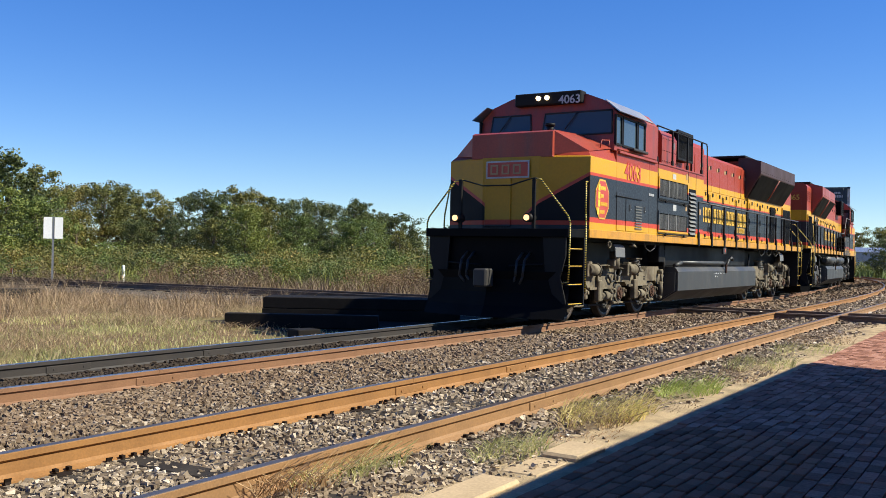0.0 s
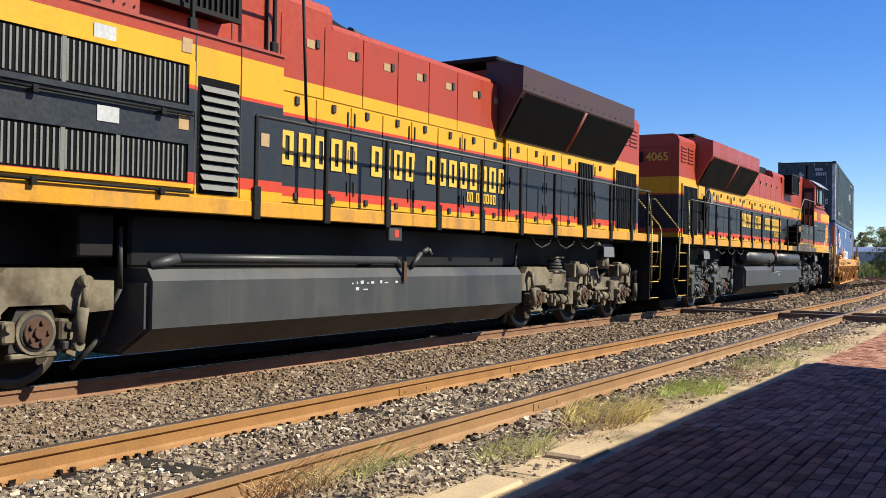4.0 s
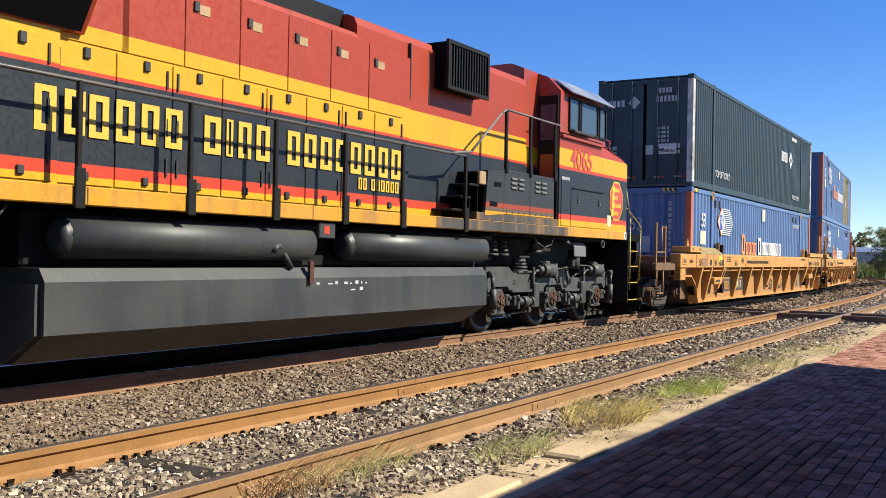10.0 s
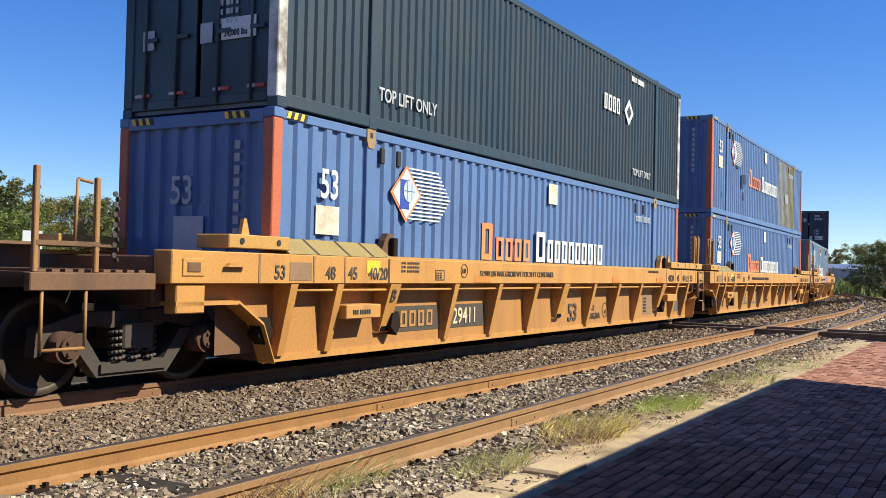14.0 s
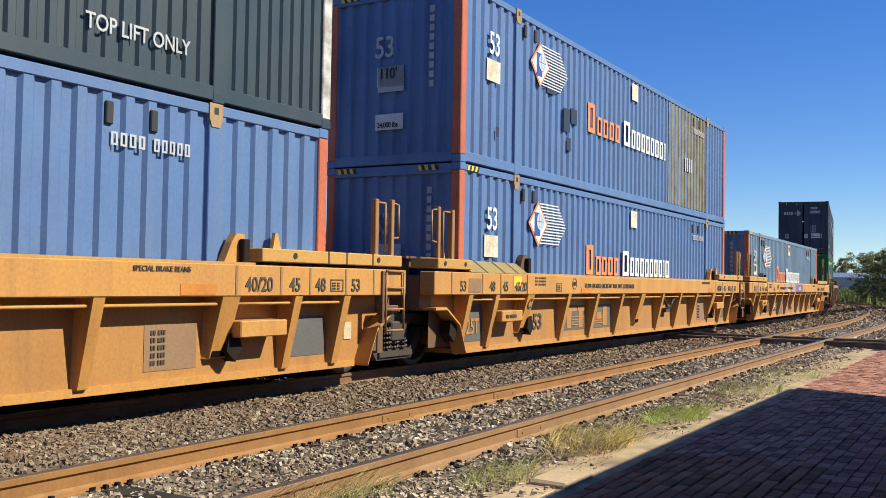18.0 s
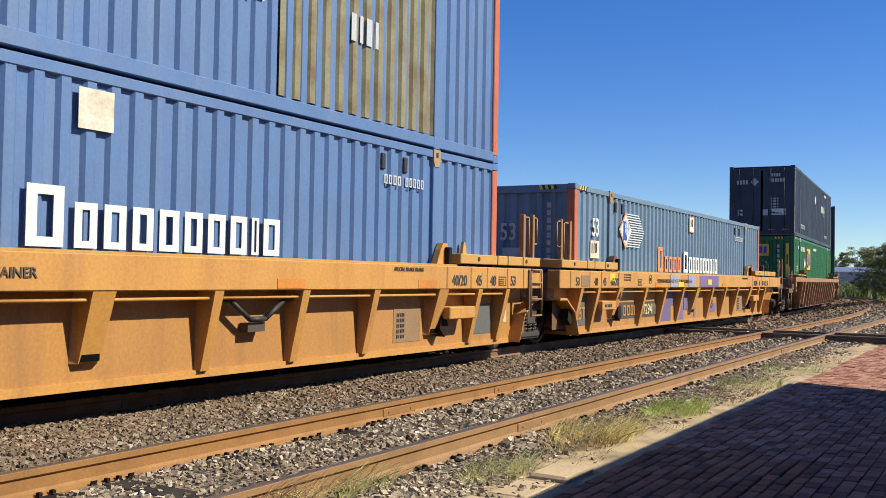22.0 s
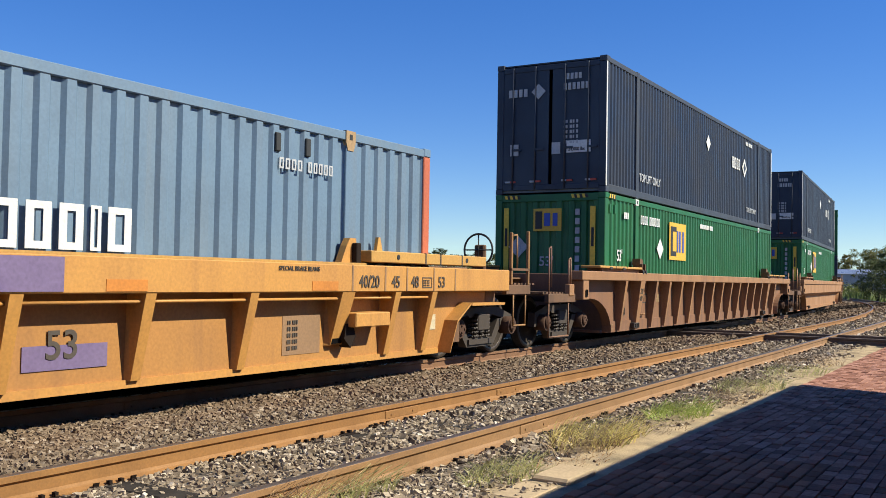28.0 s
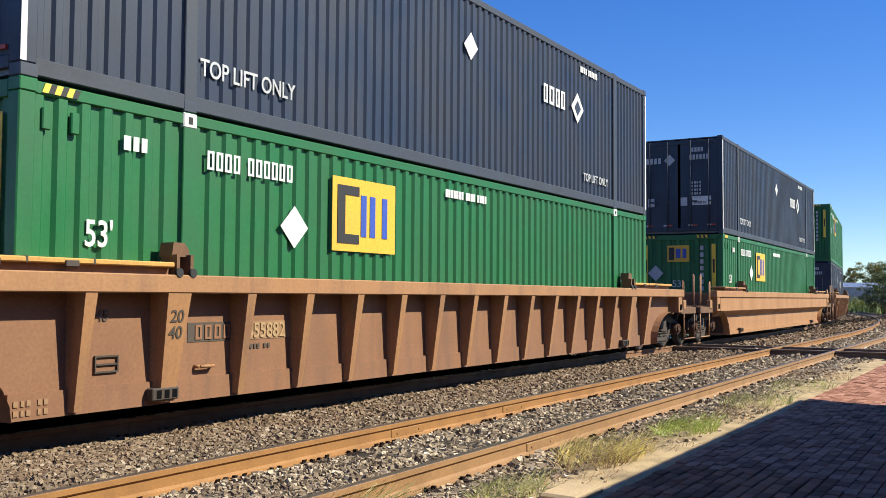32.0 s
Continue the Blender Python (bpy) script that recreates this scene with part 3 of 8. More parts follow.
def make_crossing_track():
    tr = empty("crossing_track", "dark steel track crossing both lines on a level diamond", "railway track", kind="structure", m=pose(CROSS[0].x, 0, -0.012, 0, 0, CROSS[1]))
    for c in (-0.7525, 0.7525):
        rail = Solid().prism(RAIL_PROFILE, "x", -25, 140)
        part("rail", rail, M_RAILD, tr, "", pose(0, c, 0))
        g = Solid().prism([(-0.03, -0.15), (0.03, -0.15), (0.03, -0.004), (-0.03, -0.004)], "x", 1.5, 14.0)
        part("guard_rail", g, M_RAILD, tr, "heavy dark guard rail of the diamond", pose(0, c + (0.11 if c < 0 else -0.11), 0))
    tie = B((-0.13, 0.13, -1.35, 1.35, -0.33, -0.155), c=0.012).mesh("tie")
    for i in range(-6, 90):
        part("tie", tie, M_TIE, tr, "", pose(0.56 * i, 0, random.uniform(-0.01, 0.01), 0, 0, random.uniform(-1.5, 1.5)))
    bed = Solid().prism([(-2.6, -0.7), (2.6, -0.7), (2.0, -0.36), (1.5, -0.19), (-1.5, -0.19), (-2.0, -0.36)], "x", 9.5, 140)
    part("bed", bed, M_BALLAST, tr)
    return tr


make_crossing_track()


# ---- brick platform, kerb stones and the depot whose eaves shade it ----
M_BRICK = surface("platform_brick", (0.30, 0.125, 0.070), (0.17, 0.080, 0.050), 0.85, big=1.5, fine=50, relief=0.4, by_object=0.35)
M_BRICK_REST, _nt, _bs = nodes_of("platform_brick_far")
_geo = _nt.nodes.new("ShaderNodeNewGeometry")
_n = noise_node(_nt, 40.0, 5.0)
_c = ramp(_nt, _geo.outputs["Random Per Island"], [(0.0, (0.19, 0.085, 0.055)), (0.5, (0.31, 0.145, 0.095)), (1.0, (0.42, 0.22, 0.155))])
_nt.links.new(mix(_nt, 1.0, _c, ramp(_nt, _n.outputs[0], [(0.3, 0.8), (0.7, 1.2)]), "MULTIPLY"), _bs.inputs["Base Color"])
_bs.inputs["Roughness"].default_value = 0.85
_bs.inputs["Specular IOR Level"].default_value = 0.12
bump(_nt, _bs, _n.outputs[0], 0.4, 0.004)
M_MORTAR = surface("sand_joint", (0.20, 0.13, 0.082), None, 0.95, fine=80, relief=0.4)
M_SLAB = surface("kerb_stone", (0.47, 0.35, 0.215), (0.27, 0.20, 0.125), 0.85, big=2.0, fine=45, relief=0.35)
M_PLASTER = surface("depot_brick_wall", (0.42, 0.25, 0.17), (0.3, 0.17, 0.12), 0.9)
# unseen roof boards, made cream to bounce warm light onto the paving
M_SOFFIT = surface("bounce_cream_boards", (0.72, 0.62, 0.46), (0.55, 0.46, 0.33), 0.85)
M_SOIL = surface("dusty_soil", (0.44, 0.33, 0.195), (0.19, 0.145, 0.092), 0.95, amount=0.9, big=3.5, fine=60, relief=0.6, depth=0.02)

pavement = tagged(part("pavement", B((-14, 26, -2.4, 2.62, -0.5, -0.182)), M_MORTAR), "old red brick platform paving", "pavement", kind="structure")
verge = Solid()
_xs = list(np.arange(-14, 30, 0.35))
_vs = []
for x in _xs:
    j = 0.12 * noise.noise((x * 0.7, 0, 3)) + 0.06 * noise.noise((x * 2.3, 4, 3))
    for y, z in ((2.45, -0.5), (2.45, -0.196), (2.66 + 0.4 * j, -0.178), (2.98 + j, -0.170 + 0.02 * noise.noise((x, 1, 1))), (3.42 + j * 1.5, -0.195 + 0.02 * noise.noise((x * 2, 2, 1))), (3.8, -0.36)):
        _vs.append((x, y, z))
verge.add(_vs, [(i * 6 + j, (i + 1) * 6 + j, (i + 1) * 6 + j + 1, i * 6 + j + 1) for i in range(len(_xs) - 1) for j in range(5)], True)
tagged(part("verge", verge, M_SOIL), "strip of dusty tan soil between platform and track", "soil", kind="structure")

depot = empty("depot_building", "plain brick depot with broad eaves over the platform", "building")
part("wall", B((-30, 15.2, -2.8, -2.4, -0.4, 3.3)), M_PLASTER, depot)
# roof edge follows the platform's shadow; its pale underside is an added reflector
part("roof", Solid().prism([(-0.31, 2.60), (-0.31, 2.72), (-7.0, 5.1), (-7.0, 4.9)], "x", -32, 15.6), M_SOFFIT, depot)
part("wall", B((14.9, 15.2, -9.0, -2.81, -0.4, 3.4)), M_PLASTER, depot)


# ---- planting ----
def leaf_mat(name, a, b, c, through=0.25):
    m, nt, bs = nodes_of(name)
    geo = nt.nodes.new("ShaderNodeNewGeometry")
    oi = nt.nodes.new("ShaderNodeObjectInfo")
    n1 = noise_node(nt, 0.5, 3.0)
    col = ramp(nt, geo.outputs["Random Per Island"], [(0.0, a), (0.55, b), (1.0, c)])
    col = mix(nt, 1.0, col, ramp(nt, n1.outputs[0], [(0.3, 0.7), (0.7, 1.3)]), "MULTIPLY")
    col = mix(nt, 1.0, col, ramp(nt, oi.outputs["Random"], [(0.0, (0.8, 0.82, 0.8)), (0.5, (1.0, 1.0, 1.0)), (1.0, (1.3, 1.12, 0.9))]), "MULTIPLY")
    nt.links.new(col, bs.inputs["Base Color"])
    bs.inputs["Roughness"].default_value = 0.6
    tr = nt.nodes.new("ShaderNodeBsdfTranslucent")
    nt.links.new(col, tr.inputs[0])
    mx = nt.nodes.new("ShaderNodeMixShader")
    mx.inputs[0].default_value = through
    nt.links.new(bs.outputs[0], mx.inputs[1])
    nt.links.new(tr.outputs[0], mx.inputs[2])
    nt.links.new(mx.outputs[0], nt.nodes["Material Output"].inputs[0])
    return m


M_LEAF = [leaf_mat("leaf_dark_green", (0.035, 0.05, 0.014), (0.075, 0.10, 0.026), (0.13, 0.155, 0.04)),
          leaf_mat("leaf_olive", (0.075, 0.085, 0.022), (0.15, 0.155, 0.036), (0.24, 0.22, 0.055)),
          leaf_mat("leaf_turning", (0.12, 0.11, 0.028), (0.21, 0.18, 0.045), (0.31, 0.24, 0.06)),
          leaf_mat("leaf_bright", (0.07, 0.11, 0.025), (0.13, 0.18, 0.04), (0.21, 0.25, 0.06))]
M_STRAW = leaf_mat("straw_blades", (0.22, 0.142, 0.078), (0.37, 0.25, 0.138), (0.55, 0.40, 0.24), 0.25)
M_REED = leaf_mat("brown_stalks", (0.10, 0.062, 0.036), (0.17, 0.115, 0.066), (0.30, 0.22, 0.115), 0.2)
M_BLADE = leaf_mat("green_blades", (0.34, 0.34, 0.12), (0.52, 0.50, 0.20), (0.72, 0.64, 0.36), 0.45)
M_LUSH = leaf_mat("lush_blades", (0.26, 0.33, 0.06), (0.40, 0.48, 0.10), (0.56, 0.58, 0.20), 0.4)
M_BARK = surface("bark", (0.14, 0.11, 0.085), (0.07, 0.055, 0.045), 0.9, big=3, relief=0.5)


def quick_mesh(name, v, f):
    """A mesh from arrays of points and equal faces."""
    me = bpy.data.meshes.new(name)
    k = f.shape[1]
    me.vertices.add(len(v))
    me.vertices.foreach_set("co", np.ascontiguousarray(v, dtype=np.float32).ravel())
    me.loops.add(f.size)
    me.loops.foreach_set("vertex_index", np.ascontiguousarray(f, dtype=np.int32).ravel())
    me.polygons.add(len(f))
    me.polygons.foreach_set("loop_start", (np.arange(len(f)) * k).astype(np.int32))
    me.update()
    me.validate()
    return me


def leaves(rng, centres, radii, per, size, flat=0.75):
    """Small bent leaf pairs scattered through round clumps, denser on their skins."""
    n = len(centres) * per
    c = np.repeat(centres, per, 0)
    rr = np.repeat(radii, per)
    d = rng.normal(size=(n, 3))
    d /= np.linalg.norm(d, axis=1)[:, None]
    p = c + d * (rr * rng.uniform(0.45, 1.08, n))[:, None] * np.array([1, 1, flat])
    nrm = d + rng.normal(size=(n, 3)) * 0.7
    nrm /= np.linalg.norm(nrm, axis=1)[:, None]
    u = np.cross(nrm, rng.normal(size=(n, 3)))
    u /= np.linalg.norm(u, axis=1)[:, None]
    w = np.cross(nrm, u)
    s = (size * rng.uniform(0.6, 1.4, n))[:, None]
    v = np.stack([p - u * s, p - w * s * 0.55, p + u * s, p + w * s * 0.55], 1).reshape(-1, 3)
    return v, np.arange(n * 4).reshape(-1, 4)


def tree_meshes(seed, h, spread, lobes, per, size):
    rng = np.random.default_rng(seed)
    tr = Solid()
    top = Vector((0.2 * rng.normal(), 0.2 * rng.normal(), h * 0.62))
    tr.cyl((0, 0, -0.3), top * 0.5, 0.16 * h / 8, 9, 0.12 * h / 8)
    tr.cyl(top * 0.5, top, 0.12 * h / 8, 8, 0.05 * h / 8)
    cs, rs = [], []
    for i in range(lobes):
        q = rng.uniform(0, 6.283)
        zz = h * rng.uniform(0.08, 0.90)
        env = spread * (1.0 - abs(zz / h - 0.42) * 1.15)
        rad = env * math.sqrt(rng.uniform(0.05, 1.0))
        p = Vector((rad * math.cos(q), rad * math.sin(q), zz))
        start = top * min(0.95, max(0.2, zz / h * 0.9))
        tr.cyl(start, p, 0.035 * h / 8, 5, 0.012)
        for _ in range(5):
            cs.append(tuple(p + Vector(rng.normal(size=3) * spread * 0.16)))
            rs.append(spread * rng.uniform(0.11, 0.24))
    for _ in range(5):
        cs.append((top.x + rng.normal() * spread * 0.2, top.y + rng.normal() * spread * 0.2, h * rng.uniform(0.85, 0.97)))
        rs.append(spread * rng.uniform(0.1, 0.2))
    v, f = leaves(rng, np.array(cs), np.array(rs), per, size)
    return tr.mesh("trunk"), quick_mesh("crown", v, f)


TREES = [tree_meshes(s, 9.0, sp, lb, 64, 0.105) for s, sp, lb in ((1, 3.4, 36), (2, 3.0, 32), (3, 3.8, 40), (4, 2.6, 30), (5, 3.2, 27))]


LABELS = ("dark green broadleaf tree in the far tree line", "olive green broadleaf tree in the far tree line", "broadleaf tree turning yellow and orange for autumn", "bright green young tree at the field's edge")
random.seed(11)
_crowns = {}


def grown(kind, leaf):
    if (kind, leaf) not in _crowns:
        me = TREES[kind][1].copy()
        me.materials.append(M_LEAF[leaf])
        _crowns[kind, leaf] = me
    return _crowns[kind, leaf]


def tree(deg, dist, h, kind, leaf):
    x, y = dist * math.cos(radians(deg)), dist * math.sin(radians(deg))
    k = h / 9.0
    t = empty("tree", LABELS[leaf], "tree", "tree line", m=pose(x, y, ground_height(x, y) - 0.1, 0, 0, random.uniform(0, 360)) @ Matrix.Diagonal((k * random.uniform(1.0, 1.3), k * random.uniform(1.0, 1.3), k, 1)))
    part("trunk", TREES[kind][0], M_BARK, t)
    part("crown", grown(kind, leaf), M_LEAF[leaf], t)
    return t


# the tree line, from the tall trees on the left to the low far ones
for deg, dist, h, kind, leaf in ((57.6, 88, 10.4, 0, 0), (56.2, 86, 9.9, 3, 0), (55.0, 92, 9.2, 1, 1), (53.6, 100, 8.2, 2, 2), (52.4, 104, 8.3, 4, 2), (51.2, 102, 8.6, 0, 1), (50.0, 106, 8.8, 2, 0),
                                 (48.6, 104, 8.0, 1, 1), (47.8, 108, 7.0, 3, 2), (46.6, 106, 7.6, 4, 1), (45.2, 104, 8.4, 2, 0), (44.0, 108, 8.8, 0, 1), (42.9, 112, 8.6, 1, 1), (41.8, 110, 8.4, 3, 0), (40.6, 114, 8.3, 2, 0),
                                 (39.4, 118, 8.2, 0, 0), (38.2, 116, 7.6, 4, 0), (37.0, 122, 8.8, 1, 0), (36.3, 124, 8.6, 3, 0), (35.2, 130, 7.6, 2, 0), (34.2, 128, 7.4, 0, 0), (33.3, 140, 5.8, 3, 1), (32.3, 150, 6.2, 1, 0),
                                 (31.2, 152, 6.6, 4, 0), (30.2, 160, 6.0, 2, 0), (29.0, 165, 6.2, 0, 1), (27.8, 170, 6.5, 3, 0), (26.4, 172, 6.0, 1, 1), (24.8, 178, 6.6, 2, 0), (23.2, 180, 6.2, 4, 1), (21.6, 182, 6.5, 0, 0),
                                 (20.0, 185, 6.4, 1, 0), (18.2, 190, 7.0, 2, 0), (16.8, 190, 8.0, 3, 0), (15.4, 195, 8.6, 0, 0), (14.0, 195, 7.4, 1, 1),
                                 (12.4, 215, 8.4, 4, 2), (11.0, 220, 9.0, 2, 1), (9.8, 222, 8.6, 0, 2), (8.9, 220, 9.4, 1, 1), (8.0, 222, 8.8, 3, 2), (7.0, 215, 9.6, 2, 1), (6.0, 210, 9.8, 0, 1), (5.0, 205, 9.0, 4, 0)):
    tree(deg, dist, h, kind, leaf)
for deg, dist, h, kind, leaf in ((56.8, 74, 6.6, 1, 3), (54.6, 78, 6.0, 2, 3), (52.6, 80, 4.8, 4, 1), (49.3, 84, 4.4, 0, 0), (47.2, 82, 4.6, 1, 0), (45.0, 78, 4.6, 3, 1), (43.2, 76, 5.6, 2, 3), (42.0, 80, 5.0, 4, 1), (40.3, 84, 5.0, 0, 3),
                                 (38.6, 88, 4.6, 1, 0), (36.9, 86, 5.2, 2, 3), (35.6, 92, 5.0, 4, 3), (34.1, 98, 4.4, 3, 1), (58.6, 72, 6.8, 0, 3), (6.4, 104, 4.6, 2, 0), (5.6, 98, 5.4, 1, 0)):
    tree(deg, dist, h, kind, leaf)


def bush_mesh(seed, n, per, size, r=1.0):
    rng = np.random.default_rng(seed)
    q = rng.uniform(0, 6.283, n)
    rad = r * np.sqrt(rng.uniform(0, 1, n))
    cs = np.stack([rad * np.cos(q), rad * np.sin(q), rng.uniform(0.1, 1.0, n) * (1.15 - 0.5 * rad / r)], 1)
    v, f = leaves(rng, cs, rng.uniform(0.16, 0.34, n) * r, per, size, 0.9)
    return quick_mesh("shrub", v, f)


SHRUBS = [bush_mesh(s, 34, 60, 0.036) for s in (21, 22, 23)]
_shrub = {}
for i in range(230):
    deg, dist = random.uniform(31, 60), random.uniform(45, 80)
    if i > 212:
        deg, dist = random.uniform(7, 14), random.uniform(120, 190)
    x, y = dist * math.cos(radians(deg)), dist * math.sin(radians(deg))
    leaf = random.choice((1, 1, 3, 3, 2, 0))
    k = random.randrange(3)
    if (k, leaf) not in _shrub:
        me = SHRUBS[k].copy()
        me.materials.append(M_LEAF[leaf])
        _shrub[k, leaf] = me
    h = random.uniform(0.8, 1.7) * (1.25 if dist > 62 else 0.9)
    w = h * random.uniform(0.9, 1.6)
    tagged(part("shrub", _shrub[k, leaf], M_LEAF[leaf], None, "", pose(x, y, ground_height(x, y) - 0.1, 0, 0, random.uniform(0, 360)) @ Matrix.Diagonal((w, w, h, 1))),
           ("dark green shrub in the overgrown field", "olive shrub in the overgrown field", "yellowing shrub in the overgrown field", "bright green shrub in the overgrown field")[leaf], "shrub", "field shrubs")


BRUSH = [bush_mesh(s, 40, 46, 0.030) for s in (31, 32)]
for me in BRUSH:
    me.materials.append(M_REED)
for i in range(70):
    deg, dist = random.uniform(31, 60), random.uniform(41, 56)
    x, y = dist * math.cos(radians(deg)), dist * math.sin(radians(deg))
    h = random.uniform(0.6, 1.35)
    w = h * random.uniform(0.8, 1.4)
    tagged(part("brush", BRUSH[i % 2], M_REED, None, "", pose(x, y, ground_height(x, y) - 0.1, 0, 0, random.uniform(0, 360)) @ Matrix.Diagonal((w, w, h, 1))), "brown leafless twiggy brush in the overgrown field", "brush", "field brush")


def blades(name, pts, heights, width, lean, mat, label, seed, category="grass"):
    """Grass as single tapering bent blades, joined."""
    rng = np.random.default_rng(seed)
    n = len(pts)
    q = rng.uniform(0, 6.283, n)
    side = np.stack([np.cos(q), np.sin(q), np.zeros(n)], 1) * (width * rng.uniform(0.6, 1.4, n))[:, None]
    b = rng.uniform(0, 6.283, n)
    tip = np.stack([np.cos(b), np.sin(b), np.zeros(n)], 1) * (heights * lean * rng.uniform(0.2, 1.2, n))[:, None]
    up = np.stack([np.zeros(n), np.zeros(n), heights], 1)
    mid = pts + up * 0.6 + tip * 0.35
    v = np.stack([pts - side, pts + side, mid + side * 0.7, mid - side * 0.7, pts + up + tip, pts + up + tip], 1).reshape(-1, 3)
    base = (np.arange(n) * 6)[:, None]
    f = np.concatenate([base + np.array([0, 1, 2, 3]), base + np.array([3, 2, 4, 5])])
    v[5::6] += 0.002
    return tagged(part(name, quick_mesh(name, v, f), mat), label, category, kind="stuff")


def field_points(rng, n, d0, d1, a0, a1):
    d = np.sqrt(rng.uniform(d0 * d0, d1 * d1, n))
    a = np.radians(rng.uniform(a0, a1, n))
    x, y = d * np.cos(a), d * np.sin(a)
    z = np.array([ground_height(p, q) for p, q in zip(x, y)]) - 0.02
    return np.stack([x, y, z], 1)


rng = np.random.default_rng(8)
p = field_points(rng, 34000, 38, 62, 24, 60)
clump = np.array([noise.noise((a * 0.12, b * 0.12, 2)) for a, b, _ in p])
p, clump = p[clump > -0.15], clump[clump > -0.15]
blades("tall_weeds", p, rng.uniform(0.2, 0.75, len(p)) * (0.8 + clump), 0.013, 1.1, M_REED, "tall brown dry weeds beyond the crossing track", 1, "weeds")
p = field_points(rng, 9000, 44, 80, 24, 60)
blades("field_grass", p, rng.uniform(0.4, 1.1, len(p)), 0.03, 0.5, M_LEAF[3], "green and yellow field grass before the trees", 2)
p = field_points(rng, 3500, 100, 170, 5, 14)
blades("field_grass", p, rng.uniform(0.5, 1.2, len(p)), 0.07, 0.5, M_LEAF[3], "yellow-green weeds in the field by the far curve", 3)


def patch(n, x0, x1, y0, y1, seed, keep):
    rng = np.random.default_rng(seed)
    x, y = rng.uniform(x0, x1, n), rng.uniform(y0, y1, n)
    q = np.array([keep(a, b) for a, b in zip(x, y)])
    ok = rng.uniform(0, 1, n) < q
    x, y = x[ok], y[ok]
    return np.stack([x, y, [ground_height(a, b) - 0.01 for a, b in zip(x, y)]], 1)


def dry_keep(x, y):
    off = y - TRACK_Y
    if off < 3.3 or x > 23.0 or (x > 15.4 and y < 17.2):
        return 0.0
    return min(1.0, max(0.0, 0.75 + 1.2 * noise.noise((x * 0.35, y * 0.35, 7)))) * min(1.0, (off - 2.9) / 2.6)


p = patch(52000, 8, 23, 11.4, 34, 5, dry_keep)
blades("dry_grass", p, np.random.default_rng(6).uniform(0.05, 0.24, len(p)), 0.005, 2.0, M_STRAW, "matted straw-coloured dry grass beside the track", 6)
p = patch(9000, 13.0, 22, 17.4, 30, 15, lambda x, y: max(0.0, noise.noise((x * 0.5, y * 0.5, 17)) * 2.5))
blades("dry_grass", p, np.random.default_rng(16).uniform(0.25, 0.70, len(p)), 0.007, 1.0, M_STRAW, "tall clumps of bleached dry grass", 16)
p = patch(14000, 6.5, 16, 11.4, 20, 9, lambda x, y: 0.8 if noise.noise((x * 0.3, y * 0.3, 9)) > -0.1 else 0.2)
blades("short_grass", p, np.random.default_rng(7).uniform(0.04, 0.12, len(p)), 0.008, 0.8, M_BLADE, "short half-green grass beside the track", 7)


def tuft(x, y, z, n, r, h, mat, label, seed, lean=1.0, width=0.006):
    rng = np.random.default_rng(seed)
    q, d = rng.uniform(0, 6.283, n), r * np.sqrt(rng.uniform(0, 1, n))
    pts = np.stack([x + d * 1.5 * np.cos(q), y + d * 0.7 * np.sin(q), np.full(n, z)], 1)
    return blades("grass_tuft", pts, h * rng.uniform(0.35, 1.0, n), width, lean, mat, label, seed)


# ---- weeds along the platform edge ----
TUFTS = ((10.35, 3.15, 320, 0.42, 0.20, 0), (8.25, 3.28, 340, 0.50, 0.24, 1), (7.95, 3.25, 160, 0.42, 0.22, 2), (6.25, 3.22, 130, 0.30, 0.16, 1), (6.55, 3.35, 90, 0.28, 0.14, 1), (13.6, 3.15, 240, 0.62, 0.20, 1), (12.6, 3.1, 130, 0.50, 0.15, 2),
         (4.9, 3.78, 110, 0.26, 0.22, 1), (4.45, 3.78, 120, 0.22, 0.26, 2), (5.3, 3.75, 60, 0.2, 0.2, 1), (16.4, 3.1, 200, 0.7, 0.16, 1), (11.6, 3.02, 90, 0.4, 0.10, 2), (9.2, 3.02, 90, 0.35, 0.08, 2), (7.2, 3.06, 70, 0.35, 0.08, 2), (18.5, 3.2, 160, 0.8, 0.15, 2))
for i, (x, y, n, r, h, mt) in enumerate(TUFTS):
    tuft(x, y, -0.205, int(n * 1.5), r, h, (M_LUSH, M_BLADE, M_STRAW)[mt], ("lush bright green grass tuft at the track's edge", "green and straw weeds at the track's edge", "dry straw-coloured weeds at the track's edge")[mt], 40 + i, 1.5, 0.0045)


# ---- sign, marker post, timbers, far building ----
M_SIGN = surface("sign_white", (0.80, 0.80, 0.78), (0.6, 0.6, 0.58), 0.5)
M_POST = surface("galvanised_post", (0.25, 0.26, 0.27), None, 0.5, 0.6)
M_TIMBER = surface("creosoted_timber", (0.012, 0.010, 0.009), (0.03, 0.026, 0.022), 0.85, big=3, relief=0.4)
M_TIMBER.node_tree.nodes["Principled BSDF"].inputs["Specular IOR Level"].default_value = 0.15
# near-black sheet beyond the line round the timbers deepens the engine's shadow by colour
M_SHADOWED = surface("shadow_black_ground", (0.020, 0.017, 0.014), (0.045, 0.037, 0.029), 0.95, big=2.0, fine=40, relief=0.8, depth=0.03)
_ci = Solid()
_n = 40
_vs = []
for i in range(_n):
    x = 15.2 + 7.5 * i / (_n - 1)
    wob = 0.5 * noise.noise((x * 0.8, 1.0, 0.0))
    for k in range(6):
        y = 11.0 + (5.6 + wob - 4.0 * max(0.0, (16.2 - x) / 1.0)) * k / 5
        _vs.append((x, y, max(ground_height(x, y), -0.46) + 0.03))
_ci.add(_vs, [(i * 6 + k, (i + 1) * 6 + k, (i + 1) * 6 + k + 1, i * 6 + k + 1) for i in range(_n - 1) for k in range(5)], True)
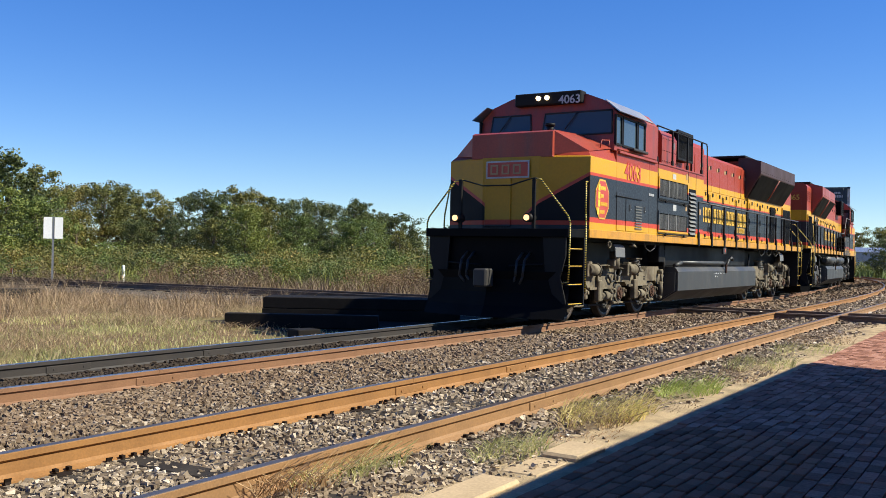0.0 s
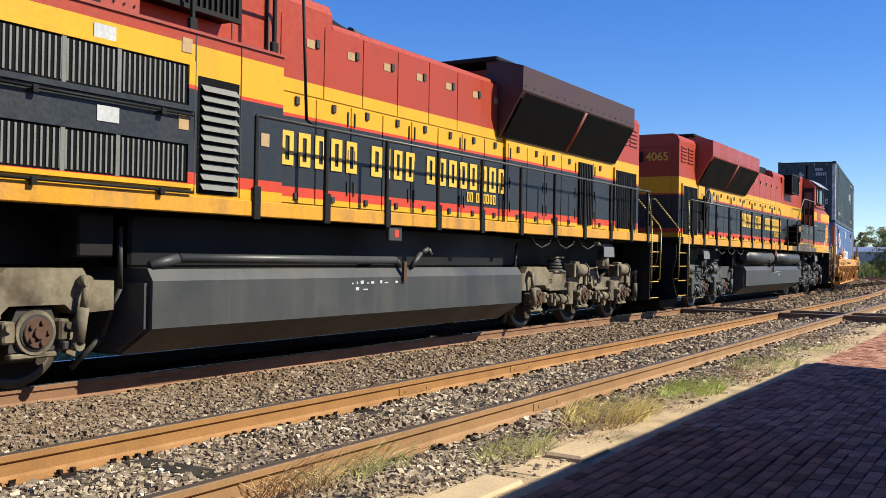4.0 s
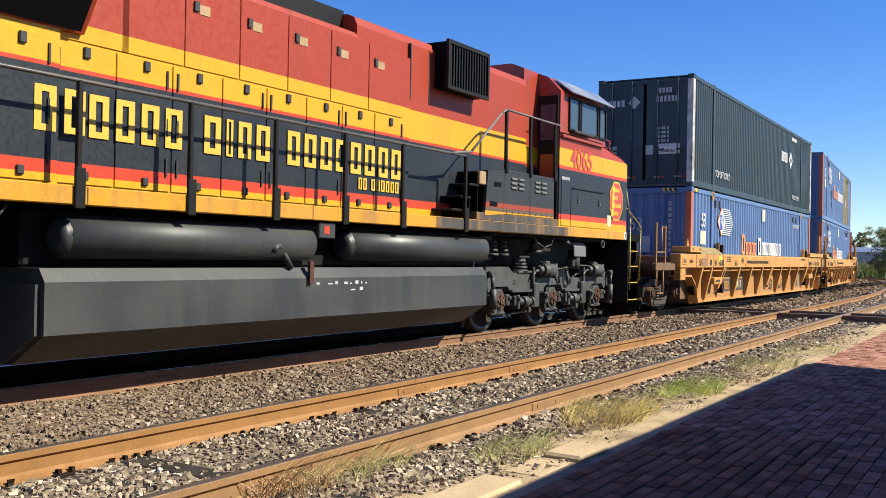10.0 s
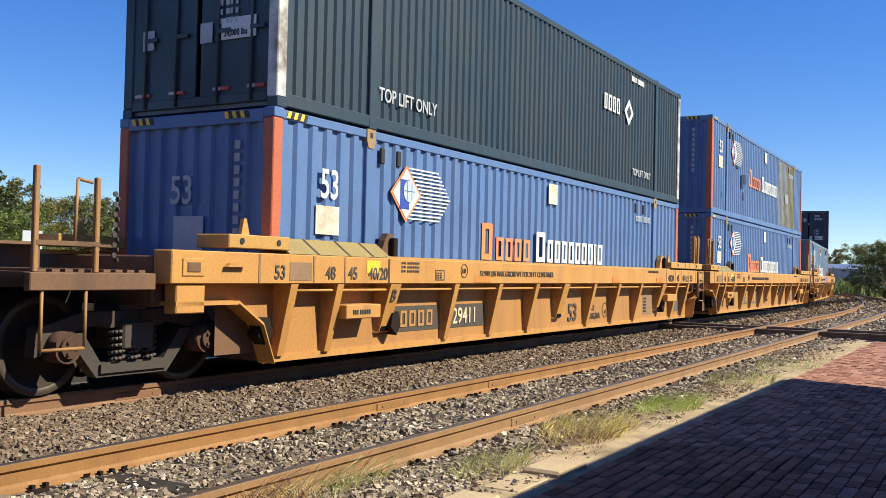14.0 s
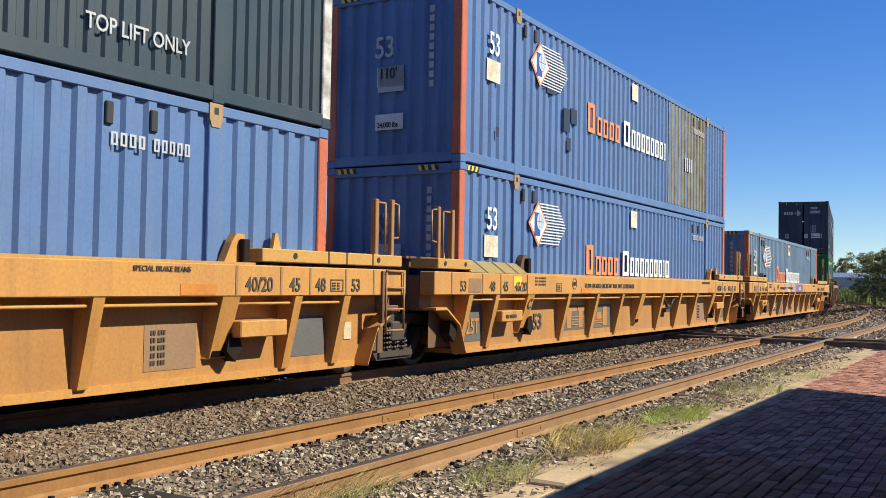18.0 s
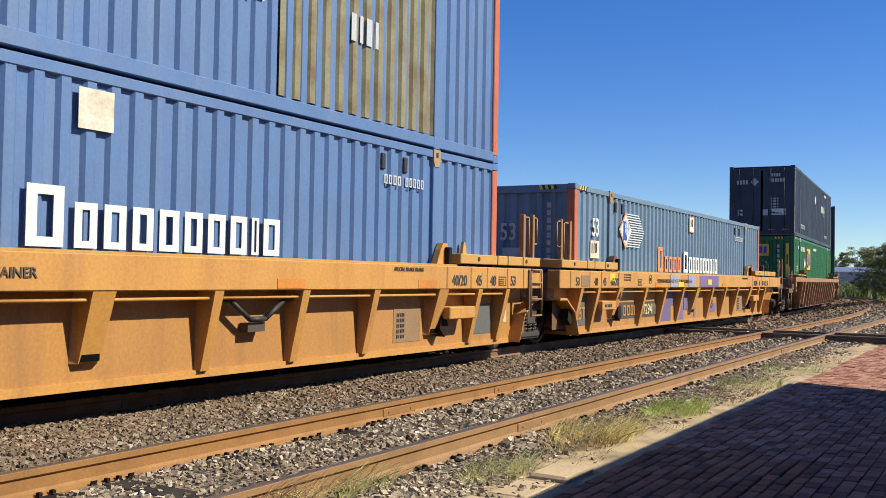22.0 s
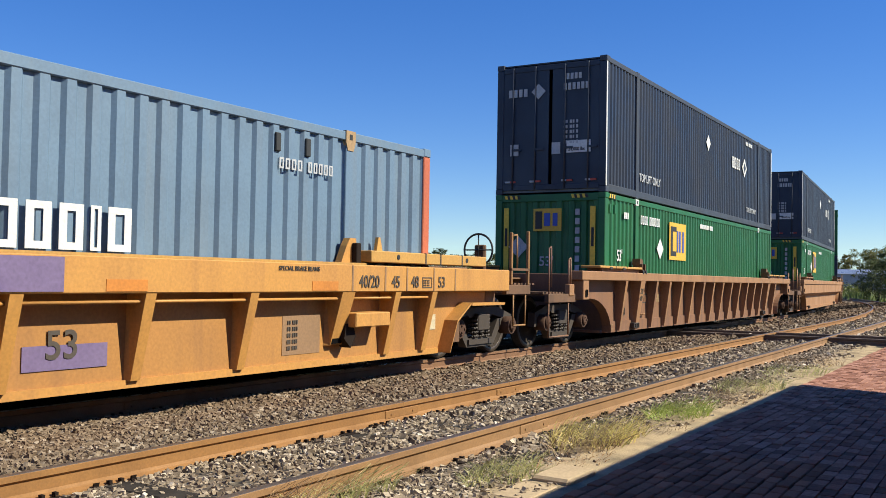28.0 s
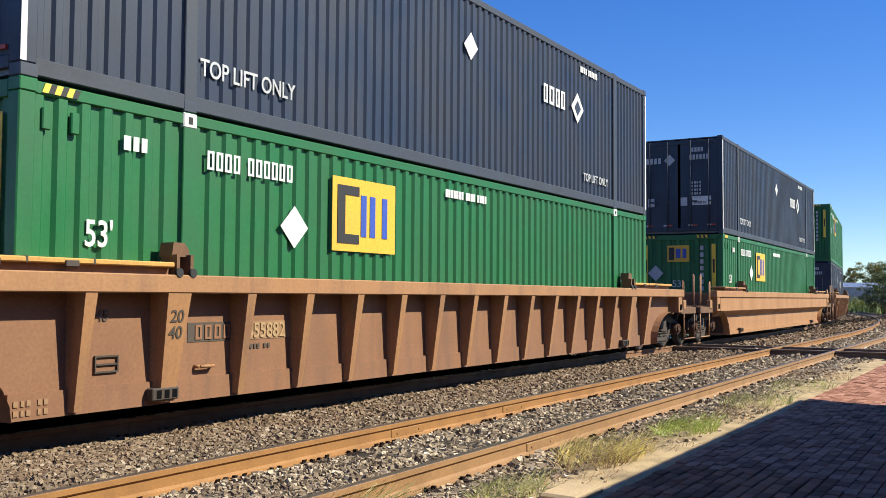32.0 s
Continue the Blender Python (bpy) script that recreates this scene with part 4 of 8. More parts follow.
tagged(part("cinder_bed", _ci, M_SHADOWED), "near-black ground sheet round the timbers, standing in for the engine's shadow", "cinders", kind="structure")
sign = empty("trackside_sign", "two white rectangular panels on a thin grey post", "sign", m=pose(24.9, 34.0, -0.42, 0, 0, -36))
part("post", B((-0.04, 0.04, -0.04, 0.04, 0, 2.95)), M_POST, sign)
part("panel", B((-0.37, -0.05, -0.065, -0.045, 2.05, 2.93)), M_SIGN, sign)
part("panel", B((0.05, 0.37, -0.065, -0.045, 2.05, 2.93)), M_SIGN, sign)
marker = empty("marker_post", "short white weathered marker post with a side block", "post", m=pose(29.0, 34.6, -0.42))
part("post", B((-0.05, 0.05, -0.05, 0.05, 0, 0.95), c=0.01), M_SIGN, marker)
part("block", B((-0.14, -0.05, -0.05, 0.05, 0.25, 0.5), c=0.01), M_SLAB, marker)
flag = empty("marker_flag", "small orange survey flag on a wire", "flag", m=pose(24.6, 36.2, -0.42))
part("wire", Solid().cyl((0, 0, 0), (0, 0, 0.75), 0.008, 6), M_POST, flag)
part("cloth", B((-0.004, 0.004, 0, 0.13, 0.60, 0.78)), M_LOGO_O, flag)
beam = empty("timber_beam", "long black creosoted timber lying beside the crossing", "timber", m=pose(15.6, 15.2, -0.40, 0, 0, -60))
part("beam", B((0, 3.4, -0.16, 0.16, 0.0, 0.30), c=0.015), M_TIMBER, beam)
# timbers run long and black to fill part of the engine's shadow
stack = empty("timber_stack", "stack of black creosoted timbers by the crossing track", "timber", m=pose(17.9, 16.2, -0.40, 0, 0, -58))
for i in range(4):
    for j in range(2):
        part("timber", B((0.02 * j, 4.9 - 0.06 * i, -0.15 + 0.31 * i, 0.15 + 0.31 * i, 0.28 * j + 0.004, 0.28 * j + 0.274), c=0.012), M_TIMBER, stack)
# small block whose black colour stands for the shade it lies in
block = empty("timber_block", "short block beside the rail, coloured black for its shade", "timber", m=pose(13.9, 11.55, -0.42, 0, 0, -20))
part("block", B((-0.25, 0.25, -0.2, 0.2, 0, 0.26), c=0.02), M_TIMBER, block)
pile = empty("tie_pile", "pile of old broken timber ties", "timber", m=pose(18.5, 28.2, -0.42, 0, 0, -35))
for i in range(5):
    part("old_tie", B((-1.3, 1.0, -0.11, 0.11, -0.08, 0.08), c=0.012), M_TIE, pile, "", pose(0.1 * i, 0.28 * (i % 3), 0.1 + 0.17 * (i // 3), 0, 0, 6 * i - 10))

M_SHED = surface("shed_metal", (0.28, 0.33, 0.38), (0.2, 0.24, 0.28), 0.5)
shed = empty("warehouse", "long low grey-blue metal warehouse far off", "building", m=pose(176, 33, -0.4, 0, 0, -72))
part("wall", B((0, 46, 0, 14, 0, 3.6)), M_SHED, shed)
part("roof", Solid().prism([(-0.3, 3.6), (14.3, 3.6), (7, 4.5)], "x", -0.3, 46.3), M_CHROME, shed)
for i in range(22):
    part("wall_rib", B((0.6 + 2.1 * i, 0.75 + 2.1 * i, -0.06, 0, 0, 3.6)), M_SHED, shed)
part("door", B((18, 20.4, -0.09, 0, 0, 2.6)), M_SIGN, shed)

# ---- kerb stones and bricks ----
random.seed(5)
for i, (x0, x1, y0, y1) in enumerate(((3.2, 4.2, 2.70, 3.0), (4.35, 5.50, 2.72, 3.01), (5.70, 6.22, 2.70, 3.0), (6.25, 6.76, 2.71, 3.01), (9.75, 10.5, 2.68, 3.02), (14.3, 14.9, 2.68, 2.95))):
    zt = -0.164 - 0.010 * random.random()
    tagged(part("kerb_stone", B((x0, x1, y0, y1, -0.34, zt), c=0.02), M_SLAB, None, "", pose(0, 0, 0, random.uniform(-1, 1), 0, random.uniform(-0.3, 0.3))), "worn tan kerb stone along the platform edge", "kerb stone", "kerb stones")


# ---- containers ----
CL, CW, CH = 16.15, 2.59, 2.896
HL, HW = CL / 2, CW / 2


def corrugated(x0, x1, y, z0, z1, pitch, depth, sign):
    """A corrugated sheet from x0 to x1; sign -1 faces -y."""
    n = max(1, round((x1 - x0) / pitch))
    p = (x1 - x0) / n
    xs, ys = [], []
    for i in range(n):
        b = x0 + i * p
        for fx, d in ((0.0, 0), (0.36, 0), (0.5, 1), (0.86, 1)):
            xs.append(b + fx * p)
            ys.append(y - sign * depth * d)
    xs.append(x1)
    ys.append(y)
    s = Solid()
    s.add([(a, b, z0) for a, b in zip(xs, ys)] + [(a, b, z1) for a, b in zip(xs, ys)],
          [(i, i + 1, len(xs) + i + 1, len(xs) + i) if sign < 0 else (i + 1, i, len(xs) + i, len(xs) + i + 1) for i in range(len(xs) - 1)])
    return s


def container(label, body, post, rail, doors=False, far_post=None, pitch=0.28, depth=0.04, group="stacked containers"):
    """A 53-foot corrugated box, its origin under its middle; its front end faces -x."""
    c = empty("container", label, "container", group)
    inner = 6.10
    for sg in (-1, 1):
        y = sg * (HW - 0.012)
        for a, b in ((-HL + 0.16, -inner - 0.07), (-inner + 0.07, inner - 0.07), (inner + 0.07, HL - 0.16)):
            part("side_sheet", corrugated(a, b, y, 0.17, CH - 0.12, pitch, depth, sg), body, c)
        part("top_rail", B((-HL + 0.15, HL - 0.15, sg * HW, sg * (HW - 0.09), CH - 0.13, CH - 0.015), c=0.01), rail, c)
        part("bottom_rail", B((-HL + 0.15, HL - 0.15, sg * HW, sg * (HW - 0.10), 0.02, 0.18), c=0.01), rail, c)
        for x in (-inner, inner):
            part("stacking_post", B((x - 0.085, x + 0.085, sg * (HW + 0.004), sg * (HW - 0.10), 0.0, CH), c=0.008), rail, c)
        for x in (-HL, HL):
            w = 0.17 if x < 0 else -0.17
            part("corner_post", B((x, x + w, sg * HW, sg * (HW - 0.16), 0.12, CH - 0.12), c=0.012), post if sg < 0 else far_post or post, c)
    cast = B((0, 0.18, -0.08, 0.086, 0, 0.118), c=0.008).mesh("corner_casting")
    cast.materials.append(rail)
    for x in (-HL, HL - 0.18, -inner - 0.09, inner - 0.09):
        for sg in (-1, 1):
            for z in (0.0, CH - 0.118):
                part("corner_casting", cast, rail, c, "", pose(x if sg > 0 else x + 0.18, sg * (HW - 0.08), z, 0, 0, 0 if sg > 0 else 180))
    part("roof", B((-HL + 0.05, HL - 0.05, -HW + 0.04, HW - 0.04, CH - 0.05, CH - 0.02)), rail, c)
    part("floor", B((-HL + 0.05, HL - 0.05, -HW + 0.05, HW - 0.05, 0.03, 0.15)), M_BAR, c)
    if doors:
        for i, y in enumerate((-0.62, 0.62)):
            d = part("door", B((-HL + 0.02, -HL + 0.06, y - 0.58, y + 0.58, 0.14, CH - 0.14), c=0.008), body, c)
            for k in (-0.27, 0.27):
                part("lock_rod", Solid().cyl((-HL - 0.005, y + k, 0.1), (-HL - 0.005, y + k, CH - 0.1), 0.019, 8), rail, d)
                part("rod_handle", B((-HL - 0.02, -HL, y + k - 0.2, y + k + 0.02, 0.95, 1.0)), rail, d)
        for z in (0.14, CH - 0.14):
            part("door_header", B((-HL + 0.005, -HL + 0.07, -HW + 0.16, HW - 0.16, z - 0.06, z + 0.06), c=0.008), far_post or post, c)
    else:
        n = 8
        ys, xs = [], []
        for i in range(n):
            q = -HW + 0.155 + i * (CW - 0.31) / n
            for f, d in ((0.0, 0.0), (0.40, 0.0), (0.5, 0.045), (0.88, 0.045)):
                ys.append(q + f * (CW - 0.31) / n)
                xs.append(-HL + 0.03 + d)
        ys.append(HW - 0.155)
        xs.append(-HL + 0.03)
        s = Solid()
        k = len(xs)
        s.add([(x, y, 0.14) for x, y in zip(xs, ys)] + [(x, y, CH - 0.14) for x, y in zip(xs, ys)], [(i + 1, i, k + i, k + i + 1) for i in range(k - 1)])
        part("end_wall", s, body, c)
        for z in (0.09, CH - 0.09):
            part("end_sill", B((-HL + 0.003, -HL + 0.1, -HW + 0.16, HW - 0.16, z - 0.08, z + 0.08), c=0.008), rail, c)
    part("rear_wall", B((HL - 0.08, HL - 0.03, -HW + 0.15, HW - 0.15, 0.1, CH - 0.1)), body, c)
    return c


def side_bars(c, name, widths, x, z, h, mat, gap=0.22, y=-HW - 0.004, strokes=1):
    return bars(name, widths, h, mat, c, side_m(x, y, z), gap=gap, strokes=strokes)


Y_SIDE = -HW - 0.006


def diamond(c, x, z, r, mat, name="placard", y=Y_SIDE, end=False):
    s = Solid()
    if end:
        s.prism([(y - r, z), (y, z + r), (y + r, z), (y, z - r)][::-1], "x", x - 0.004, x + 0.004)
    else:
        s.prism([(x - r, z), (x, z - r), (x + r, z), (x, z + r)], "y", y - 0.004, y + 0.004)
    return part(name, s, mat, c)


def hazard(c, x, z, end=False):
    """Small yellow and black slanting stripes at a top corner."""
    for i in range(6):
        s = Solid()
        a = i * 0.062
        if end:
            s.prism([(x - a, z), (x - a - 0.062, z), (x - a - 0.035, z + 0.085), (x - a + 0.027, z + 0.085)], "x", -HL - 0.010, -HL - 0.004)
        else:
            s.prism([(x + a, z), (x + a + 0.062, z), (x + a + 0.095, z + 0.085), (x + a + 0.033, z + 0.085)], "y", -HW - 0.010, -HW - 0.004)
        part("warning_stripe", s, (M_LOGO_Y, M_HAZ)[i % 2], c)


def stack_logo(c, x, z):
    """A diamond badge with a globe and ragged speed lines behind it."""
    for i in range(14):
        zz = z + 0.36 - i * 0.055
        k = 1.0 - abs(zz - z + 0.02) / 0.42
        x0 = x + max(0.05, 0.40 - abs(zz - z)) if abs(zz - z) < 0.36 else x + 0.05
        part("speed_line", B((x0, x + 0.86 + 0.40 * max(0.0, k), Y_SIDE - 0.003, Y_SIDE + 0.004, zz, zz + 0.022)), M_WHITE, c)
    diamond(c, x, z, 0.405, M_LOGO_O, "badge")
    diamond(c, x, z, 0.355, M_WHITE, "badge_field", Y_SIDE - 0.006)
    part("badge_block", B((x - 0.17, x + 0.07, Y_SIDE - 0.014, Y_SIDE - 0.008, z - 0.22, z + 0.2)), M_LOGO_B, c, "dark blue block in the badge")
    part("badge_globe", Solid().disc((x + 0.06, Y_SIDE - 0.018, z + 0.04), "y", 0.155, 0.006, 24), M_GLOBE, c, "pale ringed globe in the badge")
    for dx in (-0.06, 0.06):
        part("globe_line", B((x + 0.055 + dx, x + 0.065 + dx, Y_SIDE - 0.023, Y_SIDE - 0.02, z - 0.09, z + 0.17)), M_LOGO_B, c)
    part("globe_line", B((x - 0.08, x + 0.20, Y_SIDE - 0.023, Y_SIDE - 0.02, z + 0.035, z + 0.045)), M_LOGO_B, c)


M_BADGE = surface("badge_amber", (0.62, 0.37, 0.03), (0.5, 0.28, 0.04), 0.55)
M_GLOBE = surface("globe_pale_blue", (0.45, 0.52, 0.58), None, 0.6)


def stack_word(c, x, z, cut=9):
    """The word on the side: a tall first bar, then shorter ones, orange and white."""
    side_bars(c, "word", [0.62], x, z, 0.60, M_LOGO_O, y=Y_SIDE, strokes=2)
    side_bars(c, "word", [0.68] * 4, x + 0.52, z, 0.385, M_LOGO_O, gap=0.24, y=Y_SIDE, strokes=2)
    side_bars(c, "word", [0.70], x + 2.12, z, 0.55, M_WHITE, y=Y_SIDE, strokes=2)
    side_bars(c, "word", [0.60, 0.62, 0.62, 0.62, 0.60, 0.62, 0.62, 0.28, 0.66][:cut], x + 2.62, z, 0.42, M_WHITE, gap=0.19, y=Y_SIDE, strokes=2)


def blue_box(label, body, worn=False, inch=False):
    c = container(label, body, M_ORANGE, body)
    letters("length_mark", "53", 0.36, M_WHITE, c, side_m(-7.18, Y_SIDE, 1.90), narrow=0.75)
    part("notice", B((-7.26, -6.78, Y_SIDE - 0.004, Y_SIDE + 0.004, 1.44, 1.80)), M_AGED, c, "white notice panel, yellowed with age")
    letters("length_mark", "53", 0.34, M_GREYL, c, end_m(-HL - 0.0, 0.36, 1.78), narrow=0.8)
    part("notice", B((-HL - 0.004, -HL + 0.004, -0.22, 0.28, 1.20, 1.62)), M_GREYL, c, "grey notice panel")
    for k in range(9):
        part("letter_bar", B((-HL - 0.004, -HL + 0.01, -0.78, -0.70, 2.42 - k * 0.15, 2.52 - k * 0.15)), M_GREYL, c)
    hazard(c, -HL + 0.22, CH - 0.11)
    hazard(c, -HW + 0.75, CH - 0.11, True)
    hazard(c, HW - 0.25, CH - 0.11, True)
    for x in (-6.1, 6.1):
        part("post_casting", Solid().prism([(x - 0.06, CH - 0.26), (x + 0.06, CH - 0.26), (x + 0.1, CH - 0.16), (x + 0.1, CH - 0.004), (x - 0.1, CH - 0.004), (x - 0.1, CH - 0.16)], "y", -HW - 0.014, -HW + 0.1), M_NOTICE, c, "rust-stained corner casting")
        part("casting_hole", B((x - 0.03, x + 0.03, -HW - 0.018, -HW, CH - 0.12, CH - 0.05)), M_HAZ, c)
    stack_logo(c, -5.20, 2.10)
    stack_word(c, -2.88, 1.22, 8 if worn else 9)
    n = part("notice", B((-0.25, 0.15, Y_SIDE - 0.004, Y_SIDE + 0.004, 2.32, 2.70)), M_AGED, c, "white square notice, yellowed with age")
    if inch:
        for q in ((-0.27, 0.17, 2.70, 2.72), (-0.27, 0.17, 2.30, 2.32), (-0.27, -0.25, 2.30, 2.72), (0.15, 0.17, 2.30, 2.72)):
            part("notice_edge", B((q[0], q[1], Y_SIDE - 0.006, Y_SIDE, q[2], q[3])), M_LOGO_O, c)
        letters("height_mark", "10", 0.20, M_HAZ, c, side_m(-0.20, Y_SIDE - 0.008, 2.45), narrow=0.8)
        letters("height_mark", "110", 0.20, M_HAZ, c, side_m(-7.24, Y_SIDE - 0.008, 1.55), narrow=0.75)
    side_bars(c, "number", [0.62, 0.62, 0.62, 0.62, -0.4, 0.55, 0.55, 0.55, 0.55, 0.55], 4.72, 2.27, 0.13, M_GREYL, gap=0.24, y=Y_SIDE, strokes=2)
    for x in (-5.86, -5.45, 4.65, 5.2):
        part("lift_slot", B((x, x + 0.09, Y_SIDE - 0.012, Y_SIDE + 0.03, 2.46, 2.68), c=0.01), M_HAZ, c)
    if worn:
        part("notice", B((-HL - 0.004, -HL + 0.004, -0.22, 0.30, 1.28, 1.62)), M_WHITE, c, "white height plate")
        letters("height_mark", "110'", 0.17, M_HAZ, c, end_m(-HL - 0.008, 0.26, 1.42), narrow=0.85)
        part("notice", B((-HL - 0.004, -HL + 0.004, -0.22, 0.32, 0.58, 0.84)), M_WHITE, c, "white rating plate")
        letters("rating", "24,000 lbs", 0.085, M_HAZ, c, end_m(-HL - 0.008, 0.28, 0.62), narrow=0.8)
        part("faded_panel", corrugated(2.52, 6.0, -HW + 0.006, 0.20, CH - 0.15, 0.28, 0.04, -1), M_RUSTPAN, c, "faded rust-stained side section")
        side_bars(c, "scrawl", [0.3, 0.2, 0.35, 0.2], 3.9, 1.15, 0.36, M_GREYL, y=Y_SIDE - 0.004)
        for x, z, w, h in ((-4.9, 1.65, 0.35, 0.5), (-4.55, 1.9, 0.28, 0.3), (-4.1, 1.05, 0.3, 0.45), (-3.75, 1.25, 0.3, 0.3), (-3.95, 0.7, 0.2, 0.25), (-6.9, 0.55, 0.1, 0.16)):
            part("paint_patch", B((x, x + w, Y_SIDE - 0.002, Y_SIDE + 0.004, z, z + h)), M_NAVY, c, "dark repainted patch")
    return c


def umax_box(label, body):
    c = container(label, body, M_SCUFF if body is M_DARKBOX else body, body if body is M_DARKBOX else M_NRAIL, doors=True, far_post=body, pitch=0.205, depth=0.032)
    if body is M_NAVY:
        for x in (-HL, HL - 0.06):
            part("edge_strip", B((x, x + 0.06, -HW - 0.004, -HW, 0.13, CH - 0.13)), M_WHITE, c, "white edge of the corner post")
    side_bars(c, "word", [0.5, 0.62, 0.5, 0.5], 2.5, 1.66, 0.34, M_WHITE, gap=0.22, y=Y_SIDE, strokes=2)
    for r, mt in ((0.30, M_WHITE), (0.15, body)):
        diamond(c, 4.05, 1.80, r, mt, "emblem", Y_SIDE - (0.006 if r < 0.2 else 0))
    if body is M_NAVY:
        diamond(c, -0.2, 2.05, 0.22, M_WHITE)
    letters("notice", "TOP LIFT ONLY", 0.18, M_GREYL, c, side_m(-5.98, Y_SIDE, 0.42), narrow=0.84)
    letters("notice", "TOP LIFT ONLY", 0.15, M_GREYL, c, side_m(4.35, Y_SIDE, 0.42), narrow=0.86)
    side_bars(c, "number", [0.5] * 4 + [-0.3] + [0.45] * 6, 4.2, 2.55, 0.12, M_WHITE, y=Y_SIDE)
    bars("word", [0.5, 0.5, 0.5, 0.5], 0.17, M_GREYL, c, end_m(-HL - 0.004, 1.0, 2.15))
    diamond(c, -HL - 0.002, 2.24, 0.17, M_GREYL, "emblem", 0.28, True)
    bars("number", [0.5] * 4, 0.13, M_GREYL, c, end_m(-HL - 0.004, -0.38, 2.45))
    bars("number", [0.45] * 6, 0.15, M_GREYL, c, end_m(-HL - 0.004, -0.32, 2.22))
    for i in range(5):
        bars("small_print", [0.6, 0.4, -0.3, 0.8, 0.5, -0.2, 0.6], 0.07, M_GREYL, c, end_m(-HL - 0.004, -0.33, 1.5 - i * 0.11))
    part("notice", B((-HL - 0.006, -HL + 0.002, -0.95, -0.40, 0.86, 1.12)), M_WHITE, c, "white rating plate")
    letters("rating", "24,000 lbs", 0.075, M_HAZ, c, end_m(-HL - 0.008, -0.44, 0.9), narrow=0.85)
    for k, y in enumerate((-0.95, -0.40, 0.35, 0.95)):
        part("reflector_strip", B((-HL - 0.006, -HL + 0.02, y - 0.14, y, 0.25, 0.29)), M_STRIPE, c, "red reflector strip")
        part("reflector_strip", B((-HL - 0.006, -HL + 0.02, y, y + 0.12, 0.25, 0.29)), M_GREYL, c, "pale reflector strip")
    for y in (0.85, -0.15):
        part("notice", B((-HL - 0.006, -HL + 0.002, y - 0.1, y + 0.1, 0.85, 1.1)), M_GREYL, c, "pale square notice")
    return c


def green_box(label):
    c = container(label, M_GREEN, M_GREEN, M_GREEN, pitch=0.235, depth=0.036)
    letters("length_mark", "53'", 0.24, M_WHITE, c, side_m(-7.38, Y_SIDE, 1.46), narrow=0.8)
    letters("length_mark", "53'", 0.20, M_GREYL, c, end_m(-HL - 0.0, 0.22, 1.33))
    side_bars(c, "number", [0.5] * 4 + [-0.3] + [0.5] * 6, -5.85, 2.34, 0.20, M_WHITE, gap=0.16, y=Y_SIDE, strokes=2)
    diamond(c, -4.42, 1.82, 0.25, M_WHITE)
    part("badge", B((-3.70, -2.30, Y_SIDE - 0.004, Y_SIDE + 0.004, 1.58, 2.52)), M_BADGE, c, "yellow square badge")
    part("letter_bar", Solid().prism([(-3.60, 1.68), (-3.14, 1.68), (-3.14, 1.80), (-3.44, 1.80), (-3.44, 2.30), (-3.14, 2.30), (-3.14, 2.42), (-3.60, 2.42)], "y", Y_SIDE - 0.012, Y_SIDE - 0.006), M_HAZ, c, "dark bracket shape on the badge")
    for x, w in ((-3.10, 0.12), (-2.90, 0.12), (-2.62, 0.12)):
        part("letter_bar", B((x, x + w, Y_SIDE - 0.012, Y_SIDE - 0.006, 1.78, 2.32)), M_LOGO_B, c)
    side_bars(c, "notice", [0.5] * 7 + [-0.3] + [0.5] * 4 + [-0.3] + [0.5] * 4, -0.95, 2.50, 0.12, M_WHITE, gap=0.16, y=Y_SIDE)
    letters("length_mark", "53", 0.16, M_WHITE, c, side_m(HL - 1.5, Y_SIDE, 1.32))
    side_bars(c, "mark", [0.6, 0.5, 0.5], -6.95, 2.40, 0.14, M_WHITE, y=Y_SIDE)
    for x in (-7.85, -7.55):
        part("lift_slot", B((x, x + 0.09, Y_SIDE - 0.012, Y_SIDE + 0.03, 2.46, 2.66), c=0.01), M_GREEN, c)
    part("badge", B((-HL - 0.006, -HL + 0.01, -0.30, 0.36, 2.08, 2.57)), M_BADGE, c, "yellow badge on the end wall")
    bars("badge_letter", [0.42], 0.38, M_HAZ, c, end_m(-HL - 0.012, 0.31, 2.13))
    bars("badge_letter", [0.5, 0.4], 0.28, M_LOGO_B, c, end_m(-HL - 0.012, 0.10, 2.19))
    diamond(c, -HL - 0.004, 1.74, 0.24, M_GREYL, "placard", 0.72, True)
    for k in range(8):
        part("letter_bar", B((-HL - 0.004, -HL + 0.01, -0.72, -0.62, 2.42 - k * 0.2, 2.55 - k * 0.2)), M_GREYL, c)
    for y in (-1.02, 1.02):
        part("caution_strip", B((-HL - 0.008, -HL + 0.0, y - 0.06, y + 0.06, 1.2, 2.6)), M_LOGO_Y, c, "yellow caution strip")
        part("caution_text", B((-HL - 0.011, -HL - 0.007, y - 0.03, y + 0.03, 1.75, 2.15)), M_HAZ, c)
    hazard(c, -HL + 0.22, CH - 0.11)
    hazard(c, -HW + 0.75, CH - 0.11, True)
    hazard(c, HW - 0.25, CH - 0.11, True)
    for x in (-6.1, 6.1):
        part("post_casting", B((x - 0.095, x + 0.095, -HW - 0.012, -HW + 0.1, CH - 0.16, CH - 0.004), c=0.01), M_WHITE, c, "white corner casting")
        part("casting_hole", B((x - 0.03, x + 0.03, -HW - 0.015, -HW, CH - 0.12, CH - 0.045)), M_HAZ, c)
    return c


# ---- well cars ----
M_CAST = surface("truck_casting", (0.052, 0.038, 0.029), (0.026, 0.02, 0.016), 0.75, relief=0.3)
M_COIL = surface("spring_steel", (0.075, 0.06, 0.05), (0.04, 0.033, 0.027), 0.65)
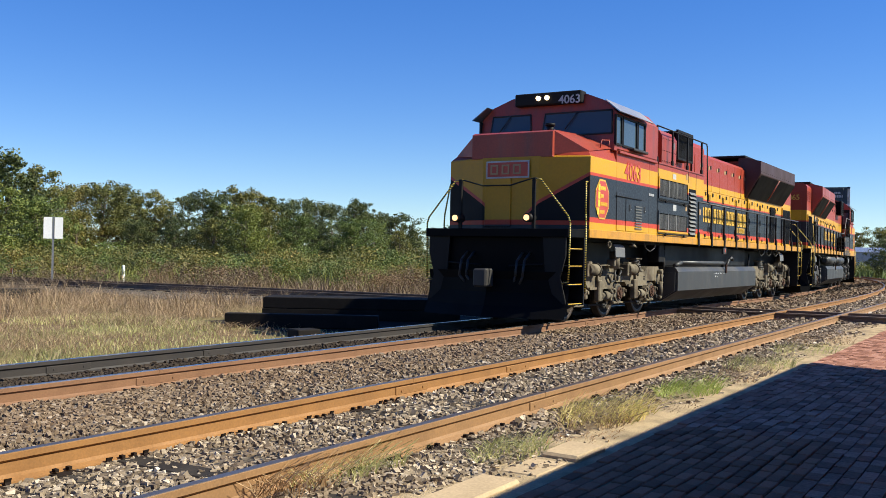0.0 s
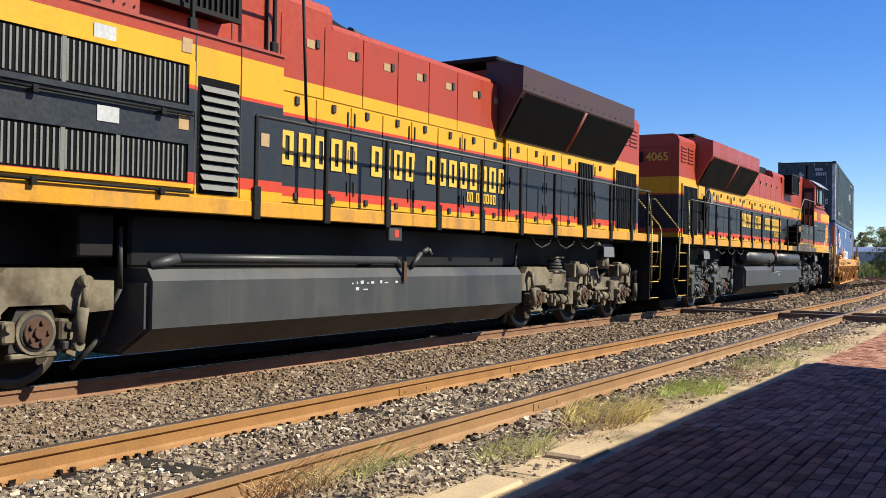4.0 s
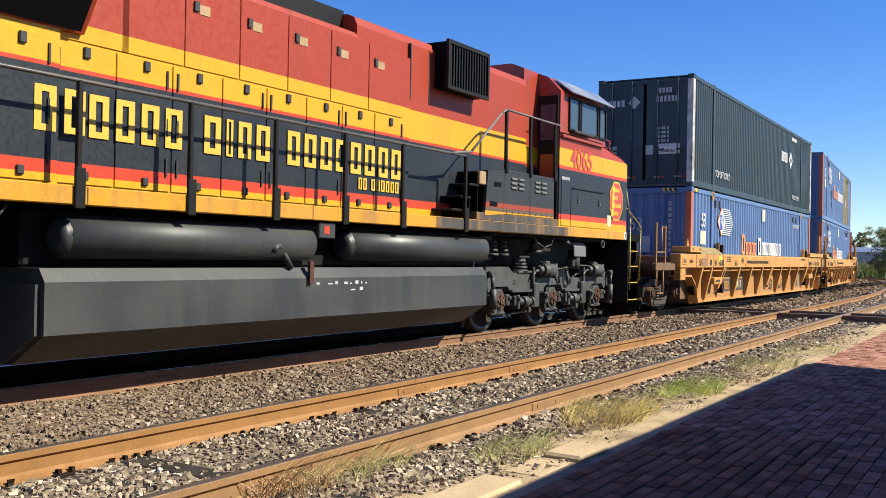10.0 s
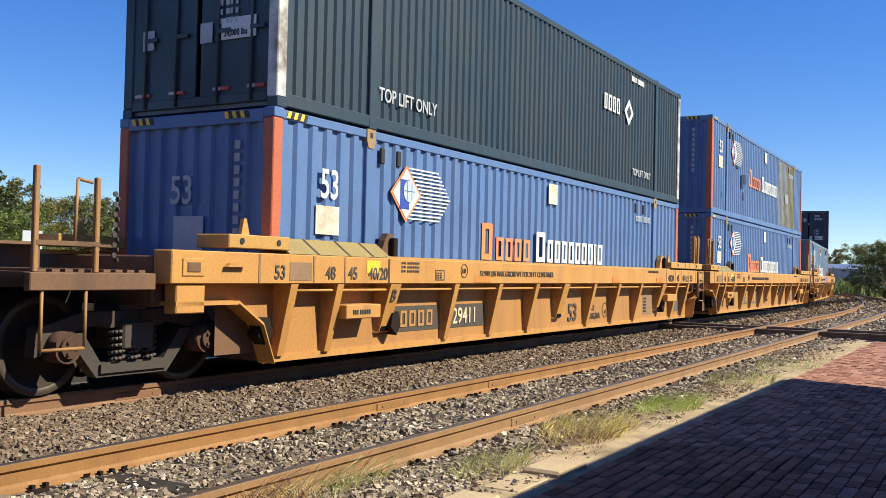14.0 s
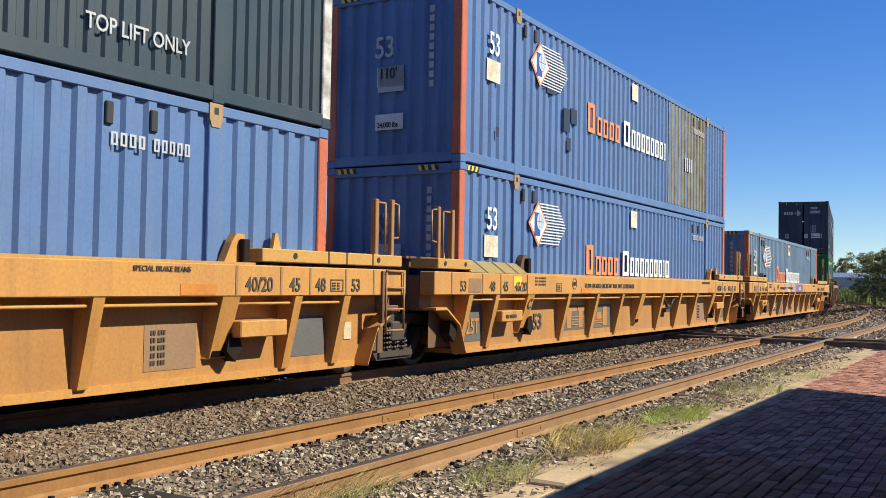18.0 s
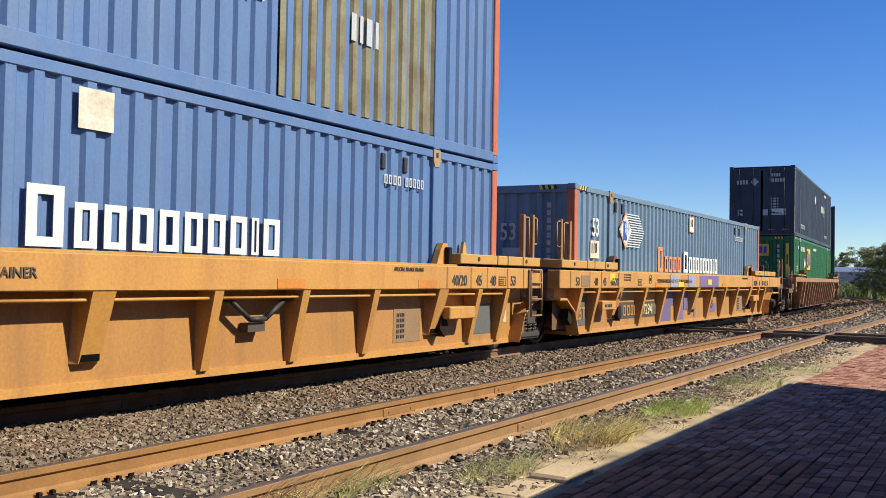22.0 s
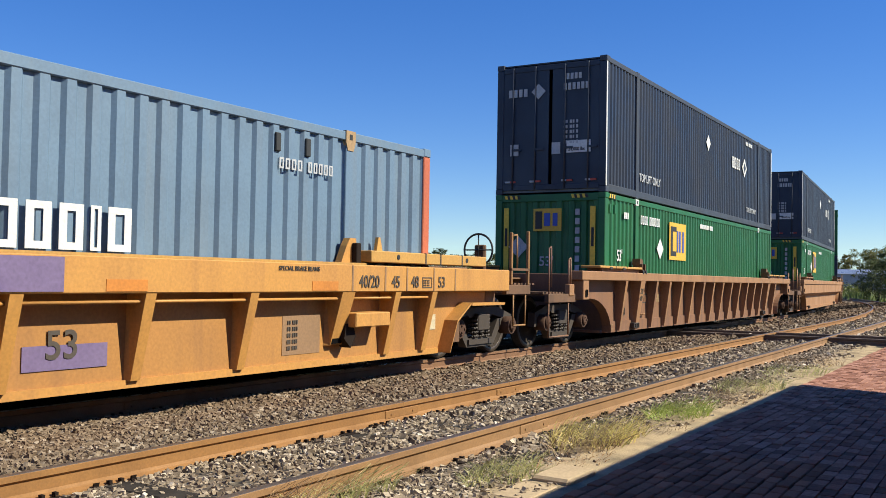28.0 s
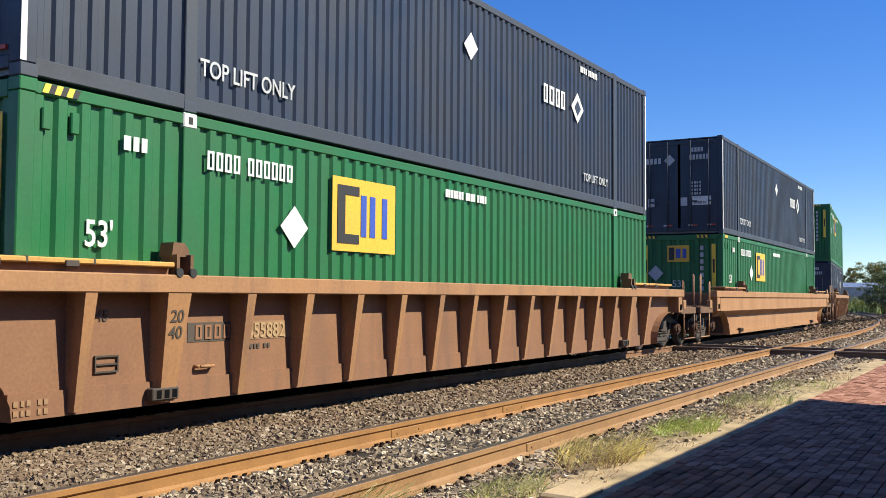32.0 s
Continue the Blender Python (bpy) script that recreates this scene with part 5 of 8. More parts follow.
WHEELS = []   # (wheelset, radius, sense, place)


def lathe(profile, n=40):
    """A closed ring of revolution about the y axis, from (y, radius) pairs."""
    s, k = Solid(), len(profile)
    vs = [(r * math.cos(2 * math.pi * i / n), y, r * math.sin(2 * math.pi * i / n)) for i in range(n) for y, r in profile]
    return s.add(vs, [(i * k + j, i * k + (j + 1) % k, ((i + 1) % n) * k + (j + 1) % k, ((i + 1) % n) * k + j) for i in range(n) for j in range(k)], True)


WHEEL_MESH = {}


def wheelset(parent, x, r, sense=-1):
    """An axle with two flanged wheels; turns as the car rolls."""
    if r not in WHEEL_MESH:
        ax = Solid().cyl((0, -1.0, 0), (0, 1.0, 0), 0.085, 12).mesh("wheelset")
        pairs = []
        for sg in (-1, 1):
            pr = [(sg * y, q) for y, q in ((0.685, 0.10), (0.685, r * 0.8), (0.675, r + 0.018), (0.69, r + 0.026), (0.71, r + 0.018), (0.718, r), (0.812, r - 0.006), (0.812, r * 0.82), (0.775, r * 0.76), (0.765, r * 0.42), (0.83, r * 0.34), (0.84, 0.10))]
            rim = [(sg * y, q) for y, q in ((0.8125, r - 0.008), (0.817, r - 0.012), (0.817, r * 0.84), (0.8125, r * 0.83))]
            pairs.append((lathe(pr).mesh("wheel"), lathe(rim).mesh("worn_rim")))
        WHEEL_MESH[r] = (ax, pairs)
    ax, pairs = WHEEL_MESH[r]
    ob = part("wheelset", ax, M_WHEEL, parent, "", pose(x, 0, r))
    for wh, rim in pairs:
        part("wheel", wh, M_WHEEL, ob)
        part("worn_rim", rim, M_TREAD, ob)
    WHEELS.append((ob, r, sense))
    return ob


def freight_truck(parent, x, mat=None):
    """A three-piece truck with coil springs, its middle at x."""
    mat = mat or M_CAST
    tr = part("truck_bolster", B((x - 0.2, x + 0.2, -1.15, 1.15, 0.42, 0.70), c=0.02), mat, parent)
    r = 0.4826
    for sg in (-1, 1):
        f = Solid()
        y0, y1 = sg * 0.93, sg * 1.07
        a, b = min(y0, y1), max(y0, y1)
        f.prism([(x - 1.15, 0.40), (x - 1.13, 0.66), (x - 0.62, 0.80), (x + 0.62, 0.80), (x + 1.13, 0.66), (x + 1.15, 0.40), (x + 0.95, 0.42), (x + 0.82, 0.60), (x + 0.42, 0.68),
                 (x + 0.36, 0.64), (x - 0.36, 0.64), (x - 0.42, 0.68), (x - 0.82, 0.60), (x - 0.95, 0.42)], "y", a, b)
        f.prism([(x - 0.82, 0.60), (x - 0.45, 0.16), (x + 0.45, 0.16), (x + 0.82, 0.60), (x + 0.62, 0.60), (x + 0.40, 0.30), (x - 0.40, 0.30), (x - 0.62, 0.60)], "y", a, b)
        f.box(x - 0.42, x + 0.42, a - 0.03, b + 0.03, 0.20, 0.285)
        part("side_frame", f, mat, tr)
        for i in range(3):
            x2 = x - 0.2 + 0.2 * i
            pts = [(x2 + 0.072 * math.cos(q), sg * 1.05 + 0.072 * math.sin(q), 0.29 + 0.33 * q / 31.4) for q in np.linspace(0, 31.4, 61)]
            part("coil_spring", Solid().tube(pts, 0.019, 5), M_COIL, tr)
        for dx in (-0.89, 0.89):
            c = Solid()
            c.disc((x + dx, sg * 1.10, r), "y", 0.15, 0.22, 16)
            c.disc((x + dx, sg * 1.22, r), "y", 0.10, 0.05, 12)
            for k in range(3):
                q = k * 2.094
                c.disc((x + dx + 0.06 * math.cos(q), sg * 1.25, r + 0.06 * math.sin(q)), "y", 0.018, 0.03, 6)
            part("bearing_cap", c, M_RUSTY, tr)
    for q in (-0.5, 0.5):
        part("brake_beam", Solid().tube([(x + q, -0.8, 0.36), (x + q, 0.8, 0.36)], 0.04), M_TRUCKD, tr)
    for dx in (-0.89, 0.89):
        wheelset(parent, x + dx, r)
    return tr


def ladder_rail(x, y, z0, z1, w=0.3):
    return Solid().tube([(x, y, z0), (x, y, z1), (x + w, y, z1), (x + w, y, z0)], 0.014)


def text_side(parent, text, h, x, y, z, mat=None, narrow=1.0):
    return letters("lettering", text, h, mat or M_PANEL, parent, side_m(x, y, z), narrow=narrow)


def stirrup(car, x0, x1, y, z0, z1, mat):
    return part("stirrup_step", Solid().tube([(x0, y, z1), (x0, y, z0), (x1, y, z0), (x1, y, z1)], 0.016, 8), mat, car)


def end_gear(car, x, d, mat, post_mat, joint=False, top=1.36, out=1.45, low=1.02, thin=False):
    """Cross beam, platform, posts, steps and hoses at one end; d is the way out, x the end of the side beams."""
    part("end_beam", B((x, x - d * 0.35, -1.34, 1.34, 0.85, top), c=0.015), mat, car)
    part("centre_sill", B((x, x + d * (0.55 if joint else out), -0.34, 0.34, 0.55, 1.0), c=0.02), M_CAST, car)
    if joint:
        for y in (-1.50, 1.50):
            part("grab_post", B((x - d * 0.27, x - d * 0.20, y - 0.03, y + 0.03, 1.5, 2.36), c=0.008), post_mat, car)
            part("grab_loop", Solid().tube([(x - d * 0.20, y, 2.32), (x - d * 0.06, y, 2.30), (x - d * 0.06, y, 1.86), (x - d * 0.20, y, 1.84)], 0.014, 8), post_mat, car)
            part("hand_rail", Solid().tube([(x - d * 0.60, y, 1.58), (x - d * 0.60, y, 2.30), (x - d * 0.38, y, 2.30), (x - d * 0.38, y, 1.66)], 0.016, 8), post_mat, car)
            part("grab_post", B((x - d * 0.66, x - d * 0.58, y - 0.04, y + 0.04, 1.5, 2.34), c=0.008), post_mat, car)
            if d < 0:
                continue
            o = 1.63 if y > 0 else -1.63
            stirrup(car, x - d * 0.52, x - d * 0.10, o, 0.62, 1.38, M_POSTR)
            for z in (0.90, 1.18, 1.40):
                part("ladder_rung", Solid().tube([(x - d * 0.52, o, z), (x - d * 0.10, o, z)], 0.015, 8), post_mat, car)
            part("ladder_plate", B((x - d * 0.60, x - d * 0.55, o * 0.96, o, 0.72, 1.40), c=0.006), M_WELLE, car)
            part("step_box", B((x - d * 0.50, x - d * 0.14, o * 0.90, o * 0.97, 0.84, 0.95), c=0.01), M_WELLE, car)
        part("walk_board", B((x - d * 0.1, x - d * 1.1, -1.05, 1.05, 1.60, 1.64), c=0.006), mat, car)
        part("walk_support", B((x - d * 0.25, x - d * 0.35, -1.0, 1.0, 1.36, 1.60)), mat, car)
    else:
        for y in (-1.47, 1.47):
            s = -1 if y < 0 else 1
            part("platform_beam", B((x + d * 0.1, x + d * out, y - s * 0.06, y + s * 0.03, low, low + 0.16), c=0.008), mat, car)
            if thin:
                for q, h in ((out - 0.06, 0.98), (out - 0.95, 0.80)):
                    part("hand_rail", Solid().tube([(x + d * q, y, low + 0.1), (x + d * q, y, low + h), (x + d * (q - 0.09), y, low + h + 0.03), (x + d * (q - 0.11), y, low + 0.28)], 0.015, 8), post_mat, car)
                part("platform_plate", B((x + d * (out - 0.9), x + d * 0.2, y - 0.05, y + 0.05, low + 0.12, low + 0.34), c=0.01), M_RIBB, car)
                stirrup(car, x + d * (out - 0.95), x + d * (out - 0.06), y, low - 0.62, low, post_mat)
                continue
            part("grab_post", B((x + d * (out - 0.08), x + d * (out - 0.03), y - 0.025, y + 0.025, low + 0.16, low + 1.08), c=0.008), post_mat, car)
            part("grab_post", B((x + d * (out - 0.72), x + d * (out - 0.67), y - 0.025, y + 0.025, low + 0.16, low + 1.03), c=0.008), post_mat, car)
            part("hand_rail", Solid().tube([(x + d * (out - 0.64), y, low + 0.98), (x + d * (out - 0.48), y, low + 1.0), (x + d * (out - 0.46), y, low + 0.4)], 0.015, 8), post_mat, car)
            part("cross_tread", B((x + d * (out - 0.72), x + d * (out - 0.05), y - 0.03, y + 0.03, low + 0.40, low + 0.44)), mat, car)
            stirrup(car, x + d * (out - 0.60), x + d * (out - 0.14), y, low - 0.52, low, post_mat)
        part("platform_floor", B((x + d * 0.1, x + d * out, -1.40, 1.40, low + 0.12, low + 0.163)), mat, car)
        for k in range(9):
            part("grating_bar", B((x + d * (0.15 + 0.14 * k), x + d * (0.23 + 0.14 * k), -1.4, 1.4, low + 0.165, low + 0.19)), mat, car)
        part("walk_board", B((x - d * 0.4, x + d * (out - 0.1), -0.3, 0.3, low + 0.42, low + 0.45)), mat, car)
        part("board_leg", B((x + d * 0.5, x + d * 0.56, -0.28, 0.28, low + 0.19, low + 0.42)), mat, car)
        part("air_hose", Solid().tube([(x + d * out, -0.45, 0.78), (x + d * (out + 0.2), -0.5, 0.52), (x + d * (out + 0.4), -0.45, 0.42), (x + d * (out + 0.6), -0.3, 0.55)], 0.028, 8), M_HAZ, car)


def coupler(car, x, d):
    s = B((x, x + d * 0.75, -0.09, 0.09, 0.76, 0.96), c=0.02)
    s.box(x + d * 0.68, x + d * 0.98, -0.16, 0.10, 0.70, 1.02, c=0.03)
    part("coupler", s, M_TRUCKD, car)


RIBS = (-8.34, -7.45, -6.20, -4.52, -3.06, -1.62, -0.30, 1.16, 2.59, 4.04, 5.74, 6.85, 7.79)


def orange_well(label, front_end, rear_end, marks, slope=True):
    """One well of an articulated set; the box stands in it on its middle."""
    car = empty("well_car", label, "well car", "articulated well cars")
    x0, x1 = (-10.25 if front_end else -9.45), (10.1 if rear_end else 9.1)
    sx0, sx1 = (-8.62 if front_end else -8.42), 8.30
    for sg in (-1, 1):
        part("top_chord", B((x0, x1, sg * 1.345, sg * 1.60, 1.08, 1.42), c=0.012), M_WELL, car)
        part("chord_lip", B((-6.45, 6.1, sg * 1.33, sg * 1.59, 1.42, 1.445)), M_DECK, car)
        ya, yb = sorted((sg * 1.305, sg * 1.33))
        part("side_sheet", Solid().prism([(x0 + 0.2, 1.08), (x0 + 0.2, 0.90), (sx0 - 0.62, 0.88), (sx0 - 0.2, 0.62), (sx0, 0.20), (sx1, 0.20), (sx1 + 0.2, 0.62), (sx1 + 0.62, 0.88), (x1 - 0.2, 0.90), (x1 - 0.2, 1.08)][::-1], "y", ya, yb), M_WELLS, car)
        for xa, xb in ((sx0 - 0.7, sx0 + 0.12), (sx1 - 0.12, sx1 + 0.7)):
            # dark rust plate below the sloping sheet stands in for shade and structure
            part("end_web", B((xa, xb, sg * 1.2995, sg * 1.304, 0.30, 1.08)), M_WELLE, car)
        part("bottom_chord", B((sx0 + 0.02, sx1 - 0.02, sg * 1.305, sg * 1.36, 0.17, 0.25)), M_WELL, car)
        for i, x in enumerate(RIBS):
            w = 0.065 if i not in (2, 6, 10) else 0.13
            lo = 0.24 if i not in (2, 6, 10) else 0.42
            q = [(x - w * 1.3, sg * 1.33, lo), (x + w * 1.3, sg * 1.33, lo), (x + w * 0.9, sg * 1.40, lo), (x - w * 0.9, sg * 1.40, lo)] + [(x - w, sg * 1.33, 1.08), (x + w, sg * 1.33, 1.08), (x + w, sg * 1.595, 1.08), (x - w, sg * 1.595, 1.08)]
            part("rib", Solid().add(q, [(0, 1, 5, 4), (1, 2, 6, 5), (2, 3, 7, 6), (3, 0, 4, 7), (0, 3, 2, 1)]), M_WELL, car)
        for d, bx in ((-1, sx0), (1, sx1)):
            fx = bx + d * 0.62
            e = Solid()
            ring = [(fx, 0.88), (bx + d * 0.2, 0.62), (bx, 0.18)]
            for (xa, za), (xb, zb) in zip(ring, ring[1:]):
                e.add([(xa, sg * 1.31, za), (xb, sg * 1.31, zb), (xb, sg * 1.56, zb), (xa, sg * 1.56, za), (xa, sg * 1.31, za + 0.03), (xb, sg * 1.31, zb + 0.03), (xb, sg * 1.56, zb + 0.03), (xa, sg * 1.56, za + 0.03)],
                      [(0, 1, 2, 3), (4, 7, 6, 5), (0, 3, 7, 4), (1, 5, 6, 2), (2, 6, 7, 3), (0, 4, 5, 1)])
            part("end_flange", e, M_WELL, car)
            part("end_gusset", B((fx, (x0 + 0.1) if d < 0 else (x1 - 0.1), sg * 1.33, sg * 1.57, 0.86, 0.90)), M_WELL, car)
        for xa, xb, d in ((-9.45 if front_end else -9.35, -6.35, -1), (6.1, 9.3 if rear_end else 9.0, 1)):
            ba, bb = (xa, xa + 1.0) if d < 0 else (xb - 1.0, xb)
            sa, sb = (xa + 1.0, xb) if d < 0 else (xa, xb - 1.0)
            flat = d > 0 or not slope
            if flat:
                ba, bb = (xa + 0.1, xb) if d > 0 else (xa, xb - 0.1)
            part("deck_box", B((ba, bb, sg * 1.12, sg * 1.595, 1.46, 1.61), c=0.01), M_DECK, car)
            for t in (0.42, 0.55, 0.75) if flat else ():
                part("deck_band", B((ba + (bb - ba) * t, ba + (bb - ba) * t + 0.03, sg * 1.2, sg * 1.599, 1.458, 1.614)), M_PANEL, car)
            q = [(sa, sg * 1.595, 1.425), (sb, sg * 1.595, 1.425), (sb, sg * 1.34, 1.61), (sa, sg * 1.34, 1.61), (sa, sg * 1.33, 1.42), (sb, sg * 1.33, 1.42)]
            if not flat:
                part("sloping_deck", Solid().add(q, [(0, 1, 2, 3), (0, 3, 4), (1, 5, 2), (3, 2, 5, 4)]), M_OLIVE, car, "sloping faded yellow deck plate")
            for t in (0.25, 0.55, 0.8) if not flat else ():
                xm = sa + (sb - sa) * t
                part("deck_band", Solid().add([(xm, sg * 1.60, 1.43), (xm + 0.035, sg * 1.60, 1.43), (xm + 0.035, sg * 1.343, 1.617), (xm, sg * 1.343, 1.617)], [(0, 1, 2, 3)]), M_PANEL, car)
            for t in (0.2, 0.8):
                part("lashing_hole", Solid().disc((ba + (bb - ba) * t, sg * 1.597, 1.54), "y", 0.035, 0.012, 12), M_HAZ, car)
            part("corner_stop", Solid().prism([(ba + 0.42, 1.61), (ba + 0.56, 1.61), (ba + 0.50, 1.80), (ba + 0.46, 1.80)], "y", min(sg * 1.33, sg * 1.38), max(sg * 1.33, sg * 1.38)), M_DECK, car)
        for x in (-6.20, 5.95):
            part("box_guide", Solid().prism([(x - 0.17, 1.42), (x + 0.17, 1.42), (x + 0.15, 1.76), (x + 0.02, 1.76), (x - 0.05, 1.66)], "y", min(sg * 1.32, sg * 1.42), max(sg * 1.32, sg * 1.42)), M_WELLE if x < 0 else M_WELL, car)
            part("guide_lug", B((x + 0.06, x + 0.16, sg * 1.42, sg * 1.50, 1.42, 1.70), c=0.01), M_SPIKE, car)
        for xa, xb in ((-8.3, -6.3), (-6.1, -4.6), (-4.5, -1.7), (-1.5, 1.1), (1.2, 5.6), (5.9, 7.7)):
            part("brake_rod", Solid().tube([(xa, sg * 1.52, 1.0), (xb, sg * 1.52, 1.0)], 0.017), M_WELL, car)
        if not front_end and not rear_end:
            part("brake_hose", Solid().tube([(1.25, sg * 1.45, 1.0), (1.45, sg * 1.47, 0.97), (1.75, sg * 1.48, 0.76), (2.0, sg * 1.48, 0.76), (2.3, sg * 1.47, 0.95), (2.5, sg * 1.45, 1.0)], 0.03, 8), M_HAZ, car)
        if not front_end and not rear_end:
            part("hose_bracket", B((1.74, 2.02, sg * 1.34, sg * 1.46, 0.62, 0.72)), M_PANEL, car)
        for x in (-6.98, 6.24):
            part("storage_box", B((x - 0.38, x + 0.38, sg * 1.33, sg * 1.62, 0.64, 0.82), c=0.012), M_WELL, car)
        for x in (-6.05, 5.9, -8.72):
            part("lock_pawl", Solid().prism([(x - 0.12, 0.50), (x + 0.02, 0.38), (x + 0.12, 0.52), (x + 0.06, 0.70), (x - 0.08, 0.68)], "y", min(sg * 1.34, sg * 1.50), max(sg * 1.34, sg * 1.50)), M_SPIKE, car)
    for x in (-6.20, -0.30, 5.74):
        part("rib_slot", B((x - 0.10, x + 0.10, -1.425, -1.38, 0.44, 0.53)), M_DEEP, car)
    for xa, xb in ((2.05, 2.53), (5.0, 5.5), (-4.0, -3.5)):
        part("touched_up_patch", B((xa, xb, -1.606, -1.60, 1.10, 1.21)), M_PATCH, car)
    for x in (-8.1, -6.0, 0.0, 6.0, 8.1):
        part("floor_beam", B((x - 0.3, x + 0.3, -1.31, 1.31, 0.18, 0.245)), M_WELL, car)
    for x in (sx0 + 0.06, 8.24):
        # bulkhead hides the box end; its dark colour also supplies the shade
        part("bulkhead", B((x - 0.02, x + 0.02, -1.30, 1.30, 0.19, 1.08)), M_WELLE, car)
    end_gear(car, x0, -1, M_WELLE, M_POSTR, not front_end, out=1.5)
    end_gear(car, x1, 1, M_WELLE, M_POSTR, not rear_end, out=1.0)
    if front_end:
        freight_truck(car, -10.22)
        coupler(car, -11.5, -1)
    freight_truck(car, 10.1 if rear_end else 9.65)
    if rear_end:
        coupler(car, 10.9, 1)
        hub = Vector((x1 + 0.30, -0.85, 1.76))
        part("brake_wheel", lathe([(0.018 * math.cos(q), 0.27 + 0.018 * math.sin(q)) for q in np.linspace(0, 5.5, 8)], 32), M_HAZ, car, "black hand brake wheel", pose(hub.x, hub.y, hub.z, 0, 0, 90))
        part("wheel_spokes", Solid().tube([hub + Vector((0, -0.26, 0)), hub + Vector((0, 0.26, 0))], 0.012).tube([hub + Vector((0, 0, -0.26)), hub + Vector((0, 0, 0.26))], 0.012), M_HAZ, car)
        part("wheel_stand", B((hub.x + 0.03, hub.x + 0.12, hub.y - 0.10, hub.y + 0.10, 1.15, 1.85), c=0.02), M_WELLE, car)
    if front_end:
        for k in range(14):
            part("chain_link", Solid().disc((x0 - 0.25 - 0.03 * (k % 2), -1.1, 1.30 + 0.05 * k), "y" if k % 2 else "x", 0.028, 0.016, 8), M_CAST, car)
        part("latch_plate", B((x0 + 0.14, x0 + 0.44, -1.612, -1.60, 1.16, 1.34), c=0.006), M_WELL, car)
        part("latch_plate", B((x0 + 0.20, x0 + 0.38, -1.62, -1.61, 1.20, 1.30), c=0.006), M_WELLE, car)
        part("hinge_lug", Solid().prism([(x0 + 0.72, 1.26), (x0 + 1.02, 1.26), (x0 + 0.97, 1.32), (x0 + 0.77, 1.30)], "y", -1.66, -1.60), M_WELL, car)
        part("end_foot", B((x0 + 0.1, x0 + 0.5, -1.57, -1.40, 0.78, 1.08), c=0.012), M_WELL, car)
    for tx, x in marks:
        text_side(car, tx, 0.15, x, -1.606, 1.14, narrow=0.9)
    part("capacity_tag", B((-6.92, -6.62, -1.606, -1.60, 1.22, 1.38)), M_SAFETY, car, "bright yellow tag")
    part("capacity_tag", B((-8.45, -8.05, -1.606, -1.60, 1.12, 1.33)), M_PANEL2, car)
    for x in (7.42, -5.2):
        part("stencil_frame", B((x, x + 0.26, -1.605, -1.60, 1.13, 1.145), (x, x + 0.26, -1.605, -1.60, 1.265, 1.28), (x, x + 0.015, -1.605, -1.60, 1.145, 1.265), (x + 0.245, x + 0.26, -1.605, -1.60, 1.145, 1.265)), M_PANEL, car)
        for k in range(3):
            bars("small_print", [2.2, 1.4, -0.4, 2.6], 0.018, M_PANEL, car, side_m(x + 0.03, -1.606, 1.16 + 0.032 * k), gap=0.6)
    part("white_notice", B((8.06, 8.22, -1.341, -1.335, 0.52, 0.74)), M_CREAM, car, "small cream notice plate")
    text_side(car, "52,900 LBS MAX GROSS WT FOR 20 FT CONTAINER", 0.085, -3.85, -1.606, 1.20)
    for k in range(3):
        bars("small_print", [1.6, 1.2, -0.4, 2.2, 1.5, 1.1, 1.8, 1.4], 0.028, M_PANEL, car, side_m(-6.1, -1.606, 1.35 - 0.055 * k), gap=0.7)
    for x in (-8.02, -7.40, -8.98, 5.78, 6.50, 7.02, 7.72, 8.32):
        part("chord_band", B((x, x + 0.03, -1.606, -1.599, 1.09, 1.41)), M_PANEL2, car)
    part("chord_band", B((-6.42, -6.385, -1.606, -1.599, 1.09, 1.41)), M_PANEL, car)
    bars("stencil", [0.5] * 3 + [-0.3] + [0.5] * 6, 0.055, M_PANEL, car, side_m(-7.22, -1.626, 0.70))
    text_side(car, "SPECIAL BRAKE BEAMS", 0.05, 4.4, -1.606, 1.33)
    text_side(car, "110", 0.07, -4.42, -1.606, 1.24, narrow=0.8)
    part("stencil_ring", Solid().tube([(-4.35 + 0.1 * math.cos(q), -1.605, 1.275 + 0.1 * math.sin(q)) for q in np.linspace(0, 6.2832, 25)], 0.006, 4), M_PANEL, car)
    return car


M_OLIVE = surface("deck_olive", (0.26, 0.19, 0.06), (0.17, 0.12, 0.05), 0.6)
M_PANEL2 = surface("stencil_field", (0.26, 0.15, 0.075), (0.16, 0.10, 0.06), 0.7)
M_GREYP = surface("repainted_grey", (0.11, 0.105, 0.10), (0.07, 0.065, 0.06), 0.7)


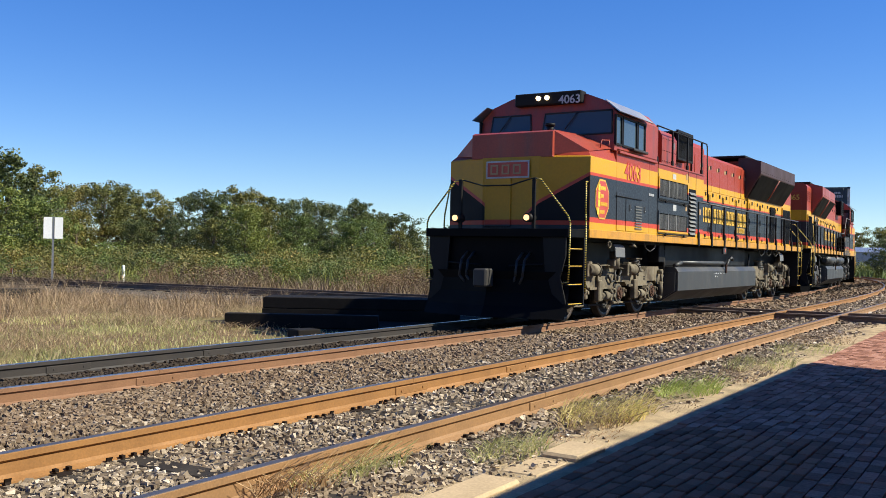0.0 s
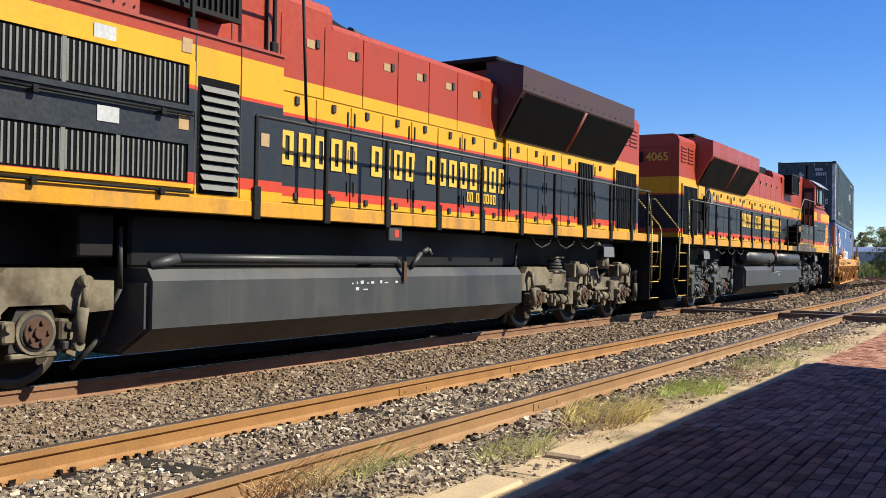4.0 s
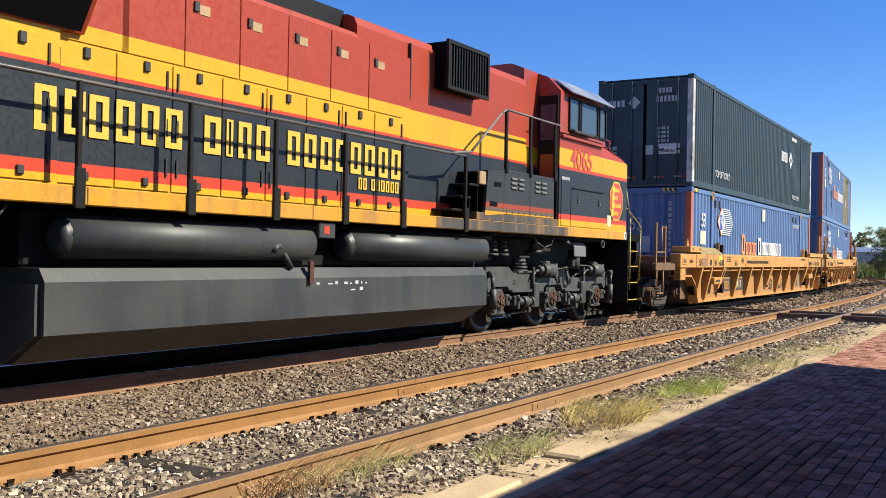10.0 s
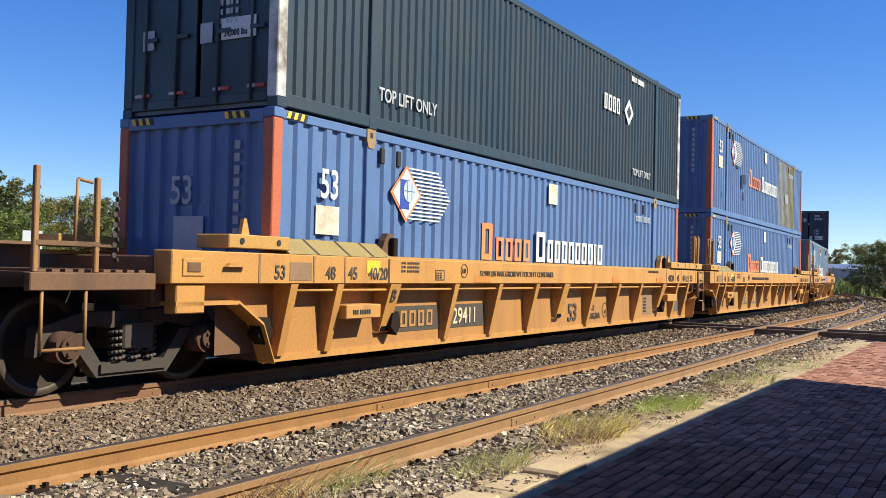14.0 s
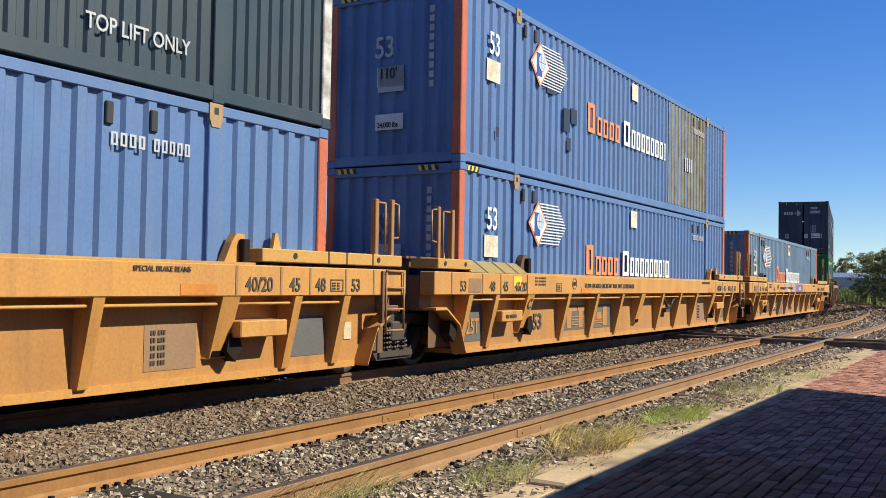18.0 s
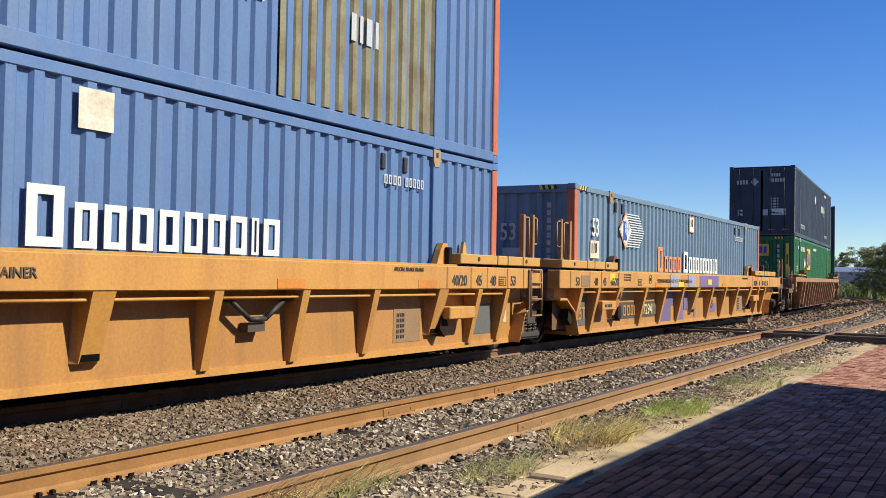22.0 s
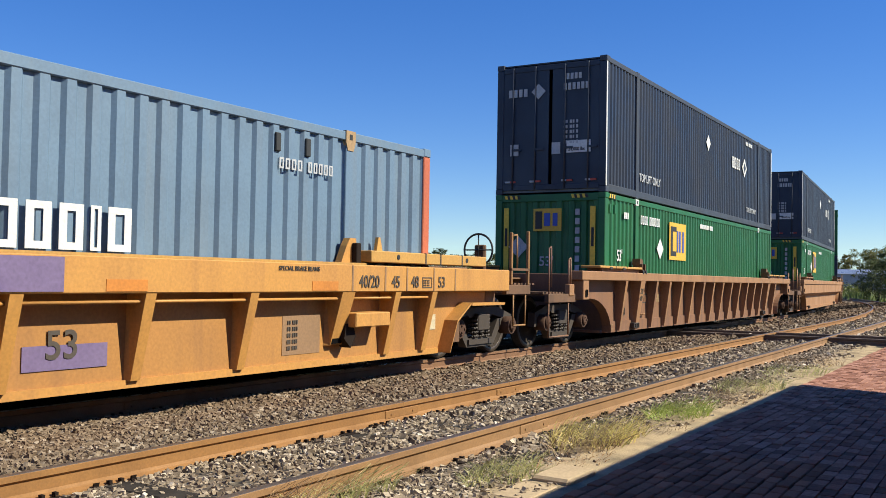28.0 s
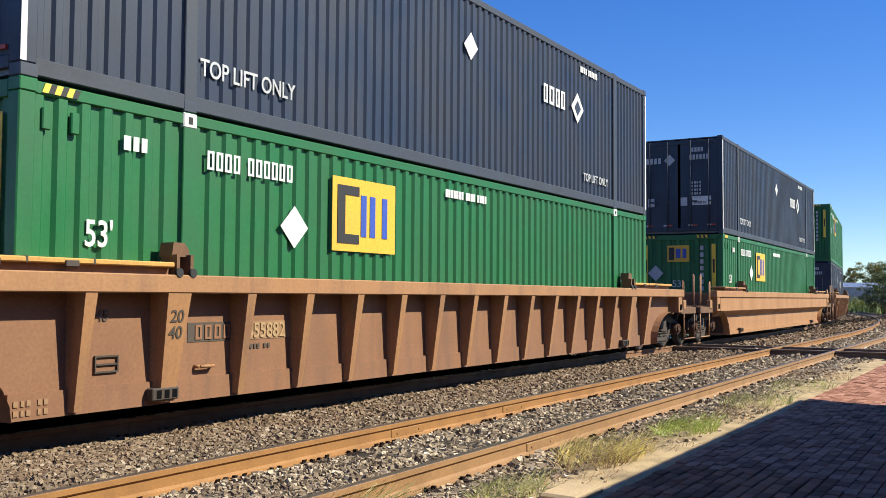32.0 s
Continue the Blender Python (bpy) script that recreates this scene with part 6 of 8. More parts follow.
def brown_well(label, mat, ribs=True):
    """A single well car with a truck at each end and close upright ribs, or plain sides."""
    car = empty("well_car", label, "well car", "single well cars")
    x0, x1 = -10.0, 10.0
    top = 1.46
    edge = M_RIBB if ribs else mat
    for sg in (-1, 1):
        part("top_chord", B((x0, x1, sg * 1.345, sg * 1.60, 1.28, top), c=0.012), edge, car)
        ya, yb = sorted((sg * 1.31, sg * 1.335))
        arc = [(-9.35 + 1.15 * math.sin(q), 0.20 + 0.72 * math.cos(q)) for q in np.linspace(0.0, math.pi / 2, 9)]
        poly = [(x0 + 0.1, 1.28), (x0 + 0.1, 0.93)] + arc + [(-q[0], q[1]) for q in arc[::-1]] + [(x1 - 0.1, 0.93), (x1 - 0.1, 1.28)]
        part("side_sheet", Solid().prism(poly, "y", ya, yb), mat, car)
        for d in (-1, 1):
            part("end_box", B((d * 9.62, d * 9.90, sg * 1.33, sg * 1.58, 0.90, 1.285), c=0.012), edge, car)
            part("box_slot", B((d * 9.71, d * 9.81, sg * 1.578, sg * 1.584, 0.96, 1.10), c=0.02), M_DEEP, car)
            e = Solid()
            for (xa, za), (xb, zb) in zip(arc, arc[1:]):
                q = [(-d * xa, sg * 1.32, za), (-d * xb, sg * 1.32, zb), (-d * xb, sg * 1.50, zb), (-d * xa, sg * 1.50, za)]
                e.add(q, [(0, 1, 2, 3)])
            part("end_flange", e, mat, car)
        if ribs:
            part("bottom_plate", B((-8.15, 8.15, sg * 1.335, sg * 1.365, 0.19, 0.42)), mat, car)
            for x in [-7.51, -6.47] + [-5.44 + 0.989 * k for k in range(12)] + [6.47, 7.51]:
                w = 0.05 if abs(abs(x) - 6.47) > 0.01 else 0.115
                q = [(x - w * 1.1, sg * 1.335, 0.22), (x + w * 1.1, sg * 1.335, 0.22), (x + w * 0.8, sg * 1.44, 0.22), (x - w * 0.8, sg * 1.44, 0.22),
                     (x - w * 1.3, sg * 1.335, 1.28), (x + w * 1.3, sg * 1.335, 1.28), (x + w * 1.3, sg * 1.595, 1.28), (x - w * 1.3, sg * 1.595, 1.28)]
                part("rib", Solid().add(q, [(0, 1, 5, 4), (1, 2, 6, 5), (2, 3, 7, 6), (3, 0, 4, 7), (0, 3, 2, 1)]), edge, car)
        else:
            part("side_fold", Solid().prism([(sg * 1.335, 0.74), (sg * 1.56, 0.90), (sg * 1.56, 1.28), (sg * 1.335, 1.28)], "x", x0 + 0.5, x1 - 0.5), mat, car)
            part("bottom_plate", B((-8.15, 8.15, sg * 1.335, sg * 1.40, 0.19, 0.30)), mat, car)
        for xa, xb in ((-9.05, -6.54), (6.54, 9.05)):
            part("deck_plate", B((xa, xb, sg * 1.16, sg * 1.59, 1.53, 1.58), c=0.01), M_DECK if ribs else mat, car)
            part("deck_support", B((xa + 0.3, xb, sg * 1.18, sg * 1.50, top, 1.53)), mat, car)
            for t in (0.35, 0.62):
                part("deck_band", B((xa + (xb - xa) * t, xa + (xb - xa) * t + 0.02, sg * 1.2, sg * 1.593, 1.529, 1.583)), M_PANEL, car)
            for t in (0.2, 0.5):
                part("deck_lug", B((xa + (xb - xa) * t, xa + (xb - xa) * t + 0.14, sg * 1.58, sg * 1.61, 1.50, 1.56), c=0.008), M_CAST, car)
        for x in (-6.40, 6.40):
            g = Solid().box(x - 0.11, x - 0.07, sg * 1.36, sg * 1.58, 1.46, 1.66).box(x + 0.07, x + 0.11, sg * 1.36, sg * 1.58, 1.46, 1.66)
            g.prism([(x - 0.12, 1.64), (x + 0.12, 1.64), (x + 0.10, 1.72), (x + 0.04, 1.78), (x - 0.10, 1.78)], "y", min(sg * 1.34, sg * 1.52), max(sg * 1.34, sg * 1.52))
            g.box(x - 0.08, x + 0.08, sg * 1.36, sg * 1.42, 1.46, 1.64)
            part("box_guide", g, M_WELLE, car)
            for dx in (-0.09, 0.09):
                part("guide_roller", Solid().disc((x + dx, sg * 1.59, 1.48), "y", 0.045, 0.04, 12), M_HAZ, car)
            part("rib_foot", B((x - 0.28, x + 0.06, sg * 1.37, sg * 1.47, 0.24, 0.36), c=0.01), M_CAST, car)
            for dx in (-0.20, -0.10, 0.0):
                part("foot_slot", B((x + dx - 0.03, x + dx + 0.03, sg * 1.468, sg * 1.474, 0.26, 0.34)), M_DEEP, car)
    for x in (-8.0, -6.0, 0.0, 6.0, 8.0):
        part("floor_beam", B((x - 0.3, x + 0.3, -1.31, 1.31, 0.19, 0.245)), mat, car)
    for d in (-1, 1):
        # bulkhead colour carries the shade beneath the car's ends as well
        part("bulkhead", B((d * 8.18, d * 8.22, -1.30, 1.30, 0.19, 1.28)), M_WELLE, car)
        end_gear(car, d * 10.0, d, M_WELLE, mat, out=1.32, low=0.86, top=1.40, thin=True)
        freight_truck(car, d * 9.85)
        coupler(car, d * 11.2, d)
    return car


# ---- locomotive ----
def truck_frame(loco, xc, d):
    """A three-axle truck: long cast side frames, axle boxes, springs, brake cylinders; d is the way to the fuel tank."""
    r = 0.53
    tr = part("truck_transom", B((xc - 2.35, xc + 2.35, -0.62, 0.62, 0.42, 0.95), c=0.03), M_DEEP, loco)
    X = lambda q: xc + d * q
    axles = (-2.1, 0.0, 2.08)

    def bar(q0, q1, ya, yb, z0, z1, c=0.012):
        return B((X(q0), X(q1), ya, yb, z0, z1), c=c)

    for sg in (-1, 1):
        def plate(pts, ya, yb):
            w = [(X(q), z) for q, z in pts]
            a, b = sorted((sg * ya, sg * yb))
            return Solid().prism(w if d > 0 else w[::-1], "y", a, b)

        out = [(-2.72, 1.00), (-2.72, 0.74), (-2.45, 0.66), (-2.36, 0.76), (-1.84, 0.76), (-1.72, 0.66), (-1.35, 0.62), (-0.95, 0.62), (-0.42, 0.66), (-0.32, 0.77), (0.32, 0.77), (0.45, 0.68), (1.0, 0.66), (1.7, 0.68), (1.80, 0.77), (2.36, 0.77), (2.46, 0.68), (2.90, 0.70),
               (2.90, 0.98), (2.62, 0.99), (2.54, 1.10), (1.78, 1.10), (1.62, 1.0), (0.62, 1.0), (0.30, 0.93), (-0.86, 0.90), (-1.32, 0.88), (-1.52, 0.95), (-2.2, 0.99)]
        part("side_frame", plate(out, 0.97, 1.15), M_TRUCK, tr)
        part("frame_flange", plate([(0.48, 0.66), (1.7, 0.67), (1.7, 0.71), (0.48, 0.71)], 1.15, 1.19), M_TRUCK, tr)
        part("frame_flange", plate([(-1.70, 0.63), (-0.45, 0.64), (-0.45, 0.68), (-1.70, 0.68)], 1.15, 1.19), M_TRUCK, tr)
        part("bolster_wing", plate([(-0.86, 0.89), (-0.06, 0.91), (-0.06, 1.10), (-0.74, 1.12)], 0.9, 1.10), M_TRUCK, tr)
        for k in range(6):
            part("cast_mark", bar(1.52 + 0.035 * (k % 3), 1.545 + 0.035 * (k % 3), sg * 1.149, sg * 1.155, 0.80 + 0.05 * (k // 3), 0.83 + 0.05 * (k // 3), 0), M_TRUCKD, tr)
        for q in (-1.24, 0.84):
            part("pedestal", bar(q - 0.10, q + 0.10, sg * 1.12, sg * 1.24, 0.385, 0.82, 0.02), M_TRUCK, tr)
            part("pedestal_lug", bar(q + 0.08, q + 0.16, sg * 1.12, sg * 1.22, 0.40, 0.52), M_TRUCK, tr)
        for q in axles:
            x = X(q)
            part("journal_box", Solid().prism([(x - 0.24, 0.36), (x + 0.24, 0.36), (x + 0.25, 0.56), (x + 0.17, 0.74), (x - 0.17, 0.74), (x - 0.25, 0.56)], "y", min(sg * 1.00, sg * 1.10), max(sg * 1.00, sg * 1.10)), M_TRUCKD, tr)
            part("box_rim", Solid().disc((x, sg * 1.115, r), "y", 0.20, 0.05, 24), M_TRUCK, tr)
            part("box_face", Solid().disc((x, sg * 1.125, r), "y", 0.165, 0.05, 24), M_TRUCKD, tr)
            cp = Solid().disc((x, sg * 1.13, r), "y", 0.135, 0.09, 18).disc((x, sg * 1.185, r), "y", 0.055, 0.04, 12)
            for k in range(5):
                a = k * math.pi * 0.4
                cp.disc((x + 0.095 * math.cos(a), sg * 1.185, r + 0.095 * math.sin(a)), "y", 0.022, 0.03, 6)
            part("bearing_cap", cp, M_RUSTY, tr)
            for e in (-1, 1):
                lug = B((x + e * 0.22, x + e * 0.34, sg * 1.02, sg * 1.17, 0.44, 0.64), c=0.02)
                lug.disc((x + e * 0.30, sg * 1.18, 0.58), "y", 0.035, 0.04, 8)
                part("box_lug", lug, M_TRUCK, tr)
            part("box_tie", B((x - 0.24, x + 0.24, sg * 1.03, sg * 1.13, 0.30, 0.35), c=0.012), M_TRUCK, tr)
            part("brake_hanger", plate([(q + 0.46, 0.30), (q + 0.56, 0.26), (q + 0.60, 0.62), (q + 0.52, 0.64)], 0.86, 0.94), M_TRUCK, tr)
            part("brake_shoe", plate([(q + 0.53, 0.36), (q + 0.62, 0.34), (q + 0.62, 0.70), (q + 0.51, 0.68)], 0.72, 0.84), M_TRUCKD, tr)
        for q in (-1.74, 0.48):
            x = X(q)
            c = Solid().cyl((x - 0.27, sg * 1.23, 1.04), (x + 0.20, sg * 1.23, 1.04), 0.115, 18).cyl((x + 0.20, sg * 1.23, 1.04), (x + 0.23, sg * 1.23, 1.04), 0.135, 18)
            c.cyl((x + 0.23, sg * 1.23, 1.04), (x + 0.31, sg * 1.23, 1.04), 0.10, 14, 0.06)
            part("brake_cylinder", c, M_TRUCK, tr)
            for k in range(6):
                a = k * 1.047
                part("cylinder_bolt", Solid().disc((x + 0.235, sg * 1.23 + 0.115 * math.cos(a), 1.04 + 0.115 * math.sin(a)), "x", 0.014, 0.04, 6), M_TRUCKD, tr)
            part("cylinder_bracket", B((x - 0.36, x - 0.27, sg * 1.08, sg * 1.30, 0.90, 1.16), c=0.012), M_TRUCK, tr)
            part("cylinder_cap", B((x - 0.16, x + 0.02, sg * 1.10, sg * 1.24, 1.14, 1.20), c=0.012), M_TRUCK, tr)
            part("push_rod", Solid().tube([(x + 0.3, sg * 1.23, 1.04), (x + 0.44, sg * 1.23, 1.02), (x + 0.52, sg * 1.2, 0.90)], 0.026, 8), M_TRUCK, tr)
            part("slack_lever", B((x + 0.40, x + 0.46, sg * 1.16, sg * 1.21, 0.74, 1.10), c=0.008), M_TRUCK, tr)
        part("brake_pipe", Solid().tube([(X(-1.40), sg * 1.22, 1.12), (X(-0.95), sg * 1.24, 1.13), (X(-0.2), sg * 1.22, 1.07), (X(0.1), sg * 1.2, 1.06)], 0.014, 6), M_TRUCK, tr)
        for q in (-0.83, 1.26):
            x = X(q)
            part("link_rod", Solid().cyl((X(q - 0.28), sg * 1.17, 0.50), (X(q + 0.22), sg * 1.17, 0.50), 0.062, 12).cyl((X(q - 0.14), sg * 1.17, 0.50), (X(q + 0.06), sg * 1.17, 0.50), 0.09, 14).cyl((X(q - 0.32), sg * 1.17, 0.50), (X(q - 0.26), sg * 1.17, 0.50), 0.085, 12), M_TRUCK, tr)
            part("brake_lever", bar(q + 0.20, q + 0.27, sg * 1.06, sg * 1.22, 0.38, 0.62), M_TRUCK, tr)
            part("brake_lever", bar(q + 0.30, q + 0.36, sg * 1.08, sg * 1.20, 0.44, 0.60), M_TRUCK, tr)
            part("lever_pin", Solid().disc((X(q + 0.235), sg * 1.23, 0.56), "y", 0.03, 0.03, 8), M_TRUCK, tr)
            part("lower_rod", Solid().tube([(X(q - 0.5), sg * 0.98, 0.30), (X(q + 0.9), sg * 0.98, 0.28)], 0.022, 6), M_TRUCKD, tr)
            part("safety_strap", Solid().tube([(X(q + 0.02), sg * 1.0, 0.66), (X(q + 0.04), sg * 1.02, 0.36), (X(q + 0.3), sg * 1.02, 0.22), (X(q + 0.5), sg * 1.0, 0.30)], 0.016, 6), M_TRUCKD, tr)
        x = X(1.20)
        s = Solid()
        for k in range(4):
            s.disc((x, sg * 1.04, 1.035 + k * 0.055), "z", 0.17 - 0.014 * k, 0.03, 18)
            s.disc((x, sg * 1.04, 1.06 + k * 0.055), "z", 0.12, 0.03, 14)
        part("rubber_spring", s, M_CAST_L, tr)
        part("spring_cap", B((x - 0.20, x + 0.20, sg * 0.92, sg * 1.16, 1.255, 1.30), c=0.01), M_TRUCK, tr)
        part("spring_pad", B((x - 0.26, x + 0.26, sg * 0.95, sg * 1.18, 0.99, 1.03), c=0.01), M_TRUCK, tr)
        for q, lean in ((-2.58, -0.03), (2.44, 0.08)):
            x = X(q)
            part("damper", Solid().cyl((x, sg * 1.24, 0.42), (X(q + lean * 0.6), sg * 1.24, 0.74), 0.055, 12).cyl((X(q + lean * 0.6), sg * 1.24, 0.74), (X(q + lean), sg * 1.24, 0.96), 0.033, 8).disc((X(q + lean), sg * 1.22, 0.98), "y", 0.055, 0.10, 10).disc((x, sg * 1.22, 0.40), "y", 0.055, 0.10, 10), M_TRUCK, tr)
            part("damper_arm", bar(q - 0.12, q + 0.05, sg * 1.05, sg * 1.20, 0.36, 0.44), M_TRUCKD, tr)
        part("sand_pipe", Solid().tube([(X(2.95), sg * 1.16, 1.5), (X(3.0), sg * 1.12, 0.9), (X(2.92), sg * 0.98, 0.45), (X(2.70), sg * 0.80, 0.13)], 0.026, 8), M_TRUCKD, tr)
        part("sand_pipe", Solid().tube([(X(-2.82), sg * 1.1, 1.1), (X(-2.88), sg * 0.95, 0.5), (X(-2.70), sg * 0.78, 0.14)], 0.025), M_TRUCKD, tr)
        sx = X(-0.63)
        shield = [(1.19, 1.56), (1.28, 1.58), (1.36, 1.55), (1.40, 1.48), (1.41, 1.30), (1.39, 1.30), (1.38, 1.47), (1.345, 1.53), (1.28, 1.56), (1.19, 1.54)]
        w = [(sg * y, z) for y, z in shield]
        part("filter_shield", Solid().prism(w if sg < 0 else w[::-1], "x", sx - 0.27, sx + 0.27), M_FILTER, tr, "bent grey sheet metal shield")
        part("air_filter", Solid().cyl((sx, sg * 1.28, 1.06), (sx, sg * 1.28, 1.42), 0.11, 14).box(sx - 0.14, sx + 0.16, sg * 1.16, sg * 1.34, 1.10, 1.26, c=0.02), M_TRUCK, tr)
        part("hose", Solid().tube([(sx + d * 0.2, sg * 1.2, 1.12), (X(-0.42), sg * 1.22, 1.02), (X(-0.5), sg * 1.22, 0.80), (X(-0.62), sg * 1.2, 0.78), (X(-0.78), sg * 1.2, 0.92)], 0.022, 8), M_HAZ, tr)
        part("hose", Solid().tube([(X(0.06), sg * 1.14, 1.04), (X(-0.04), sg * 1.2, 0.98), (X(-0.16), sg * 1.2, 0.90), (X(-0.2), sg * 1.18, 0.80)], 0.022, 8), M_HAZ, tr)
        part("sill_lug", Solid().cyl((X(0.05), sg * 1.42, 1.52), (X(0.05), sg * 1.42, 1.60), 0.09, 12, 0.04), M_TRUCK, tr)
    for q in axles:
        WHEEL_LATER.append((X(q), r))
        part("traction_motor", Solid().cyl((X(q) + 0.45, -0.6, 0.55), (X(q) + 0.45, 0.6, 0.55), 0.32, 14), M_DEEP, tr)
    return tr


M_GREYP2 = surface("louver_grey", (0.14, 0.14, 0.13), (0.06, 0.06, 0.055), 0.6)
M_FILTER = surface("filter_grey", (0.13, 0.13, 0.13), (0.08, 0.08, 0.08), 0.5)
M_CAST_L = surface("spring_grey", (0.10, 0.095, 0.085), None, 0.7)
WHEEL_LATER = []


def steps_and_rails(loco, x, d):
    """Corner steps, yellow-edged treads and grab rails at one end; d is the way out."""
    for sg in (-1, 1):
        for i, z in enumerate((0.42, 0.78, 1.12, 1.44)):
            st = part("step", B((x + d * 0.04, x + d * 0.66, sg * 1.50, sg * 1.12, z - 0.025, z)), M_BLACK, loco)
            part("step_edge", B((x + d * 0.04, x + d * 0.66, sg * 1.508, sg * 1.488, z - 0.010, z + 0.004)), M_LETTER, st, "yellow step edge")
        part("step_well_side", B((x - d * 0.02, x + d * 0.03, sg * 1.53, sg * 0.9, 0.38, 1.66)), M_BLACK, loco)
        part("step_well_side", Solid().prism([(sg * 1.10, 0.38), (sg * 1.48, 0.42), (sg * 1.36, 0.9), (sg * 1.46, 1.3), (sg * 1.46, 1.64), (sg * 1.0, 1.64)], "x", min(x + d * 0.67, x + d * 0.71), max(x + d * 0.67, x + d * 0.71)), M_BLACK, loco)
        part("step_well_back", B((x, x + d * 0.7, sg * 1.12, sg * 1.06, 0.38, 1.64)), M_BLACK, loco)
        part("grab_rail", Solid().tube([(x + d * 0.02, sg * 1.56, 0.62), (x + d * 0.02, sg * 1.56, 1.95), (x + d * 0.02, sg * 1.55, 2.1), (x - d * 0.1, sg * 1.50, 2.72), (x - d * 0.5, sg * 1.52, 2.74)], 0.016, 8), M_TAPE, loco)
        part("grab_rail", Solid().tube([(x + d * 0.70, sg * 1.40, 0.80), (x + d * 0.70, sg * 1.52, 0.82), (x + d * 0.70, sg * 1.54, 1.9), (x + d * 0.70, sg * 1.5, 2.02), (x + d * 0.68, sg * 0.92, 2.72), (x + d * 0.68, sg * 0.74, 2.74)], 0.016, 8), M_TAPE, loco)
        part("cut_lever", Solid().tube([(x + d * 0.64, sg * 1.42, 1.36), (x + d * 0.66, sg * 1.3, 1.38), (x + d * 0.68, sg * 1.2, 1.15), (x + d * 0.7, sg * 0.3, 1.1)], 0.016, 6), M_BLACK, loco)
        part("end_post", B((x + d * 0.66, x + d * 0.71, sg * 0.82, sg * 0.76, 1.80, 2.75)), M_BLACK, loco)
    part("end_chain_rail", Solid().tube([(x + d * 0.68, -0.75, 2.74), (x + d * 0.68, -0.3, 2.62), (x + d * 0.68, 0.3, 2.62), (x + d * 0.68, 0.75, 2.74)], 0.015), M_BLACK, loco)
    part("end_platform", B((x - d * 0.17, x + d * 0.76, -1.53, 1.53, 1.64, 1.80), c=0.01), M_DEEP, loco)
    part("pilot_plate", B((x + d * 0.30, x + d * 0.62, -1.18, 1.18, 0.35, 1.64), c=0.01), M_DEEP, loco)
    plow = Solid()
    zs = [(0.14, 0.98), (0.35, 0.86), (0.6, 0.78), (0.85, 0.76), (1.0, 0.80)]
    for (za, xa), (zb, xb) in zip(zs, zs[1:]):
        for sg in (-1, 1):
            plow.add([(x + d * (xa + 0.25), 0, za), (x + d * (xa - 0.15), sg * 1.5, za), (x + d * (xb - 0.15), sg * 1.5, zb), (x + d * (xb + 0.25), 0, zb)], [(0, 1, 2, 3)])
    part("plow", plow, M_DEEP, loco)
    s = B((x + d * 0.6, x + d * 1.15, -0.1, 0.1, 0.78, 0.98), c=0.02)
    s.box(x + d * 1.05, x + d * 1.36, -0.17, 0.11, 0.70, 1.04, c=0.03)
    part("coupler", s, M_TRUCKD, loco)
    for y in (-0.7, -0.55, 0.5, 0.65):
        part("air_hose", Solid().tube([(x + d * 0.62, y, 1.35), (x + d * 0.85, y, 1.2), (x + d * 0.92, y, 0.9), (x + d * 0.8, y * 0.8, 0.7)], 0.025, 7), M_HAZ, loco)


